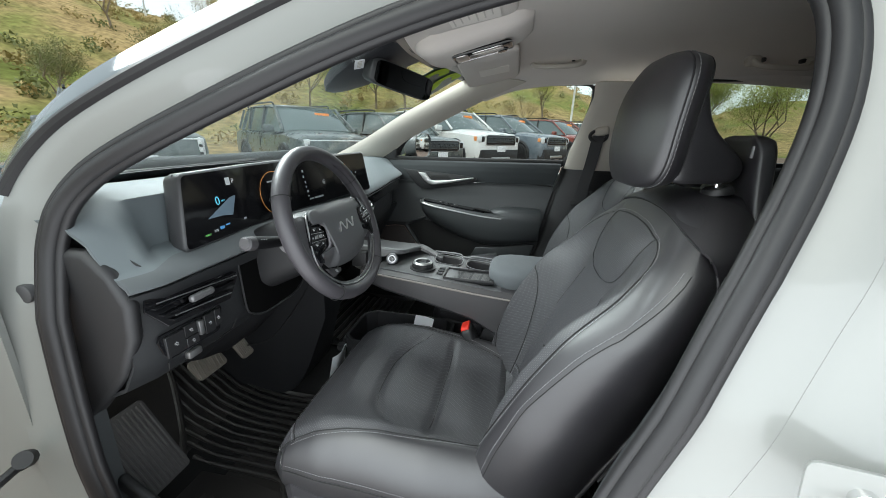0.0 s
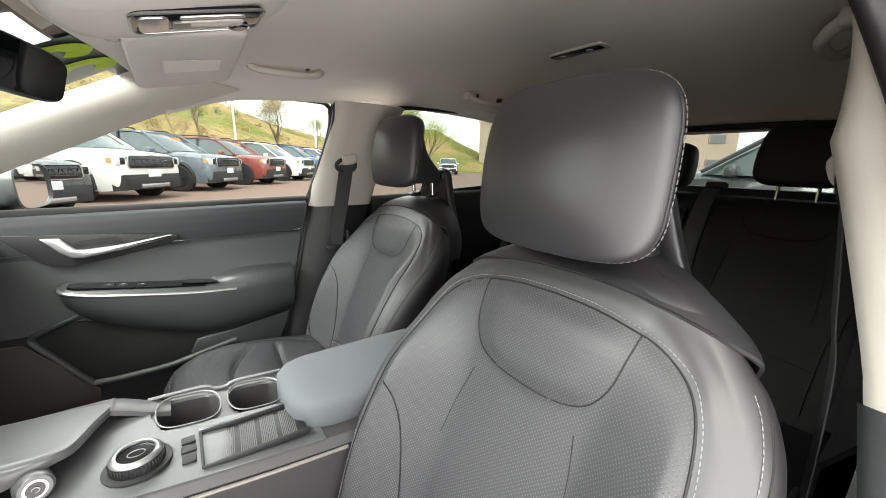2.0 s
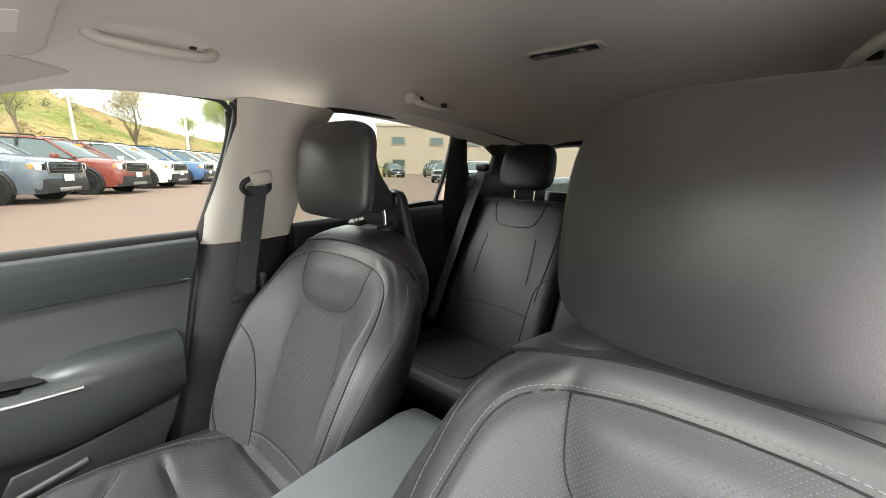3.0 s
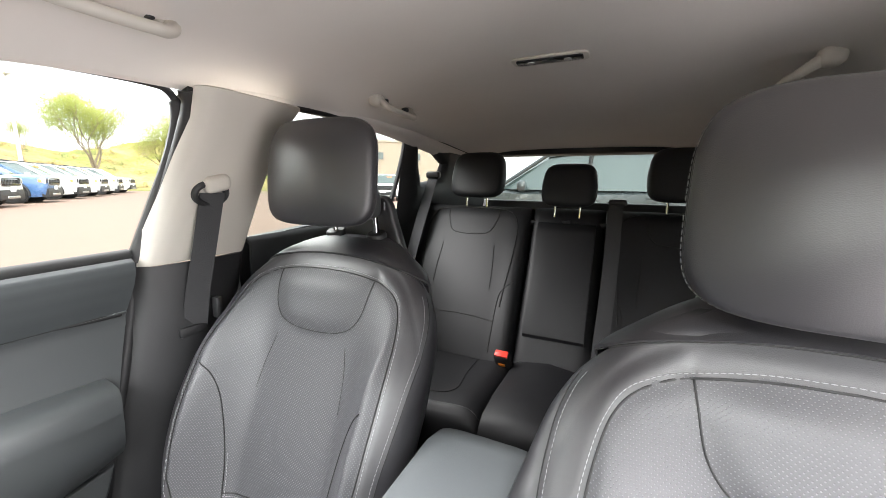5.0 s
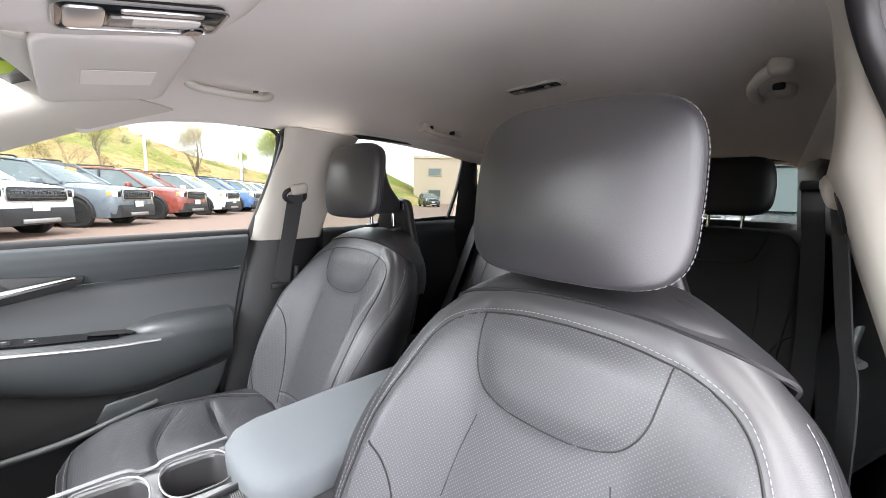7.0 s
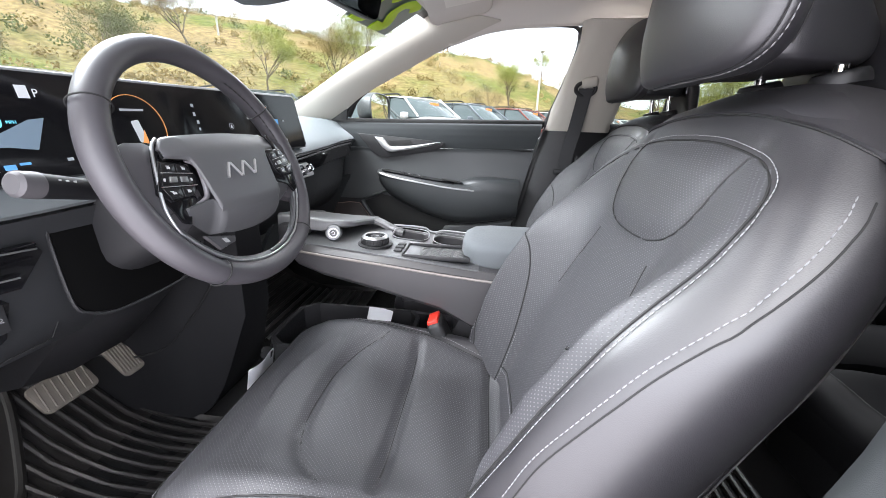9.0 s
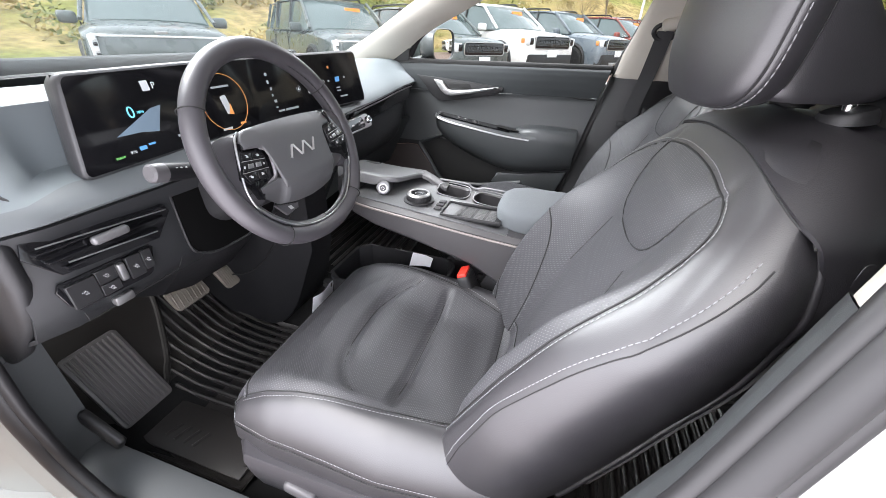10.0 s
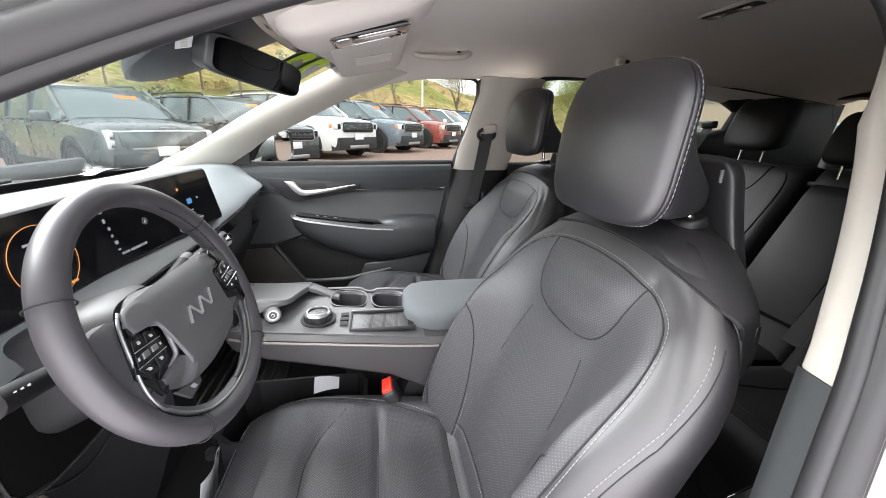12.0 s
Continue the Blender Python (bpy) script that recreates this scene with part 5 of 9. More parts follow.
def steering_wheel():
    th = thing("steering_wheel", (-0.262, -0.368, 0.935), "grey-black leather steering wheel with silver lower spokes", "steering wheel")
    tilt = radians(22)
    n = Vector((math.cos(tilt), 0, math.sin(tilt)))
    fr = axes(Vector((-0.268, -0.367, 0.933)), (0, 1, 0), n)   # x to the passenger's side, y up the wheel, z to the driver

    def W(x, y, z=0.0):
        return fr @ Vector((x, y, z))

    def rim(a, r=0.0):
        c, s = math.cos(a), math.sin(a)
        y = (0.160 - r) * s
        if y < -0.12:
            y = -0.12 + (y + 0.12) * 0.80
        return (0.168 - r) * c, y
    leather = surf("grey_black_wheel_leather", (0.050, 0.047, 0.052), 0.42, grain=0.06, scale=1600, vary=0.06)
    m = 96
    pts = [W(*rim(2 * math.pi * i / m)) for i in range(m)]
    rimo = part("rim", tube(pts, 0.0152, 16, True, 1.15, up=n), leather, th, "smooth leather wheel rim")
    for a in (150, 32, -52, -128):
        x, y = rim(radians(a))
        x2, y2 = rim(radians(a + 1.0))
        t = Vector((x2 - x, y2 - y, 0)).normalized()
        o = Vector((x, y, 0))
        q = Vector((t.y, -t.x, 0))
        loop = [W(*(o + q * 0.0171 * math.cos(b) + Vector((0, 0, 0.0197 * math.sin(b))))) for b in np.linspace(0, 2 * math.pi, 24, endpoint=False)]
        part("rim_seam", tube(loop, 0.0009, 5, True), SEAM, rimo)
    # perforated grip lacing on the upper right
    L = [W(*rim(radians(a), 0.016), 0.008) for a in np.linspace(8, 60, 30)]
    part("stitching", dashes(L, 0.006, 0.003, 0.0009), SEAM, rimo, "black lacing on the grip")
    # airbag cover: a domed upper face with a notch for each switch pod, and a lower face that turns away below a crease
    hub = surf("hub_plastic", (0.078, 0.078, 0.081), 0.46, grain=0.1, scale=1700, vary=0.05)

    def hub_top(x):
        return 0.0455 - 0.25 * x * x - 8.0 * max(0, abs(x) - 0.095) ** 1.5

    def crease(x):
        return -0.061 + 0.75 * x * x

    def hub_low(x):
        return curve(abs(x), (0.0, 0.068, 0.0685, 0.072, 0.0765, 0.080, 0.110), (crease(0), crease(0.068), crease(0.068), -0.022, 0.006, 0.0115, 0.0165)) if abs(x) > 0.068 else crease(x)

    def dome(x, y):
        return 0.024 - 0.55 * x * x - 1.6 * max(0, y - 0.02) ** 1.4
    cols = [q * k for q in (-1, 1) for k in (0.110, 0.107, 0.100, 0.090, 0.080, 0.0775, 0.0745, 0.072, 0.070, 0.0685, 0.066, 0.05, 0.03, 0.015)] + [0.0]
    cols.sort()

    def face(u, v):
        x = cols[min(len(cols) - 1, int(round(u * (len(cols) - 1))))]
        a, b = hub_low(x), hub_top(x)
        e = min(v, 1 - v)
        y = a + (b - a) * v
        return W(x, y, dome(x, y) - 0.004 * (1 - min(1, e / 0.10)) ** 2 - 0.003 * (1 - min(1, (0.111 - abs(x)) / 0.005)) ** 2)
    pad = part("hub_pad", sheet(face, len(cols) - 1, 14, 0.022), hub, th, "charcoal airbag cover", angle=60)

    def under(u, q):
        x, v = 0.112 * (2 * u - 1), 1 - q
        c = lerp(abs(x), (0.0, 0.03, 0.064, 0.073, 0.112), (crease(0), crease(0.03), crease(0.064), -0.040, -0.0445)) + 0.001
        d = lerp(abs(x), (0.0, 0.045, 0.064, 0.073, 0.112), (0.030, 0.028, 0.025, 0.040, 0.013))
        return W(x, c - d * v, dome(x, c) - 0.0035 - d * (0.25 * v + 0.55 * v * v))
    part("lower_cover", sheet(under, 56, 8, 0.012), hub, th, "charcoal underside of the airbag cover", angle=60)
    # plain emblem strokes
    for k in range(5):
        x = -0.030 + 0.0148 * k
        up = 1 if k % 2 == 0 else -1
        part("emblem_bar", tube([W(x - 0.0062, -0.009 - 0.0095 * up, 0.0245), W(x + 0.0062, -0.009 + 0.0095 * up, 0.0245)], 0.0026, 6, flat=0.7), SILVER, pad, "silver emblem stroke")
    for x in (-0.006, 0.004, 0.014):
        part("pad_mark", rbox(W(x + 0.004, -0.071, 0.010), (0.0005, 0.006, 0.005), 0, 1, rot("Y", -50)), PLASTIC, pad)
    # spokes with their switch pods, and the silver blade running down to the rim
    silver = surf("satin_dark_silver", (0.16, 0.16, 0.165), 0.4, 0.7, vary=0.04)
    edge_light = surf("lit_edge_grey", (0.20, 0.19, 0.20), 0.40, 0.3, vary=0.04)
    key = surf("switch_black", (0.010, 0.010, 0.011), 0.22, vary=0.04)
    for sg in (1, -1):
        up = 0.010 if sg > 0 else 0.0
        sp = part("spoke", loft([[W(sg * x, y + dy * hh, z + dz * 0.010) for dy, dz in ((1, -1), (1, 0.4), (0.8, 1), (-0.8, 1), (-1, 0.4), (-1, -1))] for x, y, hh, z in ((0.080, -0.012, 0.040, -0.010), (0.11, -0.012, 0.052, -0.005), (0.135, -0.018, 0.058, -0.002), (0.160, -0.018, 0.048, 0.000))]), leather, th, "grey-black spoke")
        fp = fr @ Matrix.Translation((0, 0, 0.008 + up)) @ Matrix.Diagonal((sg, 1, 1, 1))

        def slab(pts, depth, bev, z=0.0):
            P = [(sg * x, y) for x, y in pts]
            return plate(P if sg > 0 else P[::-1], depth, bev, fr @ Matrix.Translation((0, 0, 0.005 + up + z)))
        base = [(0.100, 0.036), (0.111, 0.015), (0.074, 0.014), (0.062, -0.002), (0.070, -0.034), (0.104, -0.046), (0.113, -0.060), (0.124, -0.056), (0.128, -0.040), (0.1385, -0.020), (0.119, 0.019), (0.106, 0.040)]
        part("pod_recess", slab(base[::-1], 0.004, 0.0005), GLOSS_BLACK, sp, "gloss black recess round the switches")
        pod = part("switch_pod", slab([(0.1175, 0.0155), (0.078, 0.0085), (0.082, -0.022), (0.094, -0.0325), (0.126, -0.0315), (0.1355, -0.0165)][::-1], 0.005, 0.0008, 0.002), GLOSS_BLACK, sp, "gloss black switch pod")

        def quad(u0, u1, v0, v1):
            out = []
            for u, v in ((u0, v0), (u1, v0), (u1, v1), (u0, v1)):
                xl, xr = lerp(v, (0, 0.30, 1), (0.0925, 0.0825, 0.0795)), lerp(v, (0, 0.25, 1), (0.126, 0.134, 0.1165))
                yl, yr = lerp(v, (0, 0.25, 1), (-0.0315, -0.022, 0.0080)), lerp(v, (0, 0.25, 1), (-0.0310, -0.0180, 0.0145))
                out.append((xl + (xr - xl) * u, yl + (yr - yl) * u))
            return out
        for u0, u1, v0, v1 in ((0.03, 0.47, 0.72, 0.97), (0.52, 0.97, 0.72, 0.97), (0.04, 0.96, 0.36, 0.68), (0.05, 0.45, 0.04, 0.32), (0.50, 0.96, 0.04, 0.32)):
            q = quad(u0, u1, v0, v1)
            b = part("button", slab(q[::-1] if (q[1][0] - q[0][0]) * (q[2][1] - q[1][1]) < 0 else q, 0.0014, 0.0006, 0.007), key, pod)
            mu, mv = (u0 + u1) / 2, (v0 + v1) / 2
            if v0 > 0.3 and v1 < 0.7:
                for k in (0.34, 0.66):
                    part("roller", slab(quad(k - 0.11, k + 0.11, 0.45, 0.60), 0.0020, 0.0006, 0.0082), SATIN, b, "silver roller switch")
                for k in (0.10, 0.90):
                    part("button_icon", slab(quad(k - 0.03, k + 0.03, 0.48, 0.56), 0.0003, 0, 0.0085), WHITE_MARK, b)
            else:
                part("button_icon", slab(quad(mu - 0.06, mu + 0.05, mv - 0.035, mv + 0.025), 0.0003, 0, 0.0085), WHITE_MARK, b)
                part("button_icon", slab(quad(mu - 0.02, mu + 0.08, mv + 0.03, mv + 0.05), 0.0003, 0, 0.0085), WHITE_MARK, b)
        for v in (0.34, 0.70):
            part("roller_line", tube([fp @ Vector((*quad(0, 1, v, 1)[0], 0.0062)), fp @ Vector((*quad(0, 1, v, 1)[1], 0.0062))], 0.0005, 5), SILVER, pod, "thin silver line")
        L = smooth_line([(sg * x, y, z) for x, y, z in ((0.080, 0.0125, 0.013), (0.071, 0.008, 0.014), (0.0665, -0.001, 0.014), (0.072, -0.029, 0.013), (0.080, -0.0375, 0.011), (0.104, -0.0445, 0.006), (0.1125, -0.056, 0.004))], 6)
        # paler strip: light caught on the notch's chamfer, put into its colour
        part("cover_edge", tube([W(p.x, p.y, p.z - 0.001) for p in L], lambda t: 0.0034 - 0.0012 * abs(2 * t - 1), 8, flat=0.9), edge_light, pad, "notch edge of the cover, paler for the light it catches")
        L = [Vector((sg * x, y, z)) for x, y, z in ((0.099, 0.042, 0.007), (0.110, 0.034, 0.009), (0.119, 0.019, 0.010), (0.131, -0.013, 0.010), (0.1385, -0.040, 0.010), (0.1345, -0.064, 0.008))]
        L += [Vector((*rim(radians(a), 0.0190), 0.007)) for a in (np.linspace(212, 270, 12) if sg < 0 else np.linspace(328, 270, 12))]
        part("spoke_frame", tube([W(*p) for p in smooth_line(L, 5)], 0.0019, 8), SATIN, sp, "bright silver line from the spoke round the rim")
        L = [rim(radians(a), 0.0225) for a in (np.linspace(206, 270, 24) if sg < 0 else np.linspace(334, 270, 24))]
        part("spoke_blade", tube([W(x, y, 0.001) for x, y in L], lambda t: 0.0085 - 0.003 * t, 8, flat=0.6), silver, sp, "satin grey lower blade")
        part("spoke_seam", tube([W(sg * 0.137, -0.045, 0.0085), W(sg * 0.126, -0.042, 0.0080), W(sg * 0.116, -0.039, 0.0060)], 0.0007, 5), SEAM, sp, "fine joint across the spoke")
    mode = part("spoke_button", plate([(-0.082, -0.078), (-0.066, -0.102), (-0.036, -0.099), (-0.032, -0.092)], 0.006, 0.0012, fr @ Matrix.Translation((0, 0, -0.018))), SWITCH_GREY, th, "grey drive mode button")
    part("button_icon", plate([(-0.059, -0.089), (-0.055, -0.096), (-0.047, -0.097), (-0.051, -0.090)], 0.0004, 0, fr @ Matrix.Translation((0, 0, -0.0119))), WHITE_MARK, mode)
    part("hub_core", tube([W(0, -0.012, -0.06), W(0, -0.012, -0.012)], 0.052, 24), PLASTIC, th, "black hub core")
    # column shroud
    rings = []
    for z, w, h, dy in ((-0.045, 0.052, 0.050, -0.01), (-0.06, 0.060, 0.060, -0.012), (-0.11, 0.066, 0.068, -0.015), (-0.19, 0.070, 0.070, -0.02)):
        rings.append([W(w * math.copysign(abs(math.cos(a)) ** 0.6, math.cos(a)), dy + h * math.copysign(abs(math.sin(a)) ** 0.6, math.sin(a)), z) for a in np.linspace(0, 2 * math.pi, 28, endpoint=False)])
    col = part("column_shroud", loft(rings), PLASTIC, th, "black column shroud")
    for sg in (1, -1):
        a, b = W(sg * 0.055, 0.0, -0.085), W(sg * 0.200, 0.028, -0.066)
        st = part("stalk", tube([a, a.lerp(b, 0.3), a.lerp(b, 0.86)], lambda t: 0.009 + 0.004 * t, 14), surf("matt_black_stalk", (0.006, 0.006, 0.007), 0.55, spec=0.3), col, "black control stalk")
        part("stalk_tip", tube([a.lerp(b, 0.86), a.lerp(b, 0.88), a.lerp(b, 0.98), a.lerp(b, 1.0)], lambda t: 0.0135 - 0.004 * max(0, t - 0.6) / 0.4, 16), surf("grey_stalk_tip", (0.06, 0.057, 0.06), 0.5), st, "grey rounded stalk tip")
        for k in (0.66, 0.71, 0.76):
            part("stalk_mark", rbox(a.lerp(b, k) + Vector((0.010, 0, 0.006)), (0.001, 0.003, 0.004), 0), WHITE_MARK, st)
    part("column_collar", tube([W(-0.06, -0.005, -0.088), W(-0.068, -0.006, -0.088)], 0.02, 18), SATIN, col, "grey stalk collar")


steering_wheel()

# knee bolster below the column and its opening, shaded by a black plate


def knee_area():
    th = thing("under_dash_trim", (-0.5, -0.25, 0.56), "black knee and tunnel panels below the dashboard", "dashboard panel")
    rings = []
    for y, x0, z1 in ((-0.47, -0.50, 0.80), (-0.42, -0.47, 0.80), (-0.32, -0.47, 0.80), (-0.26, -0.50, 0.80)):
        rings.append([(x0, y, z1), (x0 + 0.03, y, 0.76), (x0 + 0.02, y, 0.70), (x0 - 0.08, y, 0.60), (x0 - 0.2, y, 0.56), (x0 - 0.2, y, 0.80)])
    dull = surf("dull_black_trim", (0.008, 0.008, 0.009), 0.7, grain=0.15, scale=1600, vary=0.08, spec=0.25)
    part("knee_panel", loft(rings), dull, th, "black knee panel under the steering column")
    rings = []
    for x, hw, z0, z1 in fine([(-0.44, 0.05, 0.56, 0.77), (-0.52, 0.09, 0.34, 0.74), (-0.62, 0.13, 0.30, 0.72), (-0.95, 0.16, 0.30, 0.70)], 4):
        rings.append([(x, -0.09 - hw, z0), (x, -0.09 - hw * 0.9, z1), (x, -0.09 + hw * 0.9, z1), (x, -0.09 + hw, z0)])
    part("tunnel_panel", loft(rings), dull, th, "black centre panel below the dashboard")
    L = smooth_line([(-0.462, -0.155, 0.70), (-0.53, -0.188, 0.58), (-0.60, -0.217, 0.50), (-0.72, -0.235, 0.47)], 6)
    part("panel_joint", tube(L, 0.0022, 6), SEAM, th, "dark joint line")
    # brown-black panel in front of the passenger, under the glove box
    bm = sheet(lambda u, v: (-0.47 - 0.10 * v - 0.02 * math.sin(math.pi * u), 0.12 + 0.55 * u, 0.80 - 0.20 * v), 12, 6, 0.01)
    part("glove_box", bm, PLASTIC_SOFT, th, "charcoal glove box lid")
    bm = sheet(lambda u, v: (-0.60 - 0.25 * v, 0.10 + 0.58 * u, 0.60 - 0.28 * v), 10, 6, 0.01)
    part("toe_board", bm, CARPET, th, "black carpeted toe board")


knee_area()

# ---- pedals and mats ----


def pedals():
    rib = surf("worn_pedal_rubber", (0.17, 0.15, 0.125), 0.6, grain=0.5, scale=500, vary=0.25, vscale=30)
    for nm, c, w, h, tl, lab in (("brake_pedal", (-0.700, -0.345, 0.485), 0.10, 0.062, 40, "wide brake pedal with a worn ribbed pad"), ("accelerator_pedal", (-0.685, -0.24, 0.49), 0.048, 0.10, 40, "narrow ribbed accelerator pedal")):
        fr = axes(c, (0, 1, 0), (math.cos(radians(tl)), 0, math.sin(radians(tl))))
        th = thing(nm, c, lab, "pedal")
        pl = part("pedal_pad", plate(round_poly(w, h, 0.012), 0.010, 0.003, fr), rib, th)
        for k in range(7):
            x = -w * 0.4 + w * 0.8 * k / 6
            part("pedal_rib", tube([fr @ Vector((x - 0.005, -h * 0.4, 0.011)), fr @ Vector((x + 0.005, h * 0.4, 0.011))], 0.0018, 6), rib, pl)
        part("pedal_arm", tube([fr @ Vector((0, 0, 0)), fr @ Vector((0, 0.05, -0.05)), fr @ Vector((0, 0.25, -0.10))], 0.008, 8), PLASTIC, th, "black pedal arm")
    # foot rest
    REST = surf("rest_rubber", (0.10, 0.095, 0.093), 0.38, grain=0.15, scale=1200, vary=0.15)
    c = Vector((-0.694, -0.562, 0.394))
    fr = axes(c, (0.0, 1, 0), (0.84, 0, 0.55))
    th = thing("foot_rest", c, "black ribbed rubber foot rest beside the pedals", "foot rest")
    b = part("rest_pad", plate(round_poly(0.118, 0.205, 0.012), 0.012, 0.004, fr), REST, th)
    for k in range(10):
        x = -0.049 + 0.098 * k / 9
        part("rest_rib", rbox((0, 0, 0), (0.006, 0.188, 0.006), 0.0015, 1, None), REST, b).data.transform(fr @ Matrix.Translation((x, 0, 0.014)))


pedals()


def floor_mat(name, x0, x1, y0, y1, z, label, emblem=False):
    th = thing(name, ((x0 + x1) / 2, (y0 + y1) / 2, z), label, "floor mat", "floor mats")

    def rise(x):
        return lerp(x, (-0.95, -0.85, -0.72, -0.60), (0.245, 0.168, 0.042, 0.0))

    def base(u, v):
        x, y = x0 + (x1 - x0) * u, y0 + (y1 - y0) * v
        e = min(u * (x1 - x0), (1 - u) * (x1 - x0), v * (y1 - y0), (1 - v) * (y1 - y0))
        return (x, y, z + 0.012 * max(0, 1 - e / 0.012) + rise(x))
    tray = part("mat_tray", sheet(base, 60, 40, 0.004), MAT_RUBBER, th, "raised-edge rubber tray")
    if not emblem:
        for k in range(14):
            x = x0 + 0.05 + (x1 - x0 - 0.10) * k / 13
            part("mat_rib", tube([(x, y0 + 0.04, z + 0.006 + rise(x)), (x, y1 - 0.04, z + 0.006 + rise(x))], 0.0085, 8, flat=0.9), MAT_RUBBER, tray)
        return
    for k in range(12):   # ribs that run fore and aft, the outer ones turning round the plain panel
        y = -0.490 + 0.0245 * k
        xs = lerp(y, (-0.49, -0.455, -0.34, -0.20), (-0.635, -0.69, -0.84, -0.84))
        xe = lerp(y, (-0.49, -0.40, -0.20), (-0.41, -0.36, -0.34))
        P = [(x, y, z + 0.005 + rise(x)) for x in np.linspace(xs, xe, 8)]
        if k < 2:
            P += [(xe + 0.03, y - 0.006, z + 0.005), (xe + 0.05 + 0.02 * k, y - 0.03, z + 0.005), (-0.325 + 0.016 * k, -0.60, z + 0.005)]
        part("mat_rib", tube(P, 0.0068, 8, flat=0.9), MAT_RUBBER, tray)
    part("mat_panel", plate([(-0.64, -0.625), (-0.645, -0.53), (-0.63, -0.515), (-0.48, -0.512), (-0.32, -0.53), (-0.32, -0.625)], 0.006, 0.003, axes((0, 0, z + 0.003), (1, 0, 0), (0, 0, 1))), MAT_RUBBER, tray, "smooth mat panel")
    for k in range(4):
        x = -0.545 + 0.026 * k
        part("emblem_bar", tube([(x, -0.60, z + 0.010), (x + 0.012, -0.565, z + 0.010)], 0.0034, 6), MAT_RUBBER, tray)
    L = smooth_line([(-0.86, -0.335, z + 0.19), (-0.80, -0.37, z + 0.13), (-0.72, -0.435, z + 0.052), (-0.685, -0.470, z + 0.034), (-0.655, -0.51, z + 0.018), (-0.655, -0.62, z + 0.016)], 5)
    part("mat_border", tube(L, 0.008, 8), MAT_RUBBER, tray, "raised mat border")


floor_mat("floor_mat", -0.88, -0.30, -0.64, -0.20, 0.300, "black ribbed rubber floor mat in the driver's footwell", True)
floor_mat("floor_mat", -0.86, -0.34, 0.10, 0.60, 0.300, "black ribbed rubber floor mat in the passenger's footwell")
floor_mat("floor_mat", 0.30, 0.74, -0.66, -0.06, 0.298, "black ribbed rubber floor mat behind the front seats")

# sill trim inside the doorway
tagged(part("sill_trim", loft([[(x, -0.745, 0.345), (x, -0.735, 0.375), (x, -0.70, 0.385), (x, -0.665, 0.37), (x, -0.655, 0.305), (x, -0.745, 0.305)] for x in np.linspace(-0.62, 0.24, 12)]), surf("charcoal_sill_plastic", (0.085, 0.090, 0.093), 0.5, grain=0.12, scale=1600, vary=0.06)), "black plastic sill trim along the doorway", "sill trim", kind="structure")
tagged(part("kick_panel", loft([[(x, -0.74, z) for x in (-0.58, -0.66, -0.80)] + [(x, -0.665, z) for x in (-0.80, -0.66, -0.60)] for z in (0.30, 0.42, 0.55, 0.64)]), surf("charcoal_sill_plastic", (0.085, 0.090, 0.093), 0.5)), "charcoal kick panel beside the foot rest", "kick panel", kind="structure")
tagged(part("bonnet_release", rbox((-0.56, -0.675, 0.43), (0.10, 0.018, 0.034), 0.008, 3, rot("Y", 35)), PLASTIC), "black bonnet release lever with a white mark", "lever")

# ---- centre console ----


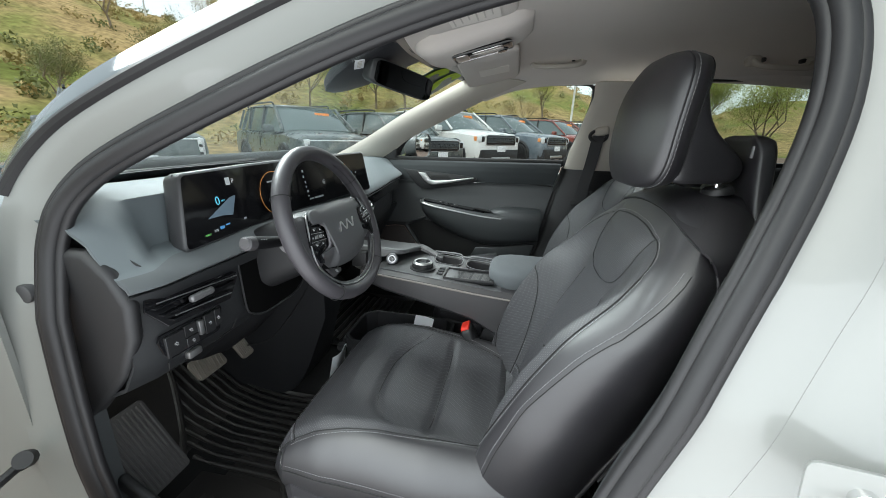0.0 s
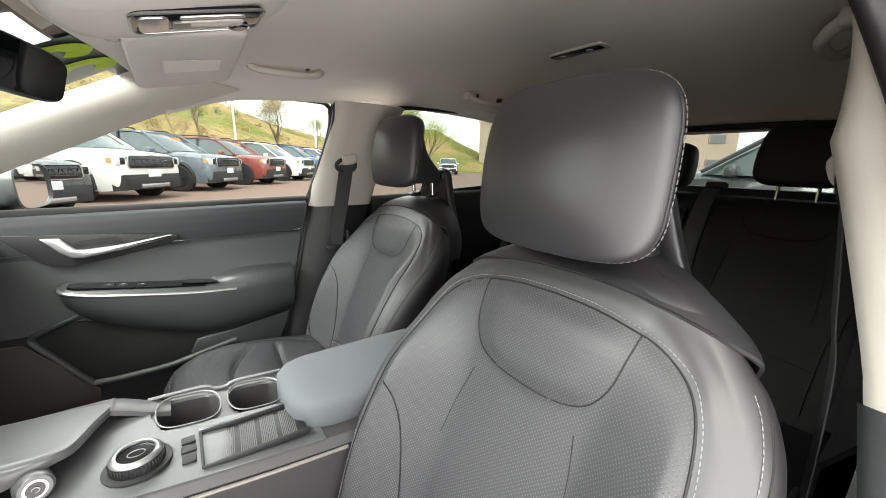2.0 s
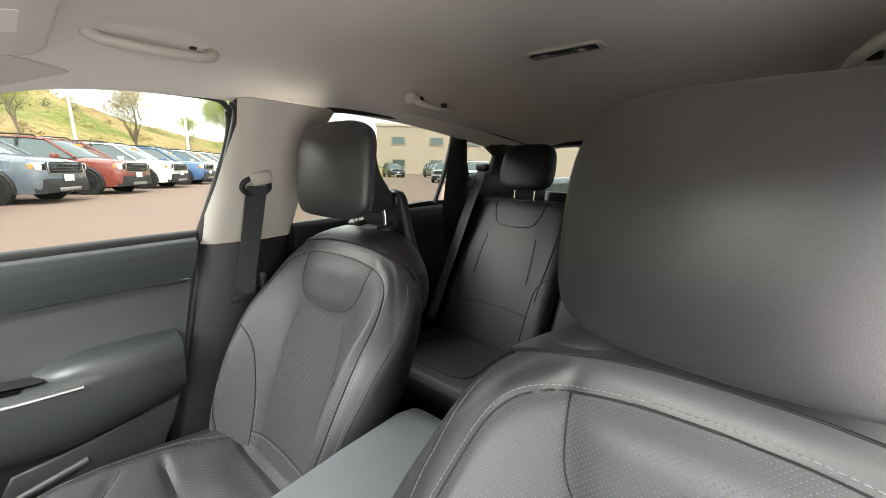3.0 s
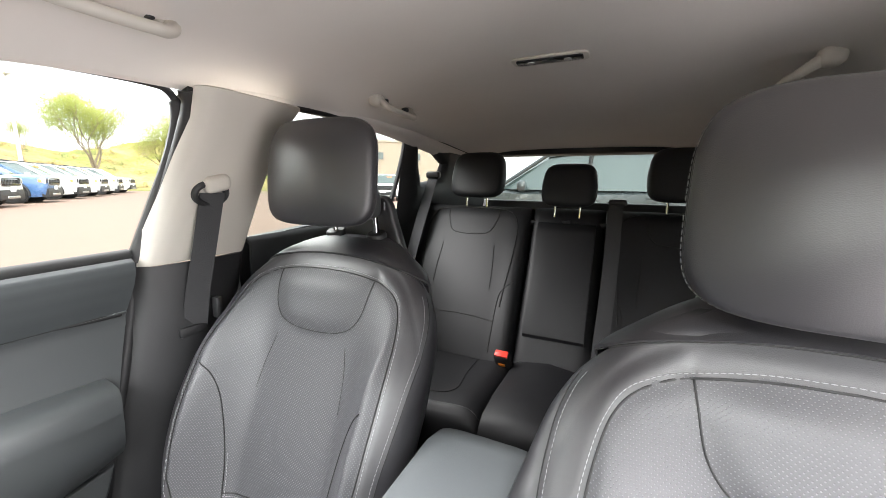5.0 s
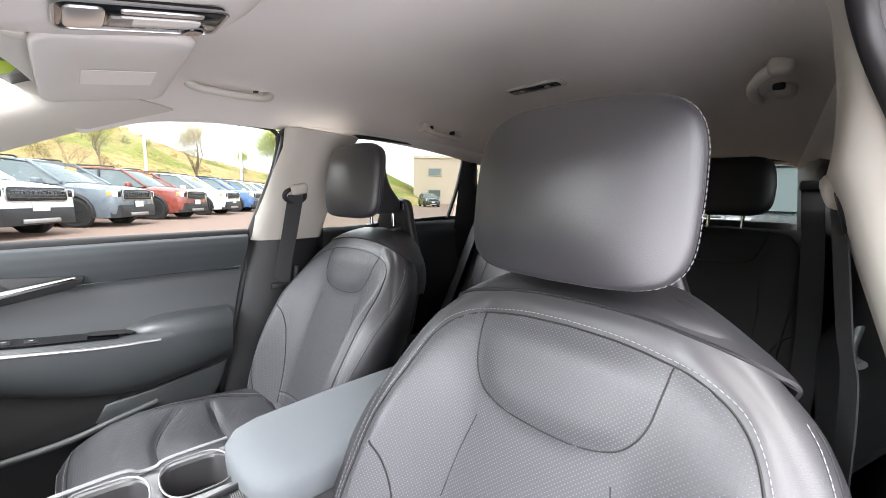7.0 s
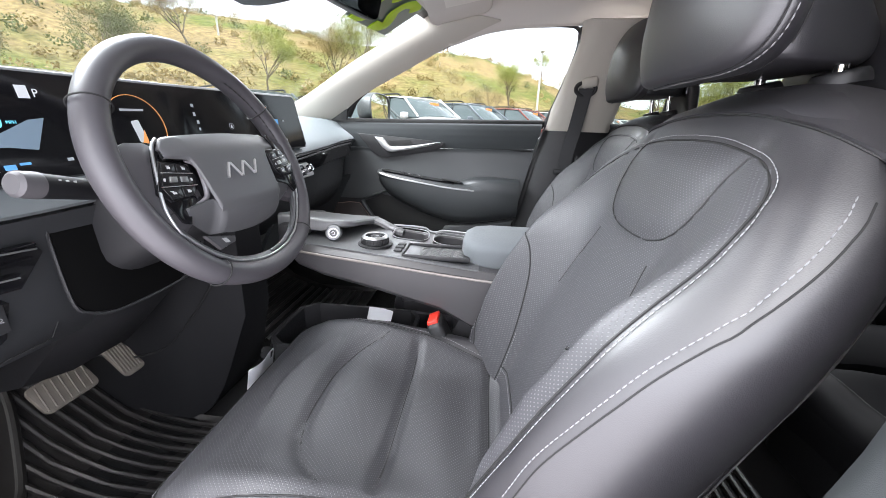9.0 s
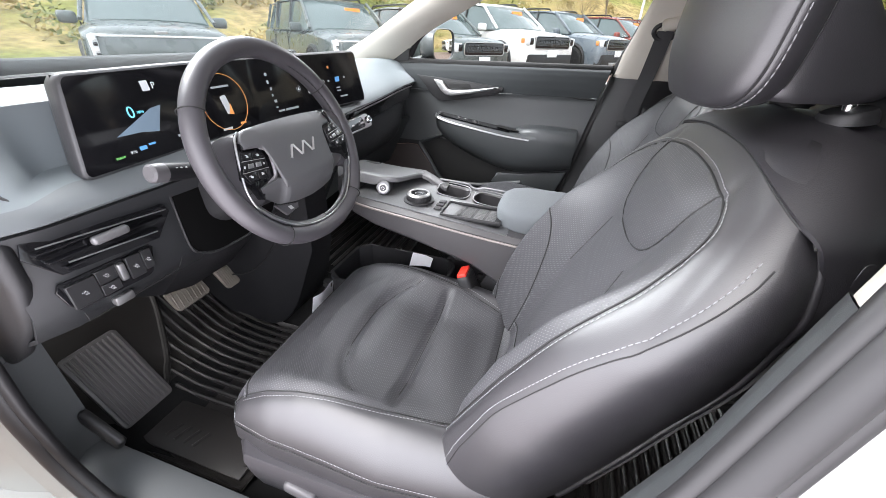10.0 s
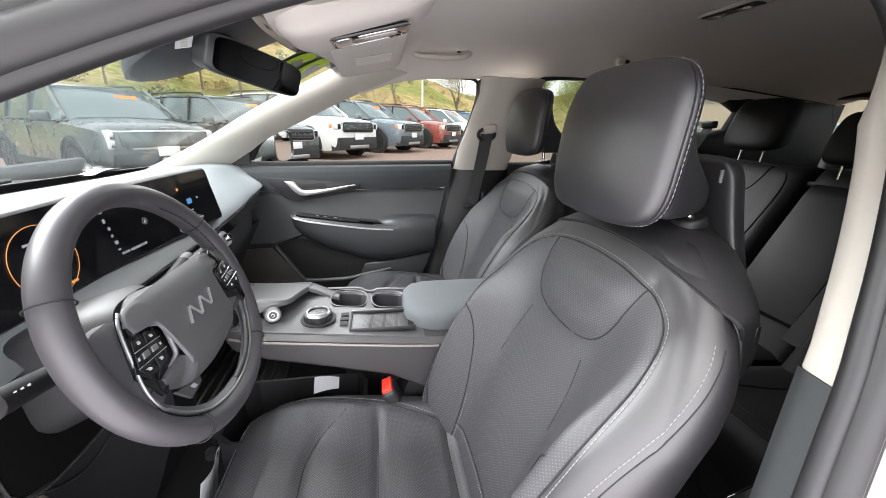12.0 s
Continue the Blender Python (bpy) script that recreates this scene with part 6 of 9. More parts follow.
def console():
    th = thing("centre_console", (0.0, 0.0, 0.30), "charcoal floating centre console with gear dial and cup holders", "centre console")

    def sect(x, y0, y1, zb, zt, r=0.012):
        return [(x, y0, zb + r), (x, y0 - 0.002, (zb + zt) / 2), (x, y0, zt - r), (x, y0 + r, zt), (x, y1 - r, zt), (x, y1, zt - r), (x, y1 + 0.002, (zb + zt) / 2), (x, y1, zb + r), (x, y1 - r, zb), (x, y0 + r, zb)]
    table = ((-0.34, -0.085, 0.690, 0.725), (-0.32, -0.105, 0.682, 0.734), (-0.25, -0.125, 0.668, 0.736), (-0.12, -0.135, 0.645, 0.728), (0.02, -0.140, 0.612, 0.716), (0.12, -0.142, 0.56, 0.708), (0.26, -0.142, 0.50, 0.70))
    TX = [r[0] for r in table]

    def deck_top(x):
        return lerp(x, TX, [r[3] for r in table])

    def well(x):
        """Half length over which the cup wells are cut, as a share: 0 outside them; and their near edge."""
        for x0, x1 in ((-0.128, -0.034), (-0.022, 0.070)):
            if x0 <= x <= x1:
                k = 2 * (x - x0) / (x1 - x0) - 1
                return 1.0, 0.050 - 0.046 * (1 - abs(k) ** 4) ** 0.5, 0.052 + 0.043 * (1 - abs(k) ** 4) ** 0.5
        return 0.0, 0.050, 0.052

    def deck_ring(x):
        y0, zb, zt = (lerp(x, TX, [r[i] for r in table]) for i in (1, 2, 3))
        cut, n0, n1 = well(x)
        r, dp = 0.012, 0.058 * cut
        return [(x, y0, zb + r), (x, y0 - 0.002, (zb + zt) / 2), (x, y0, zt - r), (x, y0 + r, zt), (x, n0 - 0.004, zt), (x, n0, zt - 0.004 * cut), (x, n0 + 0.002 * cut, zt - dp), (x, n1 - 0.002 * cut, zt - dp), (x, n1, zt - 0.004 * cut), (x, n1 + 0.004, zt), (x, 0.112 - r * 0.6, zt), (x, 0.112, zt - r), (x, 0.114, (zb + zt) / 2), (x, 0.112, zb + r), (x, 0.112 - r, zb), (x, y0 + r, zb)]
    X = sorted(set(TX + [round(v, 4) for x0, x1 in ((-0.128, -0.034), (-0.022, 0.070)) for v in [x0 - 0.001] + [(x0 + x1) / 2 - (x1 - x0) / 2 * math.cos(q) for q in np.linspace(0, math.pi, 17)] + [x1 + 0.001]]))
    deck = part("deck", loft([deck_ring(x) for x in X]), CONSOLE_SIDE, th, "charcoal console deck", angle=35)
    for x0, x1 in ((-0.128, -0.034), (-0.022, 0.070)):
        L = []
        for q in np.linspace(0, 2 * math.pi, 40, endpoint=False):
            x = (x0 + x1) / 2 - (x1 - x0) / 2 * math.cos(q)
            k = math.cos(q)
            y = 0.051 + 0.0455 * (1 - abs(k) ** 4) ** 0.5 * (1 if math.sin(q) >= 0 else -1)
            L.append((x, y, deck_top(x) + 0.0045 + 0.004 * (math.sin(q) > 0)))
        part("cup_rim", tube(L, 0.0016, 8, True, 0.8), DULL_SATIN, deck, "silver rim of a cup holder")
        xm = (x0 + x1) / 2
        part("cup_holder", loft([[(xm + 0.0415 * c * k, 0.051 + 0.0405 * q * k, deck_top(xm) - d) for c, q in squircle(28, 0.8)] for k, d in ((1.0, 0.050), (0.99, 0.0535), (0.7, 0.0545), (0.2, 0.0545))]), surf("deep_black_rubber", (0.006, 0.006, 0.006), 0.7), th, "dark rubber floor of a cup holder")
        part("cup_clip", rbox((x0 + 0.006, 0.022, deck_top(x0) - 0.018), (0.010, 0.006, 0.022), 0.002), SATIN, deck, "small silver cup clip")
    part("console_base", loft([sect(x, -0.125, 0.12, 0.298, zt) for x, zt in ((0.05, 0.57), (0.08, 0.64), (0.14, 0.69), (0.46, 0.70), (0.49, 0.66))]), PLASTIC, th, "black rear console base")
    L = smooth_line([(-0.325, -0.108, 0.722), (-0.25, -0.131, 0.722), (-0.12, -0.141, 0.714), (0.02, -0.146, 0.702), (0.13, -0.148, 0.694)], 6)
    part("edge_strip", tube(L, 0.0030, 8), surf("dull_bronze", (0.20, 0.18, 0.165), 0.45, 0.4), deck, "thin bronze-silver edge strip")
    top = surf("console_grey_metallic", (0.11, 0.112, 0.115), 0.38, 0.3, grain=0.2, scale=900, vary=0.06)
    bm = loft([[(x, y0, z), (x, (y0 + y1) / 2, z + 0.001), (x, y1, z)] for x, y0, y1, z in ((-0.325, -0.095, 0.100, 0.7365), (-0.25, -0.115, 0.100, 0.739), (-0.14, -0.1235, 0.100, 0.7325), (-0.134, -0.1238, 0.05, 0.732), (-0.118, -0.125, 0.0055, 0.7305), (0.02, -0.130, 0.002, 0.719), (0.10, -0.132, 0.002, 0.7115))], False)
    bmesh.ops.solidify(bm, geom=bm.faces[:], thickness=0.003)
    part("top_panel", bm, top, deck, "grey metallic top panel")
    # front bridge with the power button
    satin_grey = surf("satin_console_grey", (0.125, 0.127, 0.13), 0.36, 0.35, vary=0.05)
    wing = fine([(-0.060, -0.262, 0.776), (-0.056, -0.240, 0.781), (-0.046, -0.222, 0.782), (-0.03, -0.208, 0.779), (0.03, -0.193, 0.771), (0.075, -0.181, 0.763), (0.098, -0.178, 0.758), (0.106, -0.182, 0.752)], 4)
    br = part("front_bridge", loft([[(-0.38, y, zt + 0.010), (-0.30, y, zt + 0.005), (xr - 0.012, y, zt), (xr - 0.003, y, zt - 0.0025), (xr, y, zt - 0.007), (xr - 0.001, y, zt - 0.015), (xr - 0.012, y, zt - 0.019), (-0.38, y, zt - 0.014)] for y, xr, zt in wing]), satin_grey, th, "satin silver console bridge", angle=40)
    part("bridge_leg", loft([[(x, 0.064, z - 0.010), (x, 0.066, z - 0.002), (x, 0.072, z), (x, 0.101, z), (x, 0.107, z - 0.003), (x, 0.108, 0.716), (x, 0.100, 0.716), (x, 0.098, z - 0.012)] for x, z in fine([(-0.36, 0.760), (-0.20, 0.7605), (-0.180, 0.7575), (-0.165, 0.752), (-0.14, 0.7395), (-0.118, 0.731), (-0.108, 0.7285)], 3)]), CONSOLE_SIDE, br, "charcoal leg of the bridge", angle=40)
    part("bridge_wall", rbox((-0.345, 0.0, 0.748), (0.05, 0.17, 0.05), 0.006), PLASTIC, th, "black wall under the bridge")
    a = Vector((-0.243, -0.064, 0.755))
    d = Vector((0.35, -1, 0.25)).normalized()
    pb = part("power_button", tube([a - d * 0.06, a - d * 0.03, a + d * 0.008, a + d * 0.013], lambda t: 0.0185 if t < 0.9 else 0.0155, 28), satin_grey, br, "round satin grey power button housing")
    part("button_face", tube([a + d * 0.012, a + d * 0.0142], 0.0115, 22), SATIN, pb, "black button face")
    part("button_cap", tube([a + d * 0.0135, a + d * 0.0150], 0.0088, 22), GLOSS_BLACK, pb, "black button cap")
    part("button_icon", tube([a + d * 0.0156 + Vector((0.0035 * math.cos(q), 0, 0.0035 * math.sin(q))) for q in np.linspace(0, 6.28, 16, endpoint=False)], 0.0007, 5, True), WHITE_MARK, pb)
    # gear dial
    c = Vector((-0.144, -0.062, 0.733))
    gd = part("gear_dial", tube([c, c + Vector((0, 0, 0.004)), c + Vector((0, 0, 0.005)), c + Vector((0, 0, 0.018))], lambda t: 0.040 if t < 0.4 else 0.031, 36), PLASTIC, th, "black gear selector dial")
    part("dial_ring", tube([c + Vector((0.0262 * math.cos(q), 0.0262 * math.sin(q), 0.0195)) for q in np.linspace(0, 2 * math.pi, 48, endpoint=False)], 0.0052, 8, True, 0.6), SATIN, gd, "knurled silver ring")
    part("dial_face", tube([c + Vector((0, 0, 0.017)), c + Vector((0, 0, 0.0195))], 0.022, 30), GLOSS_BLACK, gd, "dark dial face")
    part("dial_mark", tube([c + Vector((0.010 * math.cos(q), 0.007 * math.sin(q), 0.0197)) for q in np.linspace(0, 2 * math.pi, 24, endpoint=False)], 0.0007, 5, True), DULL_SATIN, gd, "thin ring mark")
    for k in range(48):
        q = 2 * math.pi * k / 48
        part("dial_rib", rbox((0, 0, 0), (0.0022, 0.0022, 0.0115), 0.0006, 1), PLASTIC, gd).data.transform(Matrix.Translation(c + Vector((0.0312 * math.cos(q), 0.0312 * math.sin(q), 0.0105))) @ rot("Z", math.degrees(q)))
    for x, y, w, h in ((-0.085, -0.040, 0.018, 0.016), (-0.085, -0.062, 0.020, 0.014), (-0.085, -0.085, 0.018, 0.016)):
        part("console_button", rbox((x, y, 0.7305), (w, h, 0.004), 0.0015), PLASTIC, deck)
    # charging tray with a ribbed mat
    tr = part("charge_tray", joined([rbox((0.005, -0.070, 0.7225), (0.145, 0.082, 0.003), 0.001), rbox((0.005, -0.1125, 0.7265), (0.15, 0.004, 0.010), 0.0015), rbox((0.005, -0.0275, 0.7265), (0.15, 0.004, 0.010), 0.0015), rbox((-0.069, -0.070, 0.7275), (0.004, 0.085, 0.010), 0.0015)]), PLASTIC, th, "black phone charging tray")
    for band in range(4):
        for k in range(9):
            x = -0.050 + 0.030 * band + 0.0026 * k
            part("tray_rib", tube([(x, -0.105, 0.7245), (x + 0.006, -0.035, 0.7245)], 0.0008, 5), surf("tray_rib_grey", (0.10, 0.10, 0.10), 0.5), tr)
    L = smooth_line([(-0.14, 0.103, 0.738), (-0.06, 0.105, 0.735), (-0.040, 0.104, 0.726), (-0.020, 0.104, 0.724), (0.0, 0.105, 0.729), (0.08, 0.106, 0.724)], 6)
    part("rim_strip", tube(L, 0.0032, 8), DULL_SATIN, deck, "silver strip along the passenger's edge")
    part("tray_strip", tube([(-0.070, -0.022, 0.7305), (0.0, -0.021, 0.7245), (0.075, -0.020, 0.7185)], 0.0022, 8), SATIN, deck, "thin silver strip beside the tray")
    # padded armrest
    arm = [(0.058, 0.030, 0.016), (0.064, 0.060, 0.028), (0.085, 0.082, 0.036), (0.12, 0.090, 0.040), (0.30, 0.094, 0.042), (0.42, 0.094, 0.040), (0.455, 0.088, 0.034), (0.468, 0.07, 0.02)]
    rings = [[(x, -0.005 + hw * 1.08 * math.copysign(abs(math.cos(q)) ** 0.45, math.cos(q)), 0.726 + hh * math.copysign(abs(math.sin(q)) ** 0.6, math.sin(q)) - 0.012 * (x - 0.06)) for q in np.linspace(0, 2 * math.pi, 36, endpoint=False)] for x, hw, hh in arm]
    part("armrest", loft(rings), surf("slate_armrest_cloth", (0.105, 0.115, 0.122), 0.8, grain=0.4, scale=1800, vary=0.06), th, "slate grey padded armrest lid", angle=60)
    return th


console()


def low_bin():
    th = thing("floor_bin", (-0.18, -0.12, 0.30), "open black storage bin on the floor between the seats", "storage bin")
    inner = [(-0.34, -0.20), (-0.31, -0.225), (-0.06, -0.225), (-0.04, -0.20), (-0.04, -0.06), (-0.06, -0.03), (-0.31, -0.03), (-0.34, -0.06)]
    rings = [[(x, y, z) for x, y in inner] for z in (0.30, 0.52)] + [[(-0.19 + (x + 0.19) * 1.02, -0.128 + (y + 0.128) * 1.02, 0.552) for x, y in inner], [(-0.19 + (x + 0.19) * 0.96, -0.128 + (y + 0.128) * 0.96, 0.552) for x, y in inner], [(-0.19 + (x + 0.19) * 0.95, -0.128 + (y + 0.128) * 0.95, 0.40) for x, y in inner]]
    part("bin_wall", loft(rings), PLASTIC, th, "black bin shell")
    part("bin_lining", rbox((-0.19, -0.128, 0.405), (0.26, 0.16, 0.01), 0.002), CARPET, th)
    for x, y in ((-0.36, -0.20), (-0.36, -0.16)):
        part("bin_socket", tube([(x, y, 0.50), (x + 0.004, y, 0.515)], 0.012, 14), PLASTIC, th, "round power socket")
    bm = sheet(lambda u, v: (-0.170 + 0.060 * u, -0.070 + 0.030 * v + 0.010 * u, 0.530 + 0.024 * v + 0.004 * math.sin(2.5 * u + 2 * v)), 10, 8, 0.001)
    tagged(part("paper", bm, WHITE_PAPER), "crumpled white paper lying in the bin", "paper")
    bm = sheet(lambda u, v: (-0.340 - 0.03 * v + 0.006 * math.sin(5 * u), -0.29 + 0.10 * u, 0.528 - 0.012 * u - 0.15 * v), 8, 8, 0.0008)
    tagged(part("paper", bm, WHITE_PAPER), "white paper sheet leaning against the seat front", "paper")


low_bin()


def buckle(c, lean, label, orange=True):
    th = thing("belt_buckle", c, label, "seat belt buckle", "seat belt buckles")
    m = Matrix.Translation(c) @ lean
    b = rbox((0, 0, 0), (0.034, 0.056, 0.095), 0.010, 3)
    b.transform(m)
    body = part("buckle_body", b, PLASTIC, th)
    b = rbox((0, 0, 0.048), (0.024, 0.046, 0.010), 0.003)
    b.transform(m)
    part("buckle_button", b, RED_PLASTIC, body, "red release button")
    if orange:
        b = rbox((-0.0178, 0.0, 0.004), (0.002, 0.022, 0.016), 0)
        b.transform(m)
        part("buckle_label", b, ORANGE_LABEL, body, "orange label")
    b = rbox((0, 0, -0.09), (0.012, 0.03, 0.12), 0.004)
    b.transform(m)
    part("buckle_stem", b, BELT, th, "black buckle stem")


buckle((0.03, -0.155, 0.56), rot("Y", -25), "black seat belt buckle with a red button beside the driver's seat")
buckle((1.12, 0.15, 0.555), rot("Y", -35), "black rear seat belt buckle with a red button")

# ---- passenger door ----


def door_panel():
    th = thing("door_1", (-0.1, 0.70, 0.35), "closed charcoal front passenger door with silver pull handle", "car door", kind="structure")

    def xr(z):
        return lerp(z, (0.35, 0.62, 0.92, 1.02), (0.14, 0.222, 0.285, 0.312))

    def prof(name, rows, mat, label, x0=-0.62, n=28, parent=th):
        def fn(u, v):
            k = v * (len(rows) - 1)
            i = min(int(k), len(rows) - 2)
            f = k - i
            y = rows[i][0] + (rows[i + 1][0] - rows[i][0]) * f
            z = rows[i][1] + (rows[i + 1][1] - rows[i][1]) * f
            x = x0 + (xr(z) - x0) * u
            z += lerp(x, (-0.6, 0.3), (-0.006, 0.012)) * (z > 0.9)
            y += 0.02 * max(0, (-0.45 - x) / 0.2) ** 2
            return (x, y, z)
        return part(name, sheet(fn, n, (len(rows) - 1) * 4, 0.006), mat, parent, label, angle=50)
    prof("sill_pad", [(0.692, 0.985), (0.688, 0.998), (0.678, 1.002), (0.669, 0.998), (0.662, 0.985), (0.661, 0.965), (0.665, 0.94), (0.672, 0.915)], PAD_MATT, "charcoal upper door pad")
    prof("middle_panel", [(0.672, 0.913), (0.676, 0.90), (0.676, 0.85), (0.672, 0.78), (0.664, 0.70)], PLASTIC_SOFT, "charcoal soft middle panel")
    prof("lower_panel", [(0.664, 0.70), (0.668, 0.62), (0.672, 0.50), (0.68, 0.36)], PLASTIC, "black lower door panel")
    # crease below the pad
    L = [(x, 0.671, 0.914 + lerp(x, (-0.6, 0.3), (0.024, 0.004))) for x in np.linspace(-0.40, 0.275, 20)]
    part("panel_crease", tube(L, 0.0055, 8, flat=0.8), SEAM, th, "dark joint between the door panels")
    # armrest: a deep rounded body with a black top plate, rising to a pad at its rear
    body = fine([(-0.338, 0.812, 0.800, 0.006), (-0.333, 0.820, 0.778, 0.034), (-0.318, 0.822, 0.752, 0.056), (-0.28, 0.817, 0.716, 0.065), (-0.18, 0.803, 0.668, 0.067), (-0.05, 0.786, 0.628, 0.066), (0.03, 0.780, 0.620, 0.064), (0.10, 0.788, 0.626, 0.062), (0.17, 0.793, 0.640, 0.058), (0.238, 0.794, 0.655, 0.046)], 3)
    rings = []
    for x, z1, z0, d in body:
        y = 0.668
        rings.append([(x, y, z1 + 0.005), (x, y - d * 0.55, z1 + 0.003), (x, y - d * 0.88, z1 - 0.001), (x, y - d * 0.98, z1 - 0.009), (x, y - d, z1 - 0.026), (x, y - d * 0.95, z0 + (z1 - z0) * 0.5), (x, y - d * 0.80, z0 + (z1 - z0) * 0.22), (x, y - d * 0.52, z0 + 0.008), (x, y - d * 0.25, z0), (x, y, z0 - 0.003)])
    arm = part("armrest", loft(rings), PLASTIC_SOFT, th, "charcoal door armrest", angle=60)
    L = smooth_line([(-0.336, 0.650, 0.820), (-0.330, 0.622, 0.817), (-0.311, 0.6045, 0.812), (-0.26, 0.599, 0.801), (-0.18, 0.598, 0.789), (-0.05, 0.599, 0.771), (0.062, 0.602, 0.762)], 6)
    part("armrest_strip", tube(L, lambda t: 0.0042 * (1 - 0.35 * t), 8, flat=1.2), SATIN, arm, "satin silver strip")
    part("switch_plate", loft([[(x, y0, z - 0.004), (x, y0, z), (x, y1, z + 0.001), (x, y1, z - 0.004)] for x, y0, y1, z in ((-0.315, 0.618, 0.650, 0.8275), (-0.30, 0.609, 0.661, 0.8255), (-0.15, 0.608, 0.664, 0.8035), (-0.02, 0.611, 0.664, 0.7875))]), GLOSS_BLACK, arm, "gloss black switch plate")
    for x in (-0.235, -0.205, -0.165):
        sw = part("door_switch", rbox((x, 0.634, 0.8165 - (x + 0.235) * 0.142), (0.022, 0.018, 0.006), 0.002, 2, rot("Y", 8)), PLASTIC, arm)
        part("switch_mark", rbox((x, 0.631, 0.8200 - (x + 0.235) * 0.142), (0.007, 0.004, 0.0006), 0, 1, rot("Y", 8)), WHITE_MARK, sw)
    part("pull_cup", loft([[(-0.02 + 0.045 * c * k - 0.01, 0.638 + 0.020 * q * k, 0.7935 - d - 0.14 * 0.045 * c * k) for c, q in squircle(24, 0.6)] for k, d in ((1.0, 0.0), (0.92, 0.001), (0.85, 0.002), (0.3, 0.002))]), SEAL_SHADE_MATT, arm, "dark pull cup")
    pad = fine([(0.000, 0.786, 0.775, 0.02), (0.03, 0.797, 0.768, 0.046), (0.075, 0.806, 0.764, 0.057), (0.15, 0.806, 0.757, 0.058), (0.236, 0.802, 0.752, 0.048)], 3)
    part("armrest_pad", loft([[(x, 0.668, z1 + 0.006), (x, 0.668 - d * 0.6, z1 + 0.003), (x, 0.668 - d * 0.97, z1 - 0.004), (x, 0.668 - d * 1.07, z1 - 0.016), (x, 0.668 - d * 1.06, z0), (x, 0.668, z0)] for x, z1, z0, d in pad]), PLASTIC_SOFT, arm, "padded rear part of the armrest", angle=60)
    # handle in its recess
    side = axes((0, 0.662, 0), (1, 0, 0), (0, -1, 0))
    part("handle_recess", plate([(-0.425, 0.966), (-0.385, 0.918), (-0.357, 0.888), (-0.330, 0.875), (-0.302, 0.872), (-0.20, 0.890), (-0.092, 0.912), (-0.072, 0.926), (-0.070, 0.940), (-0.20, 0.952)], 0.009, 0.003, side), PLASTIC, th, "dark handle recess")
    # black plate paints the shade in the hollow behind the handle
    part("handle_hollow", plate([(-0.292, 0.940), (-0.286, 0.924), (-0.19, 0.928), (-0.205, 0.946)], 0.0105, 0.001, side), SEAL_SHADE_MATT, th, "black plate for the shade behind the handle")
    part("door_handle", plate([(-0.348, 0.954), (-0.314, 0.952), (-0.300, 0.936), (-0.287, 0.921), (-0.270, 0.9185), (-0.20, 0.924), (-0.12, 0.937), (-0.084, 0.9425), (-0.081, 0.937), (-0.12, 0.927), (-0.20, 0.909), (-0.275, 0.897), (-0.298, 0.900), (-0.318, 0.916)], 0.016, 0.005, axes((0, 0.648, 0), (1, 0, 0), (0, -1, 0)), 3), SILVER, th, "satin silver pull handle")
    # lower pocket, its shade drawn as a flat black plate, with a raised rim, the ridge behind it and the speaker panel
    # before it
    part("door_pocket", plate([(-0.398, 0.690), (-0.325, 0.722), (-0.20, 0.70), (-0.05, 0.66), (0.02, 0.62), (-0.052, 0.60), (-0.075, 0.556), (-0.139, 0.543), (-0.285, 0.541), (-0.308, 0.552), (-0.39, 0.668)], 0.006, 0.002, axes((0, 0.662, 0), (1, 0, 0), (0, -1, 0))), SEAL_SHADE_MATT, th, "black plate for the shade inside the door pocket")
    L = smooth_line([(-0.30, 0.655, 0.738), (-0.345, 0.653, 0.722), (-0.398, 0.652, 0.700), (-0.404, 0.652, 0.682), (-0.36, 0.652, 0.615), (-0.315, 0.652, 0.546), (-0.288, 0.652, 0.534), (-0.14, 0.652, 0.536), (-0.04, 0.652, 0.556), (0.05, 0.652, 0.575)], 6)
    part("pocket_rim", tube(L, 0.0085, 10, flat=0.7), PLASTIC_SOFT, th, "raised rim of the door pocket")
    part("pocket_edge", plate([(-0.056, 0.602), (0.05, 0.612), (0.226, 0.640), (0.212, 0.592), (0.17, 0.50), (0.02, 0.50), (-0.06, 0.548), (-0.078, 0.560)], 0.016, 0.006, axes((0, 0.668, 0), (1, 0, 0), (0, -1, 0)), 3), PLASTIC_SOFT, th, "raised panel behind the door pocket")
    part("speaker_panel", plate([(-0.60, 0.66), (-0.47, 0.681), (-0.424, 0.680), (-0.296, 0.508), (-0.30, 0.47), (-0.60, 0.47)], 0.012, 0.003, axes((0, 0.668, 0), (1, 0, 0), (0, -1, 0))), surf("brown_speaker_mesh", (0.042, 0.033, 0.030), 0.5, 0.2, grain=0.6, scale=700, vary=0.06), th, "brown-black speaker panel")
    part("speaker_edge", tube([(-0.60, 0.655, 0.661), (-0.47, 0.655, 0.682), (-0.424, 0.655, 0.681), (-0.297, 0.655, 0.510)], 0.0018, 6), surf("copper_strip", (0.30, 0.21, 0.17), 0.4, 0.6), th, "thin copper edge strip")
    # black sail behind the mirror
    part("mirror_sail", plate([(-0.56, 1.004), (-0.555, 1.03), (-0.50, 1.09), (-0.415, 1.135), (-0.405, 1.12), (-0.47, 1.06), (-0.475, 1.004)], 0.02, 0.004, axes((0, 0.700, 0), (1, 0, 0), (0, -1, 0.0))), PLASTIC, th, "black mirror sail")
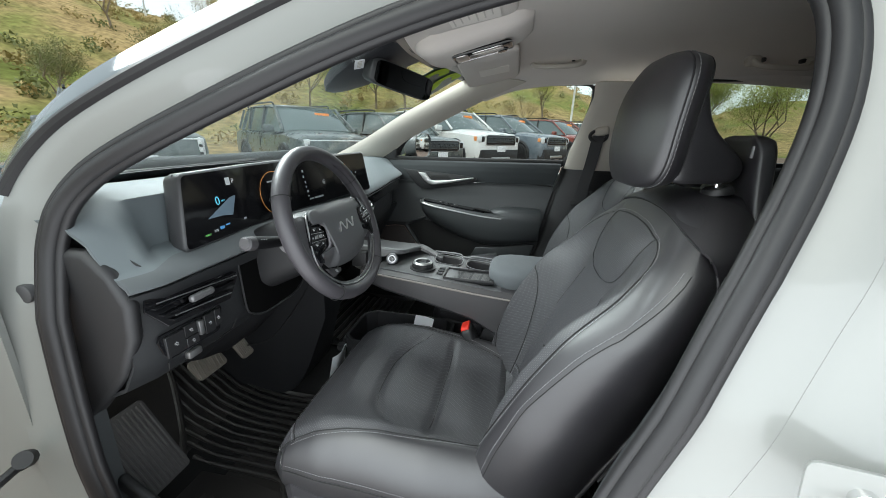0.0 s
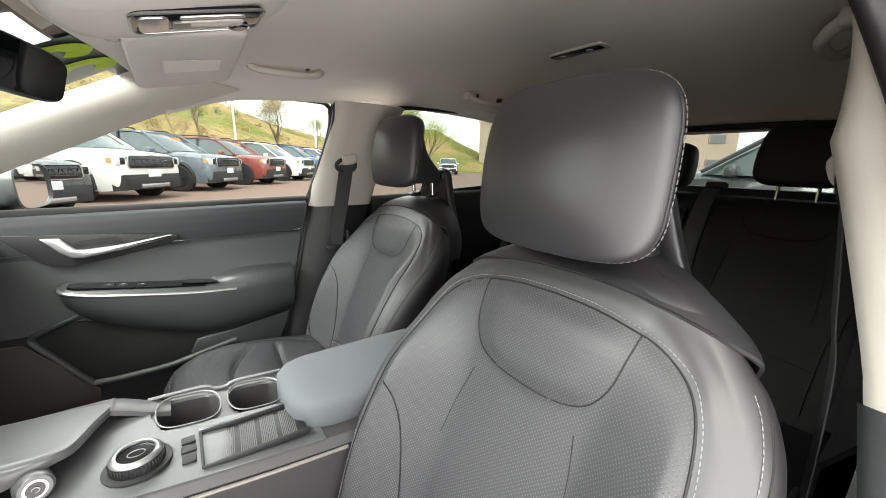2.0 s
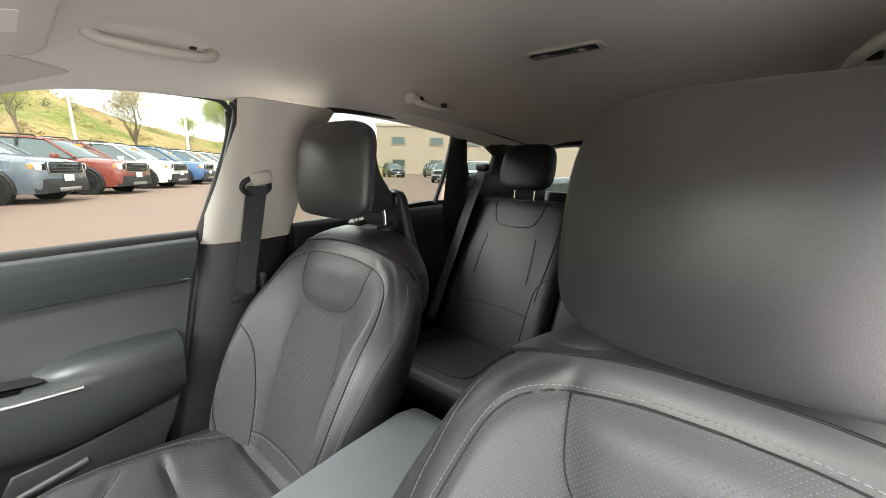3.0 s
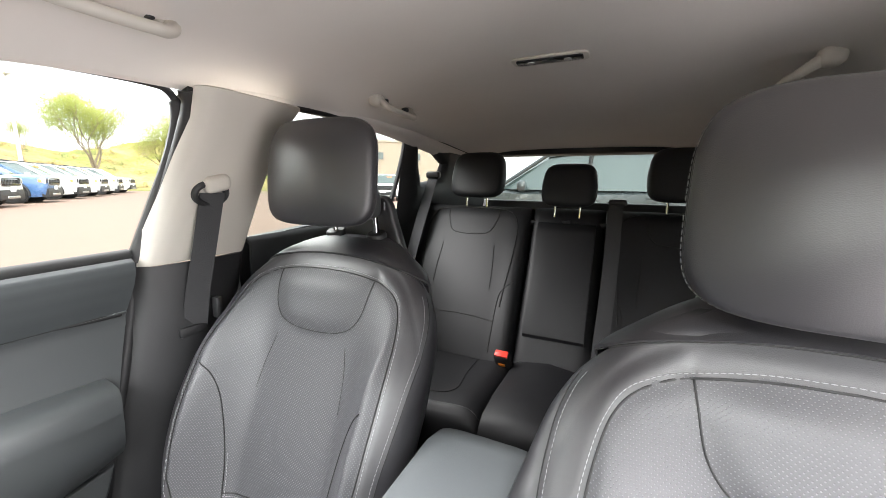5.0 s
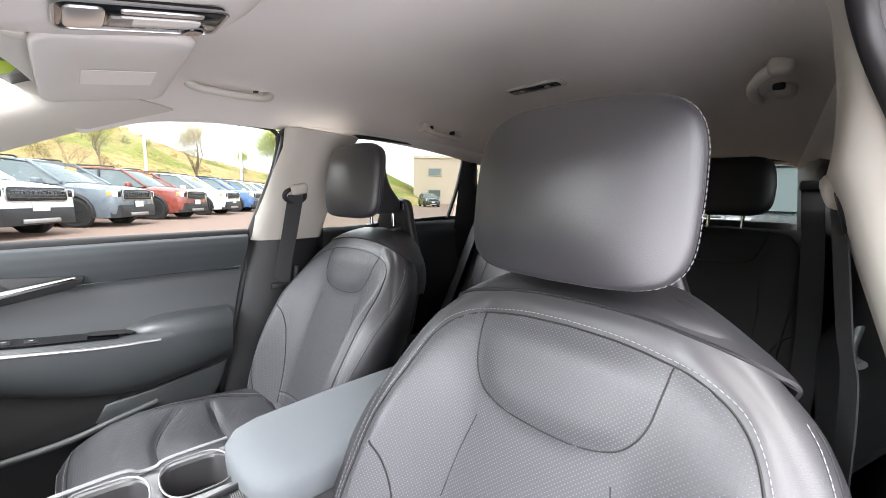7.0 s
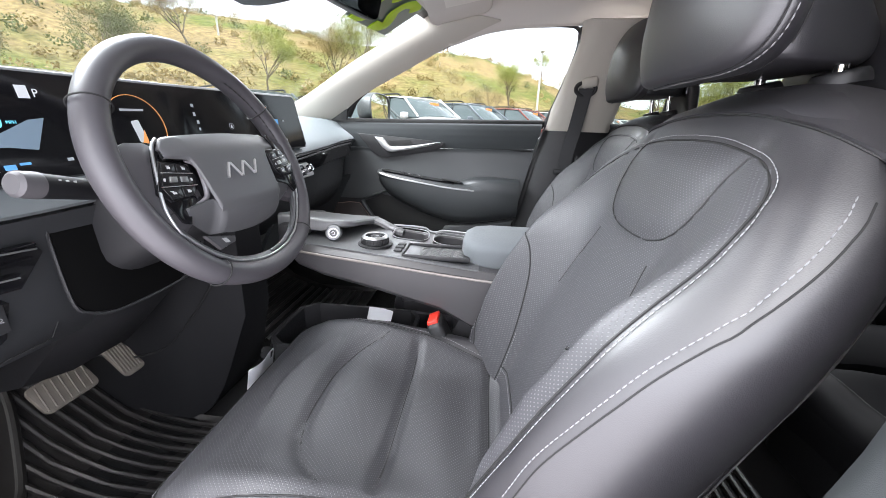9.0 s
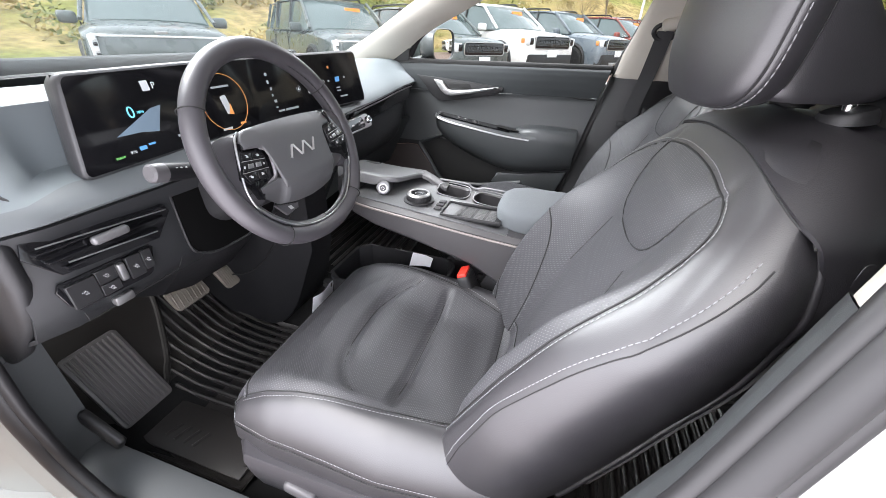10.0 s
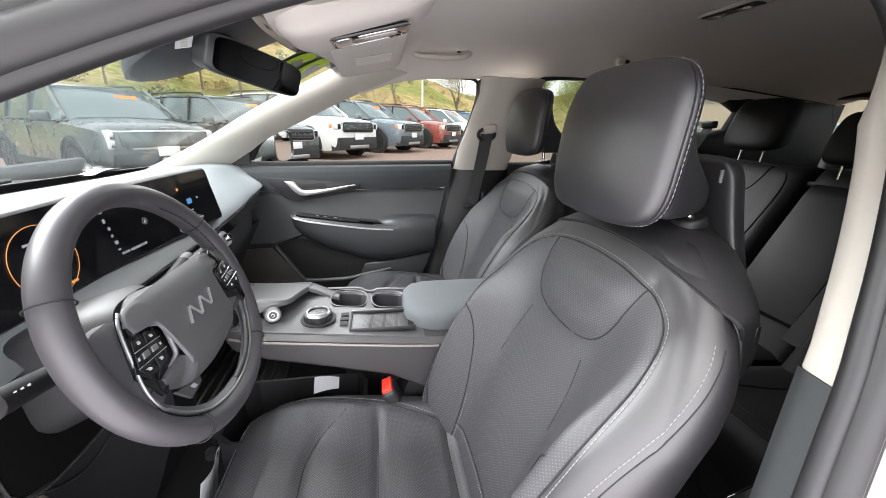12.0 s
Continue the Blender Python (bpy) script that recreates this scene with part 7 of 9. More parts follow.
    # window seal round the glass
    L = smooth_line([(-0.475, 0.705, 1.03), (-0.41, 0.69, 1.115), (-0.22, 0.662, 1.215), (-0.02, 0.645, 1.30), (0.08, 0.64, 1.332), (0.2, 0.637, 1.343), (0.34, 0.637, 1.347), (0.388, 0.64, 1.338), (0.404, 0.648, 1.30), (0.39, 0.662, 1.22), (0.358, 0.682, 1.12), (0.318, 0.697, 1.01)], 8)
    part("window_seal", tube(L, lambda t: 0.010 if t > 0.68 or t < 0.12 else 0.006, 8, flat=1.2), RUBBER, th, "black rubber window seal")
    part("window_frame", tube([p + Vector((0.018, 0.004, 0.004)) for p in L[56:]], 0.008, 8, flat=1.2), PAINT, th, "thin painted strip of the door frame")
    part("window_channel", tube([p + Vector((0.036, -0.006, 0.008)) for p in L[52:]], 0.0165, 10, flat=1.3), RUBBER, th, "black rear window channel")
    part("sill_strip", tube([(-0.55, 0.694, 1.004), (-0.2, 0.697, 1.010), (0.312, 0.697, 1.020)], 0.0165, 12), SEAL_SHADE_MATT, th, "black sill seal")


door_panel()


def pillar_seal(s):
    L = smooth_line([(0.17, s * 0.685, 0.36), (0.232, s * 0.69, 0.62), (0.275, s * 0.69, 0.80), (0.328, s * 0.700, 1.0), (0.373, s * 0.665, 1.14), (0.408, s * 0.622, 1.30), (0.402, s * 0.612, 1.340)], 8)
    ob = part("door_seal", tube(L, 0.013, 10), RUBBER)
    tagged(ob, "black rubber seal along the closed passenger doorway", "door seal", "door seals", "structure")


pillar_seal(1)


def rear_door(s, name):
    th = thing(name, (0.9, s * 0.70, 0.4), "closed black rear door panel with a dark handle", "car door", kind="structure")
    rows = [(0.705, 1.02), (0.685, 1.03), (0.668, 1.015), (0.672, 0.95), (0.665, 0.88), (0.62, 0.80), (0.62, 0.74), (0.665, 0.68), (0.68, 0.40)]
    rings = [[(x, s * y, z + 0.02 * (x - 0.6)) for y, z in rows] for x in np.linspace(0.56, 1.26, 10)]
    bm = loft(rings, False)
    bmesh.ops.solidify(bm, geom=bm.faces[:], thickness=0.006)
    part("door_card", bm, PLASTIC, th, "black rear door card", angle=60)
    part("door_handle", tube(smooth_line([(0.62, s * 0.640, 0.945), (0.70, s * 0.636, 0.935), (0.82, s * 0.650, 0.95)], 6), 0.007, 8, flat=0.6), SATIN, th, "satin silver pull handle")
    L = smooth_line([(0.56, s * 0.70, 1.03), (0.60, s * 0.655, 1.22), (0.625, s * 0.62, 1.335), (0.75, s * 0.612, 1.362), (1.15, s * 0.61, 1.36), (1.235, s * 0.615, 1.345), (1.24, s * 0.65, 1.2), (1.22, s * 0.69, 1.05)], 6)
    part("window_seal", tube(L, 0.009, 8), RUBBER, th, "black window seal")


rear_door(1, "door_2")
rear_door(-1, "door_3")


def side_mirror():
    th = thing("side_mirror", (-0.44, 0.80, 1.0), "door mirror in a rounded charcoal housing outside the window", "door mirror")
    c = Vector((-0.395, 0.90, 1.070))
    fr = axes(c, (0.08, 1, 0), (1, -0.08, 0.02))
    out = [(0.130 * math.copysign(abs(math.cos(a)) ** 0.55, math.cos(a)), 0.064 * math.copysign(abs(math.sin(a)) ** 0.6, math.sin(a))) for a in np.linspace(0, 2 * math.pi, 40, endpoint=False)]
    rings = [[fr @ Vector((x * k, y * k, z)) for x, y in out] for k, z in ((0.45, -0.085), (0.75, -0.07), (0.95, -0.04), (1.0, -0.01), (1.0, 0.004), (0.95, 0.006), (0.93, -0.004))]
    part("housing", loft(rings), PLASTIC_SOFT, th, "charcoal mirror housing")
    part("mirror_glass", plate([(x * 0.925, y * 0.92) for x, y in out], 0.003, 0.0, fr @ Matrix.Translation((0, 0, -0.003))), MIRROR, th, "mirror glass", smooth=False)
    part("mirror_foot", loft([[(x - 0.03, y, z - 0.012), (x + 0.04, y, z - 0.012), (x + 0.03, y, z + 0.012), (x - 0.02, y, z + 0.012)] for x, y, z in ((-0.47, 0.735, 1.005), (-0.46, 0.80, 1.012), (-0.45, 0.88, 1.02))]), GLOSS_BLACK, th, "black mirror foot")


side_mirror()

# ---- overhead ----


def rear_view_mirror():
    th = thing("rear_view_mirror", (-0.33, 0.0, 1.30), "black frameless rear-view mirror below the windscreen sensor cover", "rear-view mirror")
    c = Vector((-0.232, 0.006, 1.274))
    fr = axes(c, (0.48, 0.85, -0.14), (0.82, -0.50, -0.20))
    out = [(0.118 * a, 0.034 * b) for a, b in squircle(56, 0.32)]
    rows = fine([(0.90, -0.030), (0.965, -0.026), (0.995, -0.014), (1.0, 0.0), (0.985, 0.006), (0.955, 0.0085)], 3)
    part("housing", loft([[fr @ Vector((x * (1 - (1 - k) * 0.35), y * k, z)) for x, y in out] for k, z in rows]), PLASTIC_SOFT, th, "charcoal mirror shell", angle=60)
    part("mirror_glass", plate([(0.006 + x * 0.93, y * 0.90) for x, y in out], 0.0012, 0.0, fr @ Matrix.Translation((0, 0, 0.0088))), surf("dim_mirror", (0.30, 0.31, 0.32), 0.01, 1.0, vary=0.0), th, "dark mirror glass", smooth=False)
    part("mirror_stem", tube([c + Vector((-0.03, 0, 0)), (-0.32, 0.0, 1.30), (-0.34, 0.0, 1.315)], 0.012, 12), PLASTIC, th, "black mirror stem")
    # sensor cover on the glass
    rows = fine([(-0.455, 0.03, 1.243, 0.004), (-0.43, 0.075, 1.256, 0.010), (-0.38, 0.115, 1.280, 0.016), (-0.32, 0.14, 1.309, 0.018), (-0.24, 0.15, 1.342, 0.014), (-0.20, 0.15, 1.354, 0.008)], 4)
    cov = tagged(part("sensor_cover", loft([[(x, y * w, z + k * h) for y, k in ((-1, 1), (-0.96, 0.2), (-0.88, -0.5), (-0.7, -0.8), (0, -0.9), (0.7, -0.8), (0.88, -0.5), (0.96, 0.2), (1, 1))] for x, w, z, h in rows]), surf("dark_sensor_cover", (0.030, 0.031, 0.035), 0.5, vary=0.05)), "dark plastic sensor cover on the windscreen", "sensor cover")
    fl = axes((-0.310, -0.112, 1.2965), (0.45, -0.88, 0.18), (0.30, -0.05, -0.95))
    lb = part("sensor_label", plate(round_poly(0.062, 0.026, 0.001, 1), 0.001, 0, fl), WHITE_PAPER, cov, "small white label")
    for k in range(5):
        part("label_bar", plate([(-0.024 + 0.010 * k, -0.006), (-0.018 + 0.010 * k, -0.006), (-0.018 + 0.010 * k, 0.006), (-0.024 + 0.010 * k, 0.006)], 0.0014, 0, fl), surf("grey_print", (0.5, 0.48, 0.44), 0.7), lb)
    # the black printed band of the windscreen
    bm = sheet(lambda u, v: (-1.04 + 0.86 * (0.955 + 0.045 * v) + 0.16 * (2 * u - 1) ** 2 * 0.53 + 0.004, (u * 2 - 1) * 0.585, 0.955 + 0.415 * (0.955 + 0.045 * v) - 0.008), 24, 4, 0.002)
    tagged(part("windscreen_band", bm, surf("black_glass_print", (0.02, 0.02, 0.022), 0.3)), "black printed band along the windscreen's top", "windscreen", kind="structure")


rear_view_mirror()


def overhead_console():
    th = thing("overhead_console", (0.0, 0.04, 1.40), "beige overhead console with a black glossy lamp strip", "overhead console")
    rows = fine([(-0.180, 0.050, 1.343), (-0.165, 0.088, 1.326), (-0.13, 0.110, 1.318), (-0.08, 0.118, 1.327), (0.0, 0.120, 1.350), (0.06, 0.116, 1.369), (0.10, 0.100, 1.388), (0.125, 0.072, 1.408)], 4)
    prof = [(-1.0, 0.0), (-0.985, 0.45), (-0.94, 0.75), (-0.86, 0.92), (-0.7, 1.0), (-0.35, 1.0), (0.0, 1.0), (0.35, 1.0), (0.7, 1.0), (0.86, 0.92), (0.94, 0.75), (0.985, 0.45), (1.0, 0.0)]
    part("console_shell", loft([[(x, y * hw, (roof_z(max(x, -0.18), 0) + 0.012) * (1 - k) + zb * k) for y, k in prof] for x, hw, zb in rows]), HEADLINER, th, "beige console shell", angle=60)
    fr = axes((-0.004, 0.0, 1.3495), (0.96, 0, 0.245), (0.245, 0, -0.96))
    lamp = part("lamp_strip", plate(round_poly(0.158, 0.088, 0.014), 0.007, 0.002, fr), GLOSS_BLACK, th, "gloss black lamp panel")
    part("strip_rim", tube([fr @ Vector((x, y, 0.006)) for x, y in round_poly(0.160, 0.090, 0.015)], 0.0022, 6, True), SATIN, lamp, "thin satin rim")
    clear = surf("clear_lamp_plastic", (0.62, 0.60, 0.57), 0.12)
    part("map_lamp", plate([(x * 0.034 - 0.056, y * 0.066) for x, y in round_poly(1, 1, 0.2)], 0.0095, 0.001, fr), SILVER, lamp, "bright lamp frame")
    part("map_lamp", plate([(x * 0.088 + 0.012, y * 0.030 - 0.006) for x, y in round_poly(1, 1, 0.2)], 0.0092, 0.001, fr), clear, lamp, "clear map lamp lens")
    part("map_lamp", plate([(x * 0.022 - 0.024, y * 0.028 - 0.006) for x, y in round_poly(1, 1, 0.15)], 0.0100, 0.001, fr), surf("grey_lamp_shade", (0.18, 0.17, 0.16), 0.3), lamp, "shaded lamp pocket")
    part("lamp_switch", plate([(x * 0.080 + 0.014, y * 0.012 + 0.026) for x, y in round_poly(1, 1, 0.2)], 0.0092, 0.001, fr), SILVER, lamp, "silver lamp switch")
    part("help_button", tube([fr @ Vector((0.052, -0.026, 0.004)), fr @ Vector((0.052, -0.026, 0.011)), fr @ Vector((0.052, -0.026, 0.012))], lambda t: 0.013 - 0.002 * t, 20), GLOSS_BLACK, lamp, "round black call button")
    part("button_rim", tube([fr @ Vector((0.052 + 0.014 * math.cos(a), -0.026 + 0.014 * math.sin(a), 0.009)) for a in np.linspace(0, 2 * math.pi, 24, endpoint=False)], 0.0014, 6, True), SILVER, lamp, "silver button rim")


overhead_console()


def sun_visor(y0, y1, label):
    th = thing("sun_visor", ((-0.03), (y0 + y1) / 2, 1.38), label, "sun visor", "sun visors")

    def pt(x, y, dz):
        return (x, y, roof_z(x, y) - 0.012 + dz)
    c, hx, hy = Vector((-0.008, (y0 + y1) / 2, 0)), 0.098, abs(y1 - y0) / 2
    out = round_poly(2 * hx, 2 * hy, 0.03, 6)
    rings = []
    for k, dz in ((0.93, 0.006), (0.98, 0.003), (1.0, -0.004), (0.98, -0.011), (0.93, -0.014), (0.5, -0.016), (0.1, -0.016)):
        rings.append([pt(c.x + x * (1 - (1 - k)), c.y + y * k, dz) for x, y in out])
    body = part("visor_body", loft(rings), HEADLINER, th, "beige visor board", angle=60)
    s = 1 if y0 > 0 else -1
    la, lc = (0.335, 0.415) if s > 0 else (-0.315, -0.205)
    lb = part("visor_label", sheet(lambda u, v: pt(-0.05 + 0.105 * u, la + (lc - la) * v, -0.0185), 6, 10, 0.001), surf("cream_label_paper", (0.80, 0.77, 0.72), 0.7, vary=0.02), body, "pale printed warning label")
    if s < 0:
        for k in range(6):
            part("label_bar", rbox(pt(-0.04 + 0.016 * k, (la + lc) / 2, -0.0198), (0.003, 0.085 - 0.02 * (k % 3), 0.0008), 0), surf("pale_print", (0.60, 0.57, 0.53), 0.7), lb)
    if s > 0:
        part("visor_clip", rbox(pt(-0.115, y0 + 0.01, -0.004), (0.022, 0.026, 0.014), 0.005, 2), TRIM_CREAM, th, "cream visor clip")


sun_visor(0.17, 0.51, "beige folded sun visor with a pale label on the passenger's side")
sun_visor(-0.17, -0.51, "beige folded sun visor with a pale label above the driver")


def grab_handle(x0, x1, s, y, z0, z1):
    """A folding handle from x0 to x1 below the roof's edge; z0 and z1: the heights of its ends."""
    th = thing("grab_handle", ((x0 + x1) / 2, s * y, z0), "cream folding grab handle on the roof rail", "grab handle", "grab handles")
    n = x1 - x0

    def P(u, out, dn):
        return (x0 + n * u, s * (y - out), z0 + (z1 - z0) * u - dn)
    L = smooth_line([P(0.0, -0.028, -0.016), P(0.0, 0.0, 0.0), P(0.06, 0.012, 0.009), P(0.18, 0.020, 0.014), P(0.5, 0.023, 0.016), P(0.82, 0.020, 0.014), P(0.94, 0.012, 0.009), P(1.0, 0.0, 0.0), P(1.0, -0.028, -0.016)], 7)
    part("handle_bar", tube(L, lambda t: 0.0105 + 0.0045 * abs(2 * t - 1) ** 3, 12, flat=0.85), TRIM_CREAM, th, "cream handle bar")
    for u in (0.0, 1.0):
        part("handle_mount", rbox(P(u, -0.022, -0.010), (0.044, 0.040, 0.036), 0.013, 3), TRIM_CREAM, th, "cream mount cover")
        # small dark block painted in as the shade next to the mount
        part("mount_slot", rbox(P(u + (0.15 if u == 0 else -0.15), -0.012, -0.012), (0.014, 0.022, 0.014), 0.004), PLASTIC, th, "dark block for the shade beside the mount")


grab_handle(0.135, 0.312, 1, 0.484, 1.398, 1.402)
grab_handle(0.885, 1.055, 1, 0.478, 1.398, 1.392)
grab_handle(0.885, 1.055, -1, 0.478, 1.398, 1.392)


def dome_lamp():
    th = thing("dome_lamp", (0.838, 0, 1.45), "black rear dome lamp with two clear lenses in a beige rim", "dome lamp")
    z = roof_z(0.838, 0)
    fr = axes((0.838, 0, z + 0.001), (0, 1, 0), (0, 0, -1))
    rim = part("lamp_rim", plate(round_poly(0.168, 0.056, 0.014), 0.006, 0.002, fr), TRIM_CREAM, th, "beige lamp rim")
    body = part("lamp_body", plate(round_poly(0.146, 0.034, 0.008), 0.0085, 0.001, fr @ Matrix.Translation((0, -0.004, 0))), GLOSS_BLACK, th, "gloss black lamp body")
    for s in (-0.04, 0.04):
        part("lamp_lens", tube([fr @ Vector((s, -0.004, 0.006)), fr @ Vector((s, -0.004, 0.0105))], 0.0085, 18), surf("small_lamp_lens", (0.45, 0.45, 0.44), 0.15), body, "small bright lens")
    part("lamp_switch", plate(round_poly(0.03, 0.014, 0.003), 0.0098, 0.001, fr @ Matrix.Translation((0, -0.004, 0))), PLASTIC, body)


dome_lamp()

# ---- seat belts ----


def front_belt(s, low, label, tongue):
    th = thing("seat_belt", (0.44, s * 0.63, 1.14), label, "seat belt", "front seat belts")
    part("belt_anchor", rbox((0.447 + 0.05 * (s < 0), s * (0.612 - 0.02 * (s < 0)), 1.165), (0.056, 0.03, 0.036), 0.012, 3, rot("X", s * 18) @ rot("Y", -12)), TRIM_CREAM, th, "cream belt guide cover")
    part("belt_ring", tube([(0.437 + 0.05 * (s < 0) + 0.034 * math.cos(a), s * (0.618 - 0.02 * (s < 0) - 0.006 * math.sin(a)), 1.143 + 0.022 * math.sin(a)) for a in np.linspace(0, 2 * math.pi, 24, endpoint=False)], 0.007, 8, True), PLASTIC, th, "black belt ring")
    A = [Vector((0.437 + 0.05 * (s < 0), s * (0.612 - 0.02 * (s < 0)), 1.145)), Vector((0.425 + 0.05 * (s < 0), s * (0.640 - 0.03 * (s < 0)), 1.02)), Vector((0.41 + 0.055 * (s < 0), s * (0.652 - 0.03 * (s < 0)), 0.93)), Vector(low)]
    L = smooth_line(A, 6)
    bm = loft([[p + Vector((-0.0235, s * 0.006, 0)), p + Vector((0.0235, -s * 0.004, 0)), p + Vector((0.0235, -s * 0.0055, 0)), p + Vector((-0.0235, s * 0.0045, 0))] for p in L])
    part("webbing", bm, BELT, th, "charcoal webbing")
    if tongue:
        p = L[-4]
        part("belt_tongue", rbox(p + Vector((0, -s * 0.004, 0)), (0.062, 0.016, 0.034), 0.006, 3), PLASTIC, th, "black tongue grip")
        part("tongue_blade", rbox(p + Vector((-0.045, -s * 0.006, -0.015)), (0.05, 0.003, 0.022), 0.001, 1, rot("Y", -20)), CHROME, th, "steel tongue")
    else:
        part("belt_slot", rbox(Vector(low) + Vector((-0.004, s * 0.004, 0.0)), (0.062, 0.02, 0.022), 0.005), PLASTIC, th, "black belt slot cover")
        part("belt_tongue", rbox((0.447, s * 0.648, 0.885), (0.016, 0.02, 0.05), 0.005), PLASTIC, th, "black tongue")


front_belt(1, (0.402, 0.662, 0.845), "charcoal seat belt hanging on the passenger's pillar", False)
front_belt(-1, (0.46, -0.63, 0.62), "charcoal seat belt hanging beside the driver's seat with steel tongue", True)

# ---- rear bench ----


def rear_seats():
    rc = radians(27)

    def backrest(th, yc, hw, x0, z0, length, thick, mat, patch, name="backrest"):
        def front(y, s):
            u = max(-1, min(1, y / hw))
            e = (1 - abs(u) ** 8) ** 0.5
            f = 0.02 * min(1, max(0, (abs(y) - hw * 0.6) / (hw * 0.3))) ** 1.5 if patch else 0.004 * (1 - u * u)
            f *= lerp(s, (0, 0.1, 0.4, length), (1, 1, 0.6, 0))
            f -= 0.03 * max(0, (s - length + 0.05) / 0.05) ** 2
            d = (thick * 0.4 + f) * e
            return Vector((x0 + s * math.sin(rc) - d * math.cos(rc), yc + y, z0 + s * math.cos(rc) + d * math.sin(rc)))
        U = [math.sin(a) for a in np.linspace(-math.pi / 2, math.pi / 2, 33)]
        rings = []
        for s in np.linspace(0, length, 30):
            fr = [front(u * hw, s) for u in U]
            bk = [p + Vector((thick * math.cos(rc), 0, -thick * math.sin(rc) * 0.3)) for p in (front(u * hw, s) for u in U[-2:0:-3])]
            rings.append(fr + bk)
        ob = part(name, loft(rings), mat, th, angle=60)

        def line(tb, r=0.0018, lift=0.001):
            return tube([front(p.x, p.y) + Vector((-lift, 0, lift)) for p in smooth_line([(y, s, 0) for y, s in tb], 6)], r, 6)
        return ob, front, line
    for s, hw in ((1, 0.235), (-1, 0.235)):
        th = thing("rear_passenger_bench", (1.2, s * 0.37, 0.5), "black leather outer rear seat with grey stitched seams", "car seat", "rear seats")
        bk, front, line = backrest(th, s * 0.372, hw, 1.165, 0.52, 0.62, 0.10, LEATHER_REAR_SHADE, True)
        seams = []
        for q in (1, -1):
            seams.append(line([(q * 0.112, 0.595), (q * 0.106, 0.55), (q * 0.085, 0.50), (q * 0.05, 0.485), (0, 0.482)]))
            seams.append(line([(q * y, v) for y, v in ((0.0, 0.605), (0.12, 0.60), (0.17, 0.575), (0.192, 0.52), (0.19, 0.40), (0.178, 0.28), (0.172, 0.20))]))
            seams.append(line([(q * y, v) for y, v in ((0.21, 0.30), (0.18, 0.275), (0.16, 0.23), (0.155, 0.10), (0.155, 0.03))]))
            seams.append(line([(q * 0.11, 0.44), (q * 0.118, 0.34), (q * 0.12, 0.26)], 0.0014))
        seams.append(line([(y, 0.155 - 0.012 * (y / 0.15) ** 2) for y in np.linspace(-0.155, 0.155, 9)]))
        part("backrest_seam", joined(seams), SEAM, bk, "black seam piping")
        top = smooth_line([(y, 0.604 - 0.02 * (abs(y) / 0.16) ** 4, 0) for y in np.linspace(-0.17, 0.17, 13)], 5)
        part("stitching", dashes([front(p.x, p.y) + Vector((-0.002, 0, 0.002)) for p in top]), surf("dark_grey_thread", (0.16, 0.16, 0.16), 0.7), bk, "grey stitching")
        # cushion
        def ctop(y, x):
            u = max(-1, min(1, y / 0.265))
            z = lerp(x, (0.755, 0.765, 0.79, 0.85, 1.0, 1.2), (0.50, 0.535, 0.557, 0.563, 0.548, 0.53)) + 0.012 * min(1, max(0, (abs(y) - 0.12) / 0.1))
            return Vector((x, s * 0.375 + y, 0.45 + (z - 0.45) * (1 - abs(u) ** 10) ** 0.4))
        U = [math.sin(a) for a in np.linspace(-math.pi / 2, math.pi / 2, 33)]
        cu = part("cushion", loft([[ctop(u * 0.265, x) for u in U] + [Vector((x + 0.02 * (x < 0.8), s * 0.375 + u * 0.26, 0.40)) for u in U[::-4]] for x in np.concatenate([np.linspace(0.755, 0.80, 8), np.linspace(0.83, 1.22, 14)])]), LEATHER_REAR_SHADE, th, "black leather rear cushion", angle=60)
        sl = []
        for q in (1, -1):
            sl.append(tube([ctop(p.x, p.y) + Vector((0, 0, 0.001)) for p in smooth_line([(q * 0.13, 1.15, 0), (q * 0.135, 1.0, 0), (q * 0.15, 0.87, 0), (q * 0.10, 0.835, 0), (0, 0.83, 0)], 6)], 0.0018, 6))
        part("cushion_seam", joined(sl), SEAM, cu)
        part("stitching", dashes([ctop(y, 0.792) + Vector((0, 0, 0.002)) for y in np.linspace(-0.25, 0.25, 60)]), surf("dark_grey_thread", (0.16, 0.16, 0.16), 0.7), cu, "grey stitching")
        part("cushion_valance", rbox((0.80, s * 0.375, 0.40), (0.06, 0.53, 0.20), 0.02, 3), PLASTIC, th, "black bench front")
        headrest(th, (1.432, s * 0.372, 1.207), 0.115, 0.094)
    # middle
    th = thing("rear_middle_bench", (1.2, 0.0, 0.5), "black leather rear middle seat with a folded armrest", "car seat")
    bk, front, line = backrest(th, 0.0, 0.135, 1.19, 0.52, 0.62, 0.10, LEATHER_REAR_SHADE, False)
    part("folded_armrest", loft([[front(u * 0.105, v) + Vector((-d, 0, d * 0.45)) for u in (-1, -0.97, -0.9, -0.5, 0, 0.5, 0.9, 0.97, 1)] + [front(u * 0.105, v) + Vector((0.02, 0, 0)) for u in (1, 0, -1)] for v, d in ((0.10, 0.004), (0.11, 0.014), (0.14, 0.018), (0.30, 0.02), (0.50, 0.018), (0.535, 0.014), (0.545, 0.004))]), LEATHER_REAR_SHADE, th, "folded-up black leather armrest")
    part("armrest_pull", rbox(front(0, 0.553) + Vector((-0.008, 0, 0)), (0.012, 0.03, 0.012), 0.003), PLASTIC, th, "small pull tab")
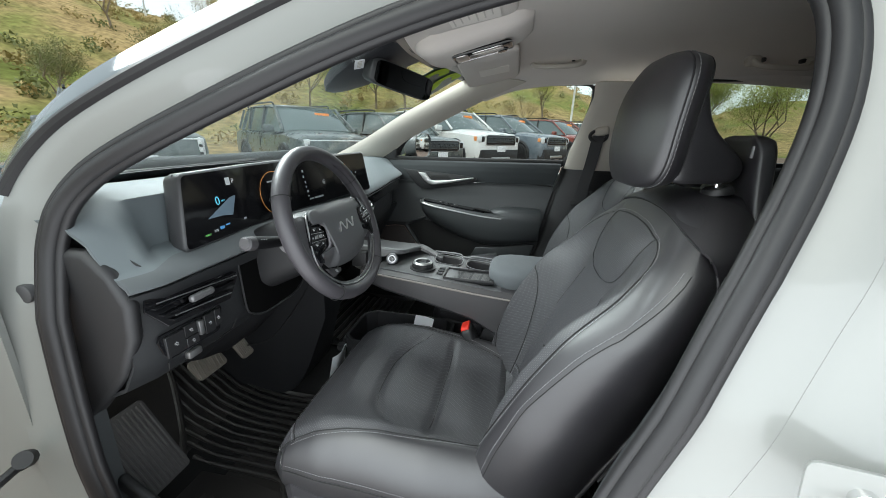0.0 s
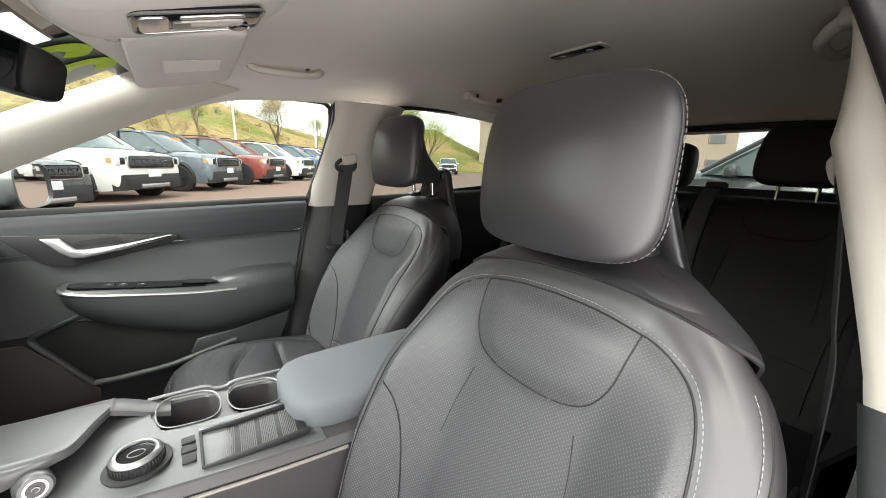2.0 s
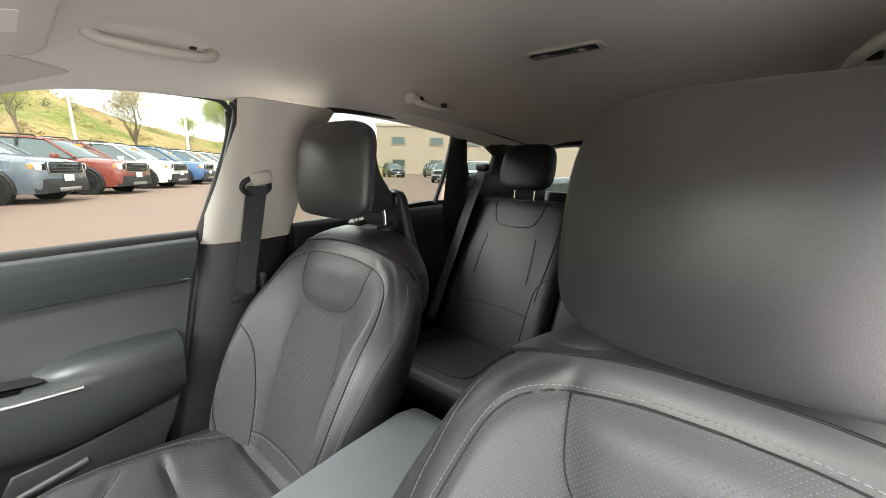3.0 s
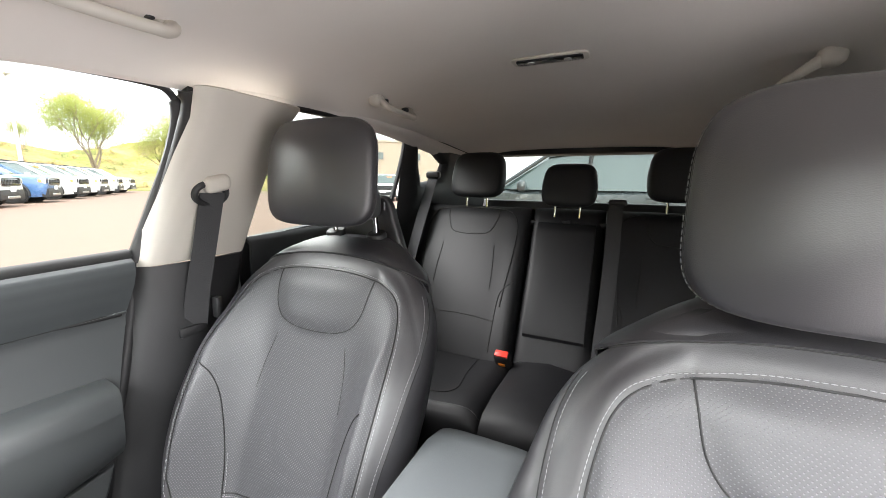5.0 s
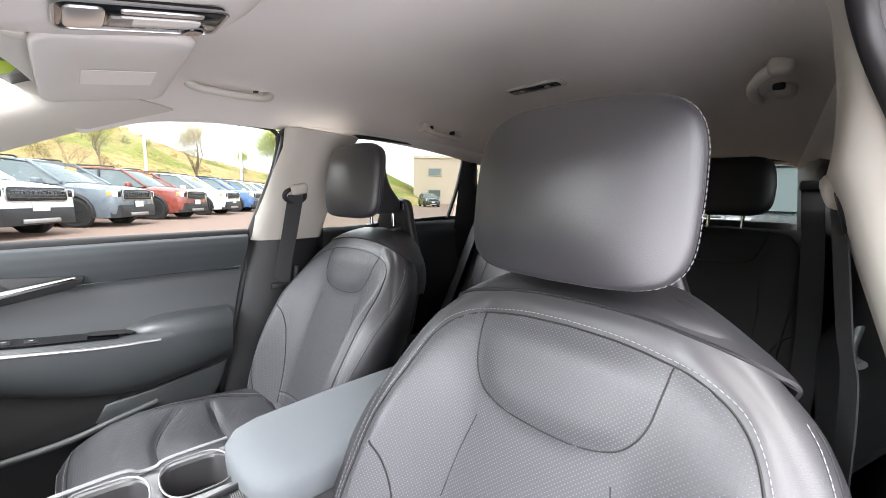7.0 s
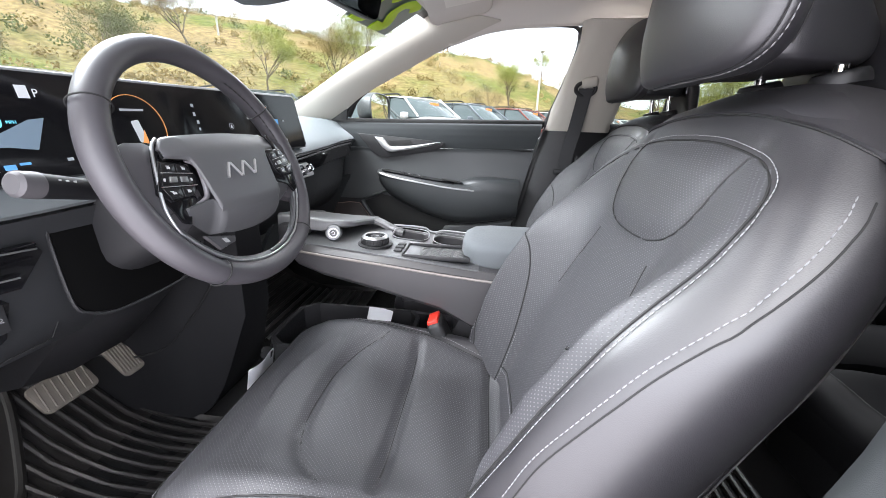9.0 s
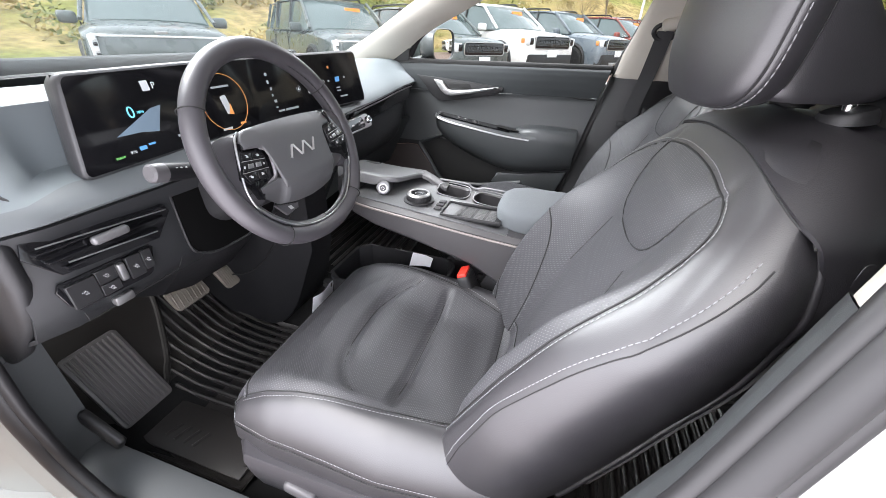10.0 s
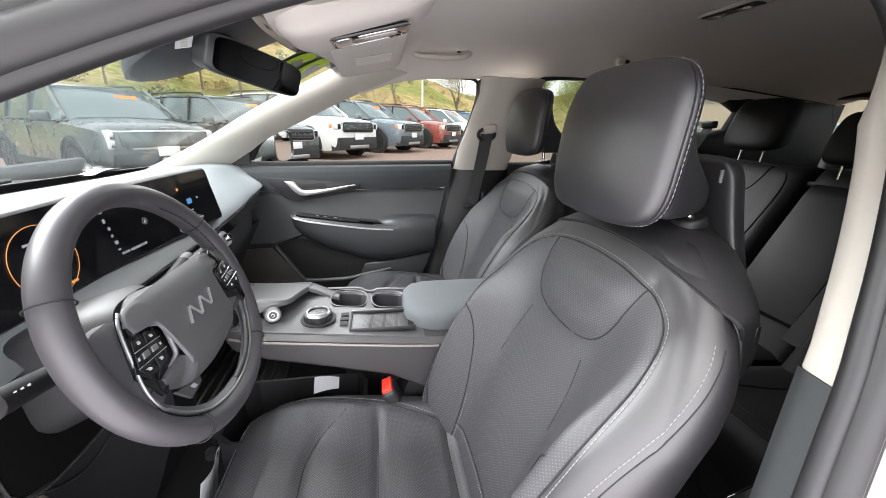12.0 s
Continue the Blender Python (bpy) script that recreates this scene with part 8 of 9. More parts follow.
    part("cushion", loft([[(x, -0.12, 0.42), (x, -0.118, z - 0.01), (x, -0.10, z), (x, 0, z + 0.012), (x, 0.10, z), (x, 0.118, z - 0.01), (x, 0.12, 0.42)] for x, z in ((0.755, 0.51), (0.77, 0.545), (0.80, 0.565), (0.9, 0.57), (1.2, 0.545))]), LEATHER_REAR_SHADE, th, "raised middle cushion", angle=60)
    headrest(th, (1.40, 0.0, 1.168), 0.100, 0.080)
    # belts of the rear seats
    for y, tp in ((-0.165, "shoulder belt of the rear middle seat in charcoal webbing"),):
        b = thing("seat_belt", (1.3, y, 1.1), tp, "seat belt", "rear seat belts")
        part("belt_guide", rbox((1.42, y - 0.005, 1.108), (0.030, 0.062, 0.022), 0.008, 3), PLASTIC, b, "black belt guide")
        P = [(1.42, y - 0.005, 1.105), (1.365, y, 1.07), (1.25, y, 0.88), (1.13, y + 0.01, 0.62)]
        part("webbing", loft([[(x - 0.004, yy - 0.0235, z), (x - 0.004, yy + 0.0235, z), (x - 0.002, yy + 0.0235, z), (x - 0.002, yy - 0.0235, z)] for x, yy, z in smooth_line(P, 4)]), BELT, b, "charcoal webbing")
    for s in (1, -1):
        b = thing("seat_belt", (1.40, s * 0.58, 1.2), "outer rear seat belt in charcoal webbing", "seat belt", "rear seat belts")
        part("belt_guide", rbox((1.40, s * 0.568, 1.205), (0.030, 0.062, 0.030), 0.009, 3), PLASTIC, b, "black belt guide")
        P = [(1.40, s * 0.565, 1.20), (1.32, s * 0.585, 1.02), (1.22, s * 0.60, 0.80), (1.10, s * 0.60, 0.58)]
        part("webbing", loft([[(x - 0.004, yy - 0.0235, z), (x - 0.004, yy + 0.0235, z), (x - 0.002, yy + 0.0235, z), (x - 0.002, yy - 0.0235, z)] for x, yy, z in smooth_line(P, 4)]), BELT, b, "charcoal webbing")


def headrest(th, c, hw, hh):
    rings = []
    for d, k in ((-0.045, 0.3), (-0.045, 0.7), (-0.040, 0.88), (-0.03, 0.96), (0.0, 1.0), (0.03, 0.96), (0.045, 0.85), (0.05, 0.5)):
        ring = []
        for i in range(36):
            a = 2 * math.pi * i / 36
            y = hw * k * math.copysign(abs(math.cos(a)) ** 0.42, math.cos(a))
            h = hh * k * math.copysign(abs(math.sin(a)) ** 0.45, math.sin(a))
            ring.append((c[0] + d + 0.25 * h + 0.01 * (y / hw) ** 2, c[1] + y * (1 - 0.10 * max(0, h / hh)), c[2] + h))
        rings.append(ring)
    part("headrest", loft(rings), LEATHER_REAR_SHADE, th, "black leather headrest", angle=70)
    for q in (1, -1):
        part("headrest_post", tube([(c[0] - 0.01, c[1] + q * 0.045, c[2] - hh - 0.04), (c[0] - 0.005, c[1] + q * 0.045, c[2] - hh + 0.02)], 0.005, 10), CHROME, th, "chrome headrest post")


rear_seats()

# hinge plugs, door check and striker on the painted pillars


def pillar_fittings():
    th = thing("door_check", (-0.60, -0.80, 0.72), "black door check strap with its rubber boot", "door check")
    part("check_arm", tube([(-0.625, -0.765, 0.592), (-0.60, -0.80, 0.615), (-0.60, -0.86, 0.60), (-0.63, -0.95, 0.56)], 0.007, 8), PLASTIC, th)
    part("check_boot", tube([(-0.582, -0.79, 0.632), (-0.575, -0.80, 0.640)], 0.013, 12), RUBBER, th)
    for z, x in ((0.883, -0.582), (0.753, -0.598)):
        g = tagged(part("pillar_plug", tube([(x, -0.715, z), (x, -0.7365, z), (x, -0.738, z)], lambda t: 0.0145 - 0.003 * (t > 0.9), 20), surf("grey_plug", (0.07, 0.07, 0.072), 0.5)), "round grey rubber plug in the door pillar", "plug", "pillar plugs")
    st = thing("door_striker", (0.41, -0.80, 0.85), "steel door striker plate with its bolt on the pillar", "door striker")
    fr = axes((0.418, -0.812, 0.855), (1, -0.25, 0.1), (-0.25, -1, 0))
    part("striker_plate", plate(round_poly(0.075, 0.05, 0.01), 0.004, 0.001, fr), PAINT, st, "painted striker plate")
    part("striker_bolt", tube([fr @ Vector((0, 0, 0.0)), fr @ Vector((0, 0, 0.012)), fr @ Vector((0, 0, 0.014))], lambda t: 0.010 - 0.003 * (t > 0.9), 12), CHROME, st, "steel bolt")
    part("striker_loop", tube(smooth_line([fr @ Vector((-0.025, -0.015, 0.0)), fr @ Vector((-0.025, -0.015, 0.022)), fr @ Vector((0.03, -0.015, 0.022)), fr @ Vector((0.03, -0.015, 0.0))], 4), 0.004, 8), CHROME, st, "steel striker loop")


pillar_fittings()

# ---- outside: parked cars ----


def car_paint(name, color):
    return surf(name, color, 0.28, 0.0, vary=0.03, coat=0.7)


# base colour lifted to teal for the sky the glass would reflect
CAR_GLASS = surf("sky_teal_glass", (0.085, 0.115, 0.115), 0.06, vary=0.15, vscale=2.0, spec=1.0)
TYRE = surf("tyre_rubber", (0.015, 0.015, 0.015), 0.8)
LAMP_GLASS = surf("headlamp_glass", (0.6, 0.62, 0.64), 0.15)


def build_suv(paint, label, face="grille"):
    """A boxy family SUV, its front at x = 0 and its body towards -x, standing on z = 0."""
    th = thing("parked_car", (0, 0, 0), label, "car", "cars parked in the lot")
    W = 0.97

    def ring(x, hw, zb, zt, r=0.16, tuck=0.04):
        P = []
        for y, z in ((-hw + tuck, zb), (-hw, zb + 0.14), (-hw, (zb + zt) / 2 + 0.05), (-hw + 0.03, zt - r * 0.6), (-hw + r, zt - 0.02), (-hw * 0.5, zt + 0.01), (0, zt + 0.018)):
            P.append((x, y, z))
        return P + [(x, -y, z) for x, y, z in P[-2::-1]]
    rows = [(0.0, 0.74, 0.46, 0.82), (-0.03, 0.82, 0.36, 0.92), (-0.10, 0.90, 0.28, 0.99), (-0.30, 0.95, 0.24, 1.045), (-0.8, W, 0.24, 1.09), (-1.25, W, 0.24, 1.115), (-1.6, W, 0.24, 1.10), (-3.2, W, 0.24, 1.12), (-4.5, W, 0.26, 1.13), (-4.85, 0.94, 0.32, 1.10), (-4.93, 0.88, 0.42, 1.0)]
    body = part("body", loft([ring(*r) for r in fine(rows, 4)]), paint, th, angle=40)
    # glazed upper half and painted roof
    def gring(x, hb, ht, zt):
        return [(x, -hb, 1.08), (x, -ht, zt - 0.05), (x, -ht + 0.08, zt), (x, 0, zt + 0.02), (x, ht - 0.08, zt), (x, ht, zt - 0.05), (x, hb, 1.08)]
    part("cabin_glass", loft([gring(*r) for r in ((-1.15, 0.86, 0.82, 1.13), (-1.55, 0.90, 0.78, 1.40), (-1.95, 0.90, 0.74, 1.64), (-2.3, 0.90, 0.74, 1.68), (-3.4, 0.90, 0.74, 1.69), (-4.4, 0.89, 0.72, 1.64), (-4.72, 0.86, 0.72, 1.40), (-4.86, 0.84, 0.76, 1.12))]), CAR_GLASS, th, "dark glazed cabin", angle=30)
    part("roof", loft([[(x, -hw, zt - 0.035), (x, -hw + 0.05, zt + 0.005), (x, 0, zt + 0.03), (x, hw - 0.05, zt + 0.005), (x, hw, zt - 0.035)] for x, hw, zt in ((-1.93, 0.76, 1.65), (-2.3, 0.77, 1.695), (-3.4, 0.77, 1.705), (-4.45, 0.74, 1.655))]), paint, th)
    for s in (1, -1):
        part("roof_rail", tube(smooth_line([(-2.15, s * 0.70, 1.70), (-2.4, s * 0.70, 1.755), (-4.0, s * 0.69, 1.755), (-4.3, s * 0.68, 1.69)], 5), 0.022, 8), PLASTIC, th, "black roof rail")
        for xa, za, xb, zb in ((-1.15, 1.12, -1.93, 1.66), (-2.55, 1.12, -2.60, 1.68), (-3.65, 1.12, -3.70, 1.67), (-4.55, 1.12, -4.42, 1.63)):
            part("window_pillar", tube([(xa, s * 0.895, za), (xb, s * 0.755, zb)], 0.030 if xa < -1.2 else 0.032, 8), paint if xa in (-1.15, -4.55) else PLASTIC, th)
        if face == "grille":
            hl = part("headlight", rbox((-0.10, s * 0.77, 0.86), (0.18, 0.22, 0.20), 0.05, 3), LAMP_GLASS, th, "clear headlight")
            part("headlight_mask", rbox((-0.022, s * 0.74, 0.86), (0.03, 0.13, 0.15), 0.02, 2), GLOSS_BLACK, hl, "dark lamp bezel")
            part("marker_light", rbox((-0.16, s * 0.905, 0.87), (0.10, 0.03, 0.12), 0.012, 2), surf("amber_marker", (0.75, 0.30, 0.10), 0.3), th, "amber marker light")
        else:
            hl = part("headlight", rbox((-0.085, s * 0.80, 0.80), (0.16, 0.10, 0.30), 0.03, 3), LAMP_GLASS, th, "tall clear headlight")
            for q in range(4):
                part("lamp_cube", rbox((-0.004, s * 0.785, 0.70 + 0.065 * q), (0.03, 0.05, 0.045), 0.008), WHITE_PAPER if q % 2 else GLOSS_BLACK, hl)
            part("light_bar", tube(smooth_line([(0.0, 0, 0.935), (-0.012, s * 0.4, 0.935), (-0.04, s * 0.70, 0.93), (-0.05, s * 0.80, 0.95)], 5), 0.013, 8), WHITE_PAPER, th, "thin white light bar")
        part("door_mirror", rbox((-1.55, s * 1.06, 1.14), (0.14, 0.24, 0.17), 0.05, 3), paint, th, "painted door mirror")
        part("side_cladding", rbox((-2.45, s * 0.965, 0.33), (2.0, 0.05, 0.16), 0.02), PLASTIC, th, "black sill cladding")
        for k, xs in enumerate(((-1.5, -2.55), (-2.6, -3.65))):
            part("door_handle", rbox(((xs[1] + 0.14), s * 0.98, 0.98), (0.2, 0.03, 0.03), 0.01), paint, th)
            part("door_joint", rbox((xs[1], s * 0.966, 0.72), (0.012, 0.02, 0.72), 0.0), SEAM, th)
        for xc in (-0.93, -3.88):
            part("arch", tube([(xc + 0.43 * math.cos(a), s * 0.955, 0.38 + 0.43 * math.sin(a)) for a in np.linspace(-0.25, math.pi + 0.25, 20)], 0.055, 8), PLASTIC, th, "black wheel arch trim")
            part("arch_well", tube([(xc, s * 0.90, 0.38), (xc, s * 0.972, 0.38)], 0.42, 24), TYRE, th, "dark wheel well")
            wh = part("wheel", tube([(xc, s * 0.78, 0.37), (xc, s * 0.985, 0.37)], 0.29, 28), PLASTIC, th, "black alloy wheel")
            part("tyre", tube([(xc + 0.325 * math.cos(a), s * 0.89, 0.37 + 0.325 * math.sin(a)) for a in np.linspace(0, 2 * math.pi, 32, endpoint=False)], 0.105, 10, True, 1.0), TYRE, wh, "black tyre")
            for q in range(5):
                a = q * 2 * math.pi / 5 + 0.3
                part("spoke", rbox((0, 0, 0), (0.21, 0.02, 0.045), 0.008), PLASTIC, wh).data.transform(Matrix.Translation((xc + 0.13 * math.cos(a), s * 0.99, 0.37 + 0.13 * math.sin(a))) @ rot("Y", -math.degrees(a)))
    if face == "grille":
        gr = part("grille", plate(round_poly(1.26, 0.25, 0.06), 0.06, 0.012, axes((-0.045, 0, 0.84), (0, 1, 0), (1, 0, 0.12))), GLOSS_BLACK, th, "black front grille")
        for k in range(3):
            part("grille_bar", rbox((0.022, 0, 0.775 + 0.065 * k), (0.014, 1.16, 0.012), 0.004), PLASTIC_SOFT, gr)
        for k in range(13):
            part("grille_bar", rbox((0.020, -0.54 + 0.09 * k, 0.84), (0.012, 0.012, 0.19), 0.003, 1, rot("X", 25 if k % 2 else -25)), PLASTIC_SOFT, gr)
        part("grille_frame", tube([(0.012, x, 0.84 + y) for x, y in round_poly(1.28, 0.27, 0.07)], 0.012, 6, True), SATIN, gr, "satin grille frame")
    else:
        part("nose_panel", plate(round_poly(1.36, 0.24, 0.05), 0.04, 0.012, axes((-0.035, 0, 0.80), (0, 1, 0), (1, 0, 0.10))), paint, th, "closed smooth nose panel")
        part("lower_bar", rbox((0.03, 0, 0.655), (0.02, 1.1, 0.03), 0.008), SATIN, th, "bright lower bar")
    part("emblem_bar", rbox((0.0, 0, 0.99), (0.02, 0.16, 0.035), 0.008), SATIN, th, "plain silver emblem")
    part("lower_bumper", loft([[(x, -hw, z0), (x, -hw, z1), (x, hw, z1), (x, hw, z0)] for x, hw, z0, z1 in ((0.025, 0.62, 0.30, 0.56), (0.015, 0.78, 0.26, 0.58), (-0.15, 0.92, 0.24, 0.50))]), PLASTIC, th, "black lower bumper")
    part("skid_plate", rbox((0.03, 0, 0.33), (0.04, 0.8, 0.09), 0.02), SATIN, th, "silver skid plate")
    part("number_plate", rbox((0.035, 0, 0.60), (0.014, 0.36, 0.16), 0.006), WHITE_PAPER, th, "white plate with plain bars")
    part("screen_sticker", rbox((-1.70, 0.30, 1.50), (0.02, 0.36, 0.10), 0.0, 1, rot("Y", -33)), ORANGE_LABEL, th, "orange sticker strip on the windscreen")
    for s in (1, -1):
        part("tail_light", rbox((-4.90, s * 0.78, 0.98), (0.08, 0.22, 0.12), 0.03), RED_PLASTIC, th, "red tail light")
    return th


def repaint(th, paint):
    for o in th.children_recursive:
        if o.material_slots and o.data.materials[0] == BASE_PAINT:
            o.material_slots[0].link = "OBJECT"
            o.material_slots[0].material = paint
    return th


BASE_PAINT = car_paint("slate_green_paint", (0.075, 0.09, 0.088))
WHITE_P, GREY_P, RED_P = car_paint("white_car_paint", (0.75, 0.75, 0.74)), car_paint("grey_blue_paint", (0.13, 0.155, 0.18)), car_paint("rust_red_paint", (0.24, 0.058, 0.042))
BLUE_P, DARK_P, SILVER_P = car_paint("blue_car_paint", (0.06, 0.13, 0.28)), car_paint("dark_car_paint", (0.05, 0.06, 0.065)), car_paint("silver_car_paint", (0.40, 0.42, 0.43))
ROW = Vector((0.588, 0.809, 0))
FRONT = Vector((0.809, -0.588, 0))
ROW0 = Vector((-6.63, 3.92, 0))
HEAD = math.degrees(math.atan2(FRONT.y, FRONT.x))
suv = build_suv(BASE_PAINT, "slate green boxy SUV parked nose-out in the lot")
suv.matrix_basis = Matrix.Translation(ROW0 + ROW * 6.9 + FRONT * 0.8) @ rot("Z", HEAD + 1)
LOT = [(-3.9, DARK_P, "dark grey boxy SUV parked nose-out in the lot"), (4.0, BASE_PAINT, "slate green boxy SUV with an orange screen sticker"), (0.5, BASE_PAINT, "dark slate smooth-nosed SUV with a white light bar"),
       (10.4, WHITE_P, "white boxy SUV with a black grille"), (14.2, GREY_P, "grey-blue boxy SUV with black wheels"), (18.2, RED_P, "rust red boxy SUV with black wheels"), (22.2, WHITE_P, "white boxy SUV with a black grille"),
       (26.3, BLUE_P, "blue boxy SUV in the row"), (30.4, WHITE_P, "white boxy SUV in the row"), (34.6, WHITE_P, "white boxy SUV in the row"), (38.8, SILVER_P, "silver boxy SUV at the row's end"), (43.0, WHITE_P, "white boxy SUV at the row's end")]
plain_suv = build_suv(BASE_PAINT, "slate green smooth-nosed SUV with a white light bar", "plain")
plain_suv.matrix_basis = Matrix.Translation(ROW0 + ROW * 4.0 + FRONT * 0.8) @ rot("Z", HEAD - 1)
for q, paint, lab in LOT:
    if q == 4.0:
        continue
    c = copy_thing(suv if q > 1 else plain_suv, Matrix.Translation(ROW0 + ROW * q + FRONT * ((0.8 if q < 8 else 0) + 0.15 * math.sin(q * 3))) @ rot("Z", HEAD + 2 * math.sin(q)) @ Matrix.Scale(1.2 if q > 8 else 1.0, 4))
    repaint(c, paint)
    tagged(c, lab)
for x, y, hd, paint, lab in ((32, 33, -120, DARK_P, "dark SUV standing before the tan building"), (35.5, 29, -120, GREY_P, "grey-blue SUV standing before the tan building"), (24, 19.5, -150, SILVER_P, "silver SUV parked beside the tan building"),
                             (7.0, 2.9, 95, DARK_P, "dark grey SUV parked close behind the car"), (9.5, -4.6, 95, RED_P, "red SUV parked behind the car"), (-26, 14.5, -35, BLUE_P, "blue SUV parked by the grassy bank"), (19.5, 13.0, -150, WHITE_P, "white SUV parked behind the car"), (23.0, 31.0, -125, WHITE_P, "white SUV standing at the far end of the lot")):
    c = copy_thing(suv, Matrix.Translation((x, y, 0)) @ rot("Z", hd))
    repaint(c, paint)
    tagged(c, lab)

# ---- the bank, trees, lamps, building ----


def grass_material():
    m = surf("dry_and_green_grass", (0.30, 0.23, 0.10), 0.95, vary=0.3, vscale=0.5, spec=0.1)
    n, l = m.node_tree.nodes, m.node_tree.links
    b = n["Principled BSDF"]
    tc = n.new("ShaderNodeTexCoord")
    mask = n.new("ShaderNodeTexNoise")
    mask.inputs["Scale"].default_value, mask.inputs["Detail"].default_value = 0.11, 8
    l.new(tc.outputs["Object"], mask.inputs["Vector"])
    fine = n.new("ShaderNodeTexNoise")
    fine.inputs["Scale"].default_value, fine.inputs["Detail"].default_value = 2.4, 8
    l.new(tc.outputs["Object"], fine.inputs["Vector"])
    ramp = n.new("ShaderNodeValToRGB")
    ramp.color_ramp.elements[0].position, ramp.color_ramp.elements[0].color = 0.44, (0.38, 0.28, 0.13, 1)
    ramp.color_ramp.elements[1].position, ramp.color_ramp.elements[1].color = 0.62, (0.19, 0.21, 0.055, 1)
    l.new(mask.outputs["Fac"], ramp.inputs["Fac"])
    mr = n.new("ShaderNodeMapRange")
    mr.inputs["From Min"].default_value, mr.inputs["From Max"].default_value, mr.inputs["To Min"].default_value, mr.inputs["To Max"].default_value = 0.3, 0.7, 0.55, 1.25
    l.new(fine.outputs["Fac"], mr.inputs["Value"])
    sc = n.new("ShaderNodeVectorMath")
    sc.operation = "SCALE"
    l.new(ramp.outputs[0], sc.inputs[0])
    l.new(mr.outputs[0], sc.inputs["Scale"])
    l.new(sc.outputs[0], b.inputs["Base Color"])
    return m


def bank_shape(az):
    el = lerp(az, (-115, -85, -60, -43, -36, -30, -20, -10, -2, 5, 12, 20, 27, 34, 40, 43), (6, 13, 14, 12.0, 12.1, 12.3, 10.8, 10.6, 10, 8, 5.2, 3.4, 5.0, 5.5, 2.5, 0))
    r0 = min(8.2 / max(math.cos(radians(az + 54)), 0.17) + 7.5, 50) if az > -95 else 22
    return el, r0


def bank_point(az, t):
    el, r0 = bank_shape(az)
    rr = r0 + 45 * t
    h = math.tan(radians(el)) * (r0 + 45)
    s = t * t * (3 - 2 * t) if t < 1 else 1
    z = h * (0.35 * t + 0.65 * s) if t < 1 else h * (1 - 0.15 * (t - 1))
    a = radians(az)
    x, y = rr * math.sin(a), -0.9 + rr * math.cos(a)
    z += (0.5 * noise.noise((x * 0.10, y * 0.10, 0)) + 0.25 * noise.noise((x * 0.4, y * 0.4, 5))) * min(1, t * 5) * min(1, h / 3)
    return Vector((x, y, z - 0.05 * (t <= 0)))


AZ0, AZ1 = -125, 44


def bank():
    bm = sheet(lambda u, v: bank_point(AZ0 + (AZ1 - AZ0) * u, 1.6 * v), 220, 60)
    ob = part("bank", bm, grass_material())
    tagged(ob, "steep bank of dry and green grass behind the lot", "hillside", kind="structure")


bank()


def leaf_cloud(centres, r, count, size, rng):
    """Many small leaf cards round the given centres, as vertices and faces."""
    verts, faces = [], []
    for c in centres:
        for _ in range(count):
            d = Vector((rng.gauss(0, 1), rng.gauss(0, 1), rng.gauss(0, 1)))
            p = c + d.normalized() * r * rng.random() ** 0.5
            a = Vector((rng.gauss(0, 1), rng.gauss(0, 1), rng.gauss(0, 1))).normalized()
            b = a.orthogonal().normalized()
            s = size * rng.uniform(0.6, 1.4)
            k = len(verts)
            verts += [p - a * s, p + b * s * 0.5, p + a * s, p - b * s * 0.5]
            faces.append((k, k + 1, k + 2, k + 3))
    me = bpy.data.meshes.new("leaves")
    me.from_pydata([tuple(v) for v in verts], [], faces)
    return me


BARK = surf("grey_brown_bark", (0.19, 0.15, 0.105), 0.9, grain=0.8, scale=30, vary=0.25)
LEAF_SPRING = surf("spring_leaf", (0.30, 0.33, 0.06), 0.6, vary=0.35, vscale=1.5)
LEAF_DULL = surf("dull_green_leaf", (0.15, 0.165, 0.055), 0.7, vary=0.35, vscale=1.5)
LEAF_TWIG = surf("bare_twig", (0.30, 0.235, 0.09), 0.9, vary=0.3, vscale=1.5)


def build_tree(at, height, spread, leaf, dens, seed, label):
    rng = random.Random(seed)
    th = thing("tree", at, label, "tree", "trees behind the lot")
    base = Vector(at)
    limbs, tips = [], []

    def grow(p, d, length, r, depth):
        L = [p]
        q = p
        for k in range(4):
            d = (d + Vector((rng.gauss(0, 0.13), rng.gauss(0, 0.13), 0.06))).normalized()
            q = q + d * length / 4
            L.append(q)
        limbs.append(tube(L, lambda t: r * (1 - 0.55 * t), 6 if depth < 2 else 4))
        if depth >= 2:
            tips.append(L[3])
        if depth >= 3:
            tips.append(q)
            tips.append(L[2])
            return
        for k in range(3 if depth else 5):
            a = rng.uniform(0, 2 * math.pi)
            nd = (d + Vector((math.cos(a), math.sin(a), 0.15)) * spread * rng.uniform(0.5, 1.0)).normalized()
            grow(L[-1] if k < 2 else L[-2], nd, length * rng.uniform(0.72, 1.0), r * 0.5, depth + 1)
    grow(base - Vector((0, 0, 0.1)), Vector((0, 0, 1)), height * 0.24, height * 0.017, 0)
    part("trunk", joined(limbs), BARK, th, "grey-brown trunk and limbs")
    if dens:
        part("crown", leaf_cloud(tips, height * 0.095, int(dens * 2.2), 0.0058 * height, rng), leaf, th, "thin spring leaves", smooth=False)
    return th


def az_at(az, r):
    a = radians(az)
    return r * math.sin(a), -0.9 + r * math.cos(a)


def on_bank(az, t):
    return tuple(bank_point(az, t))


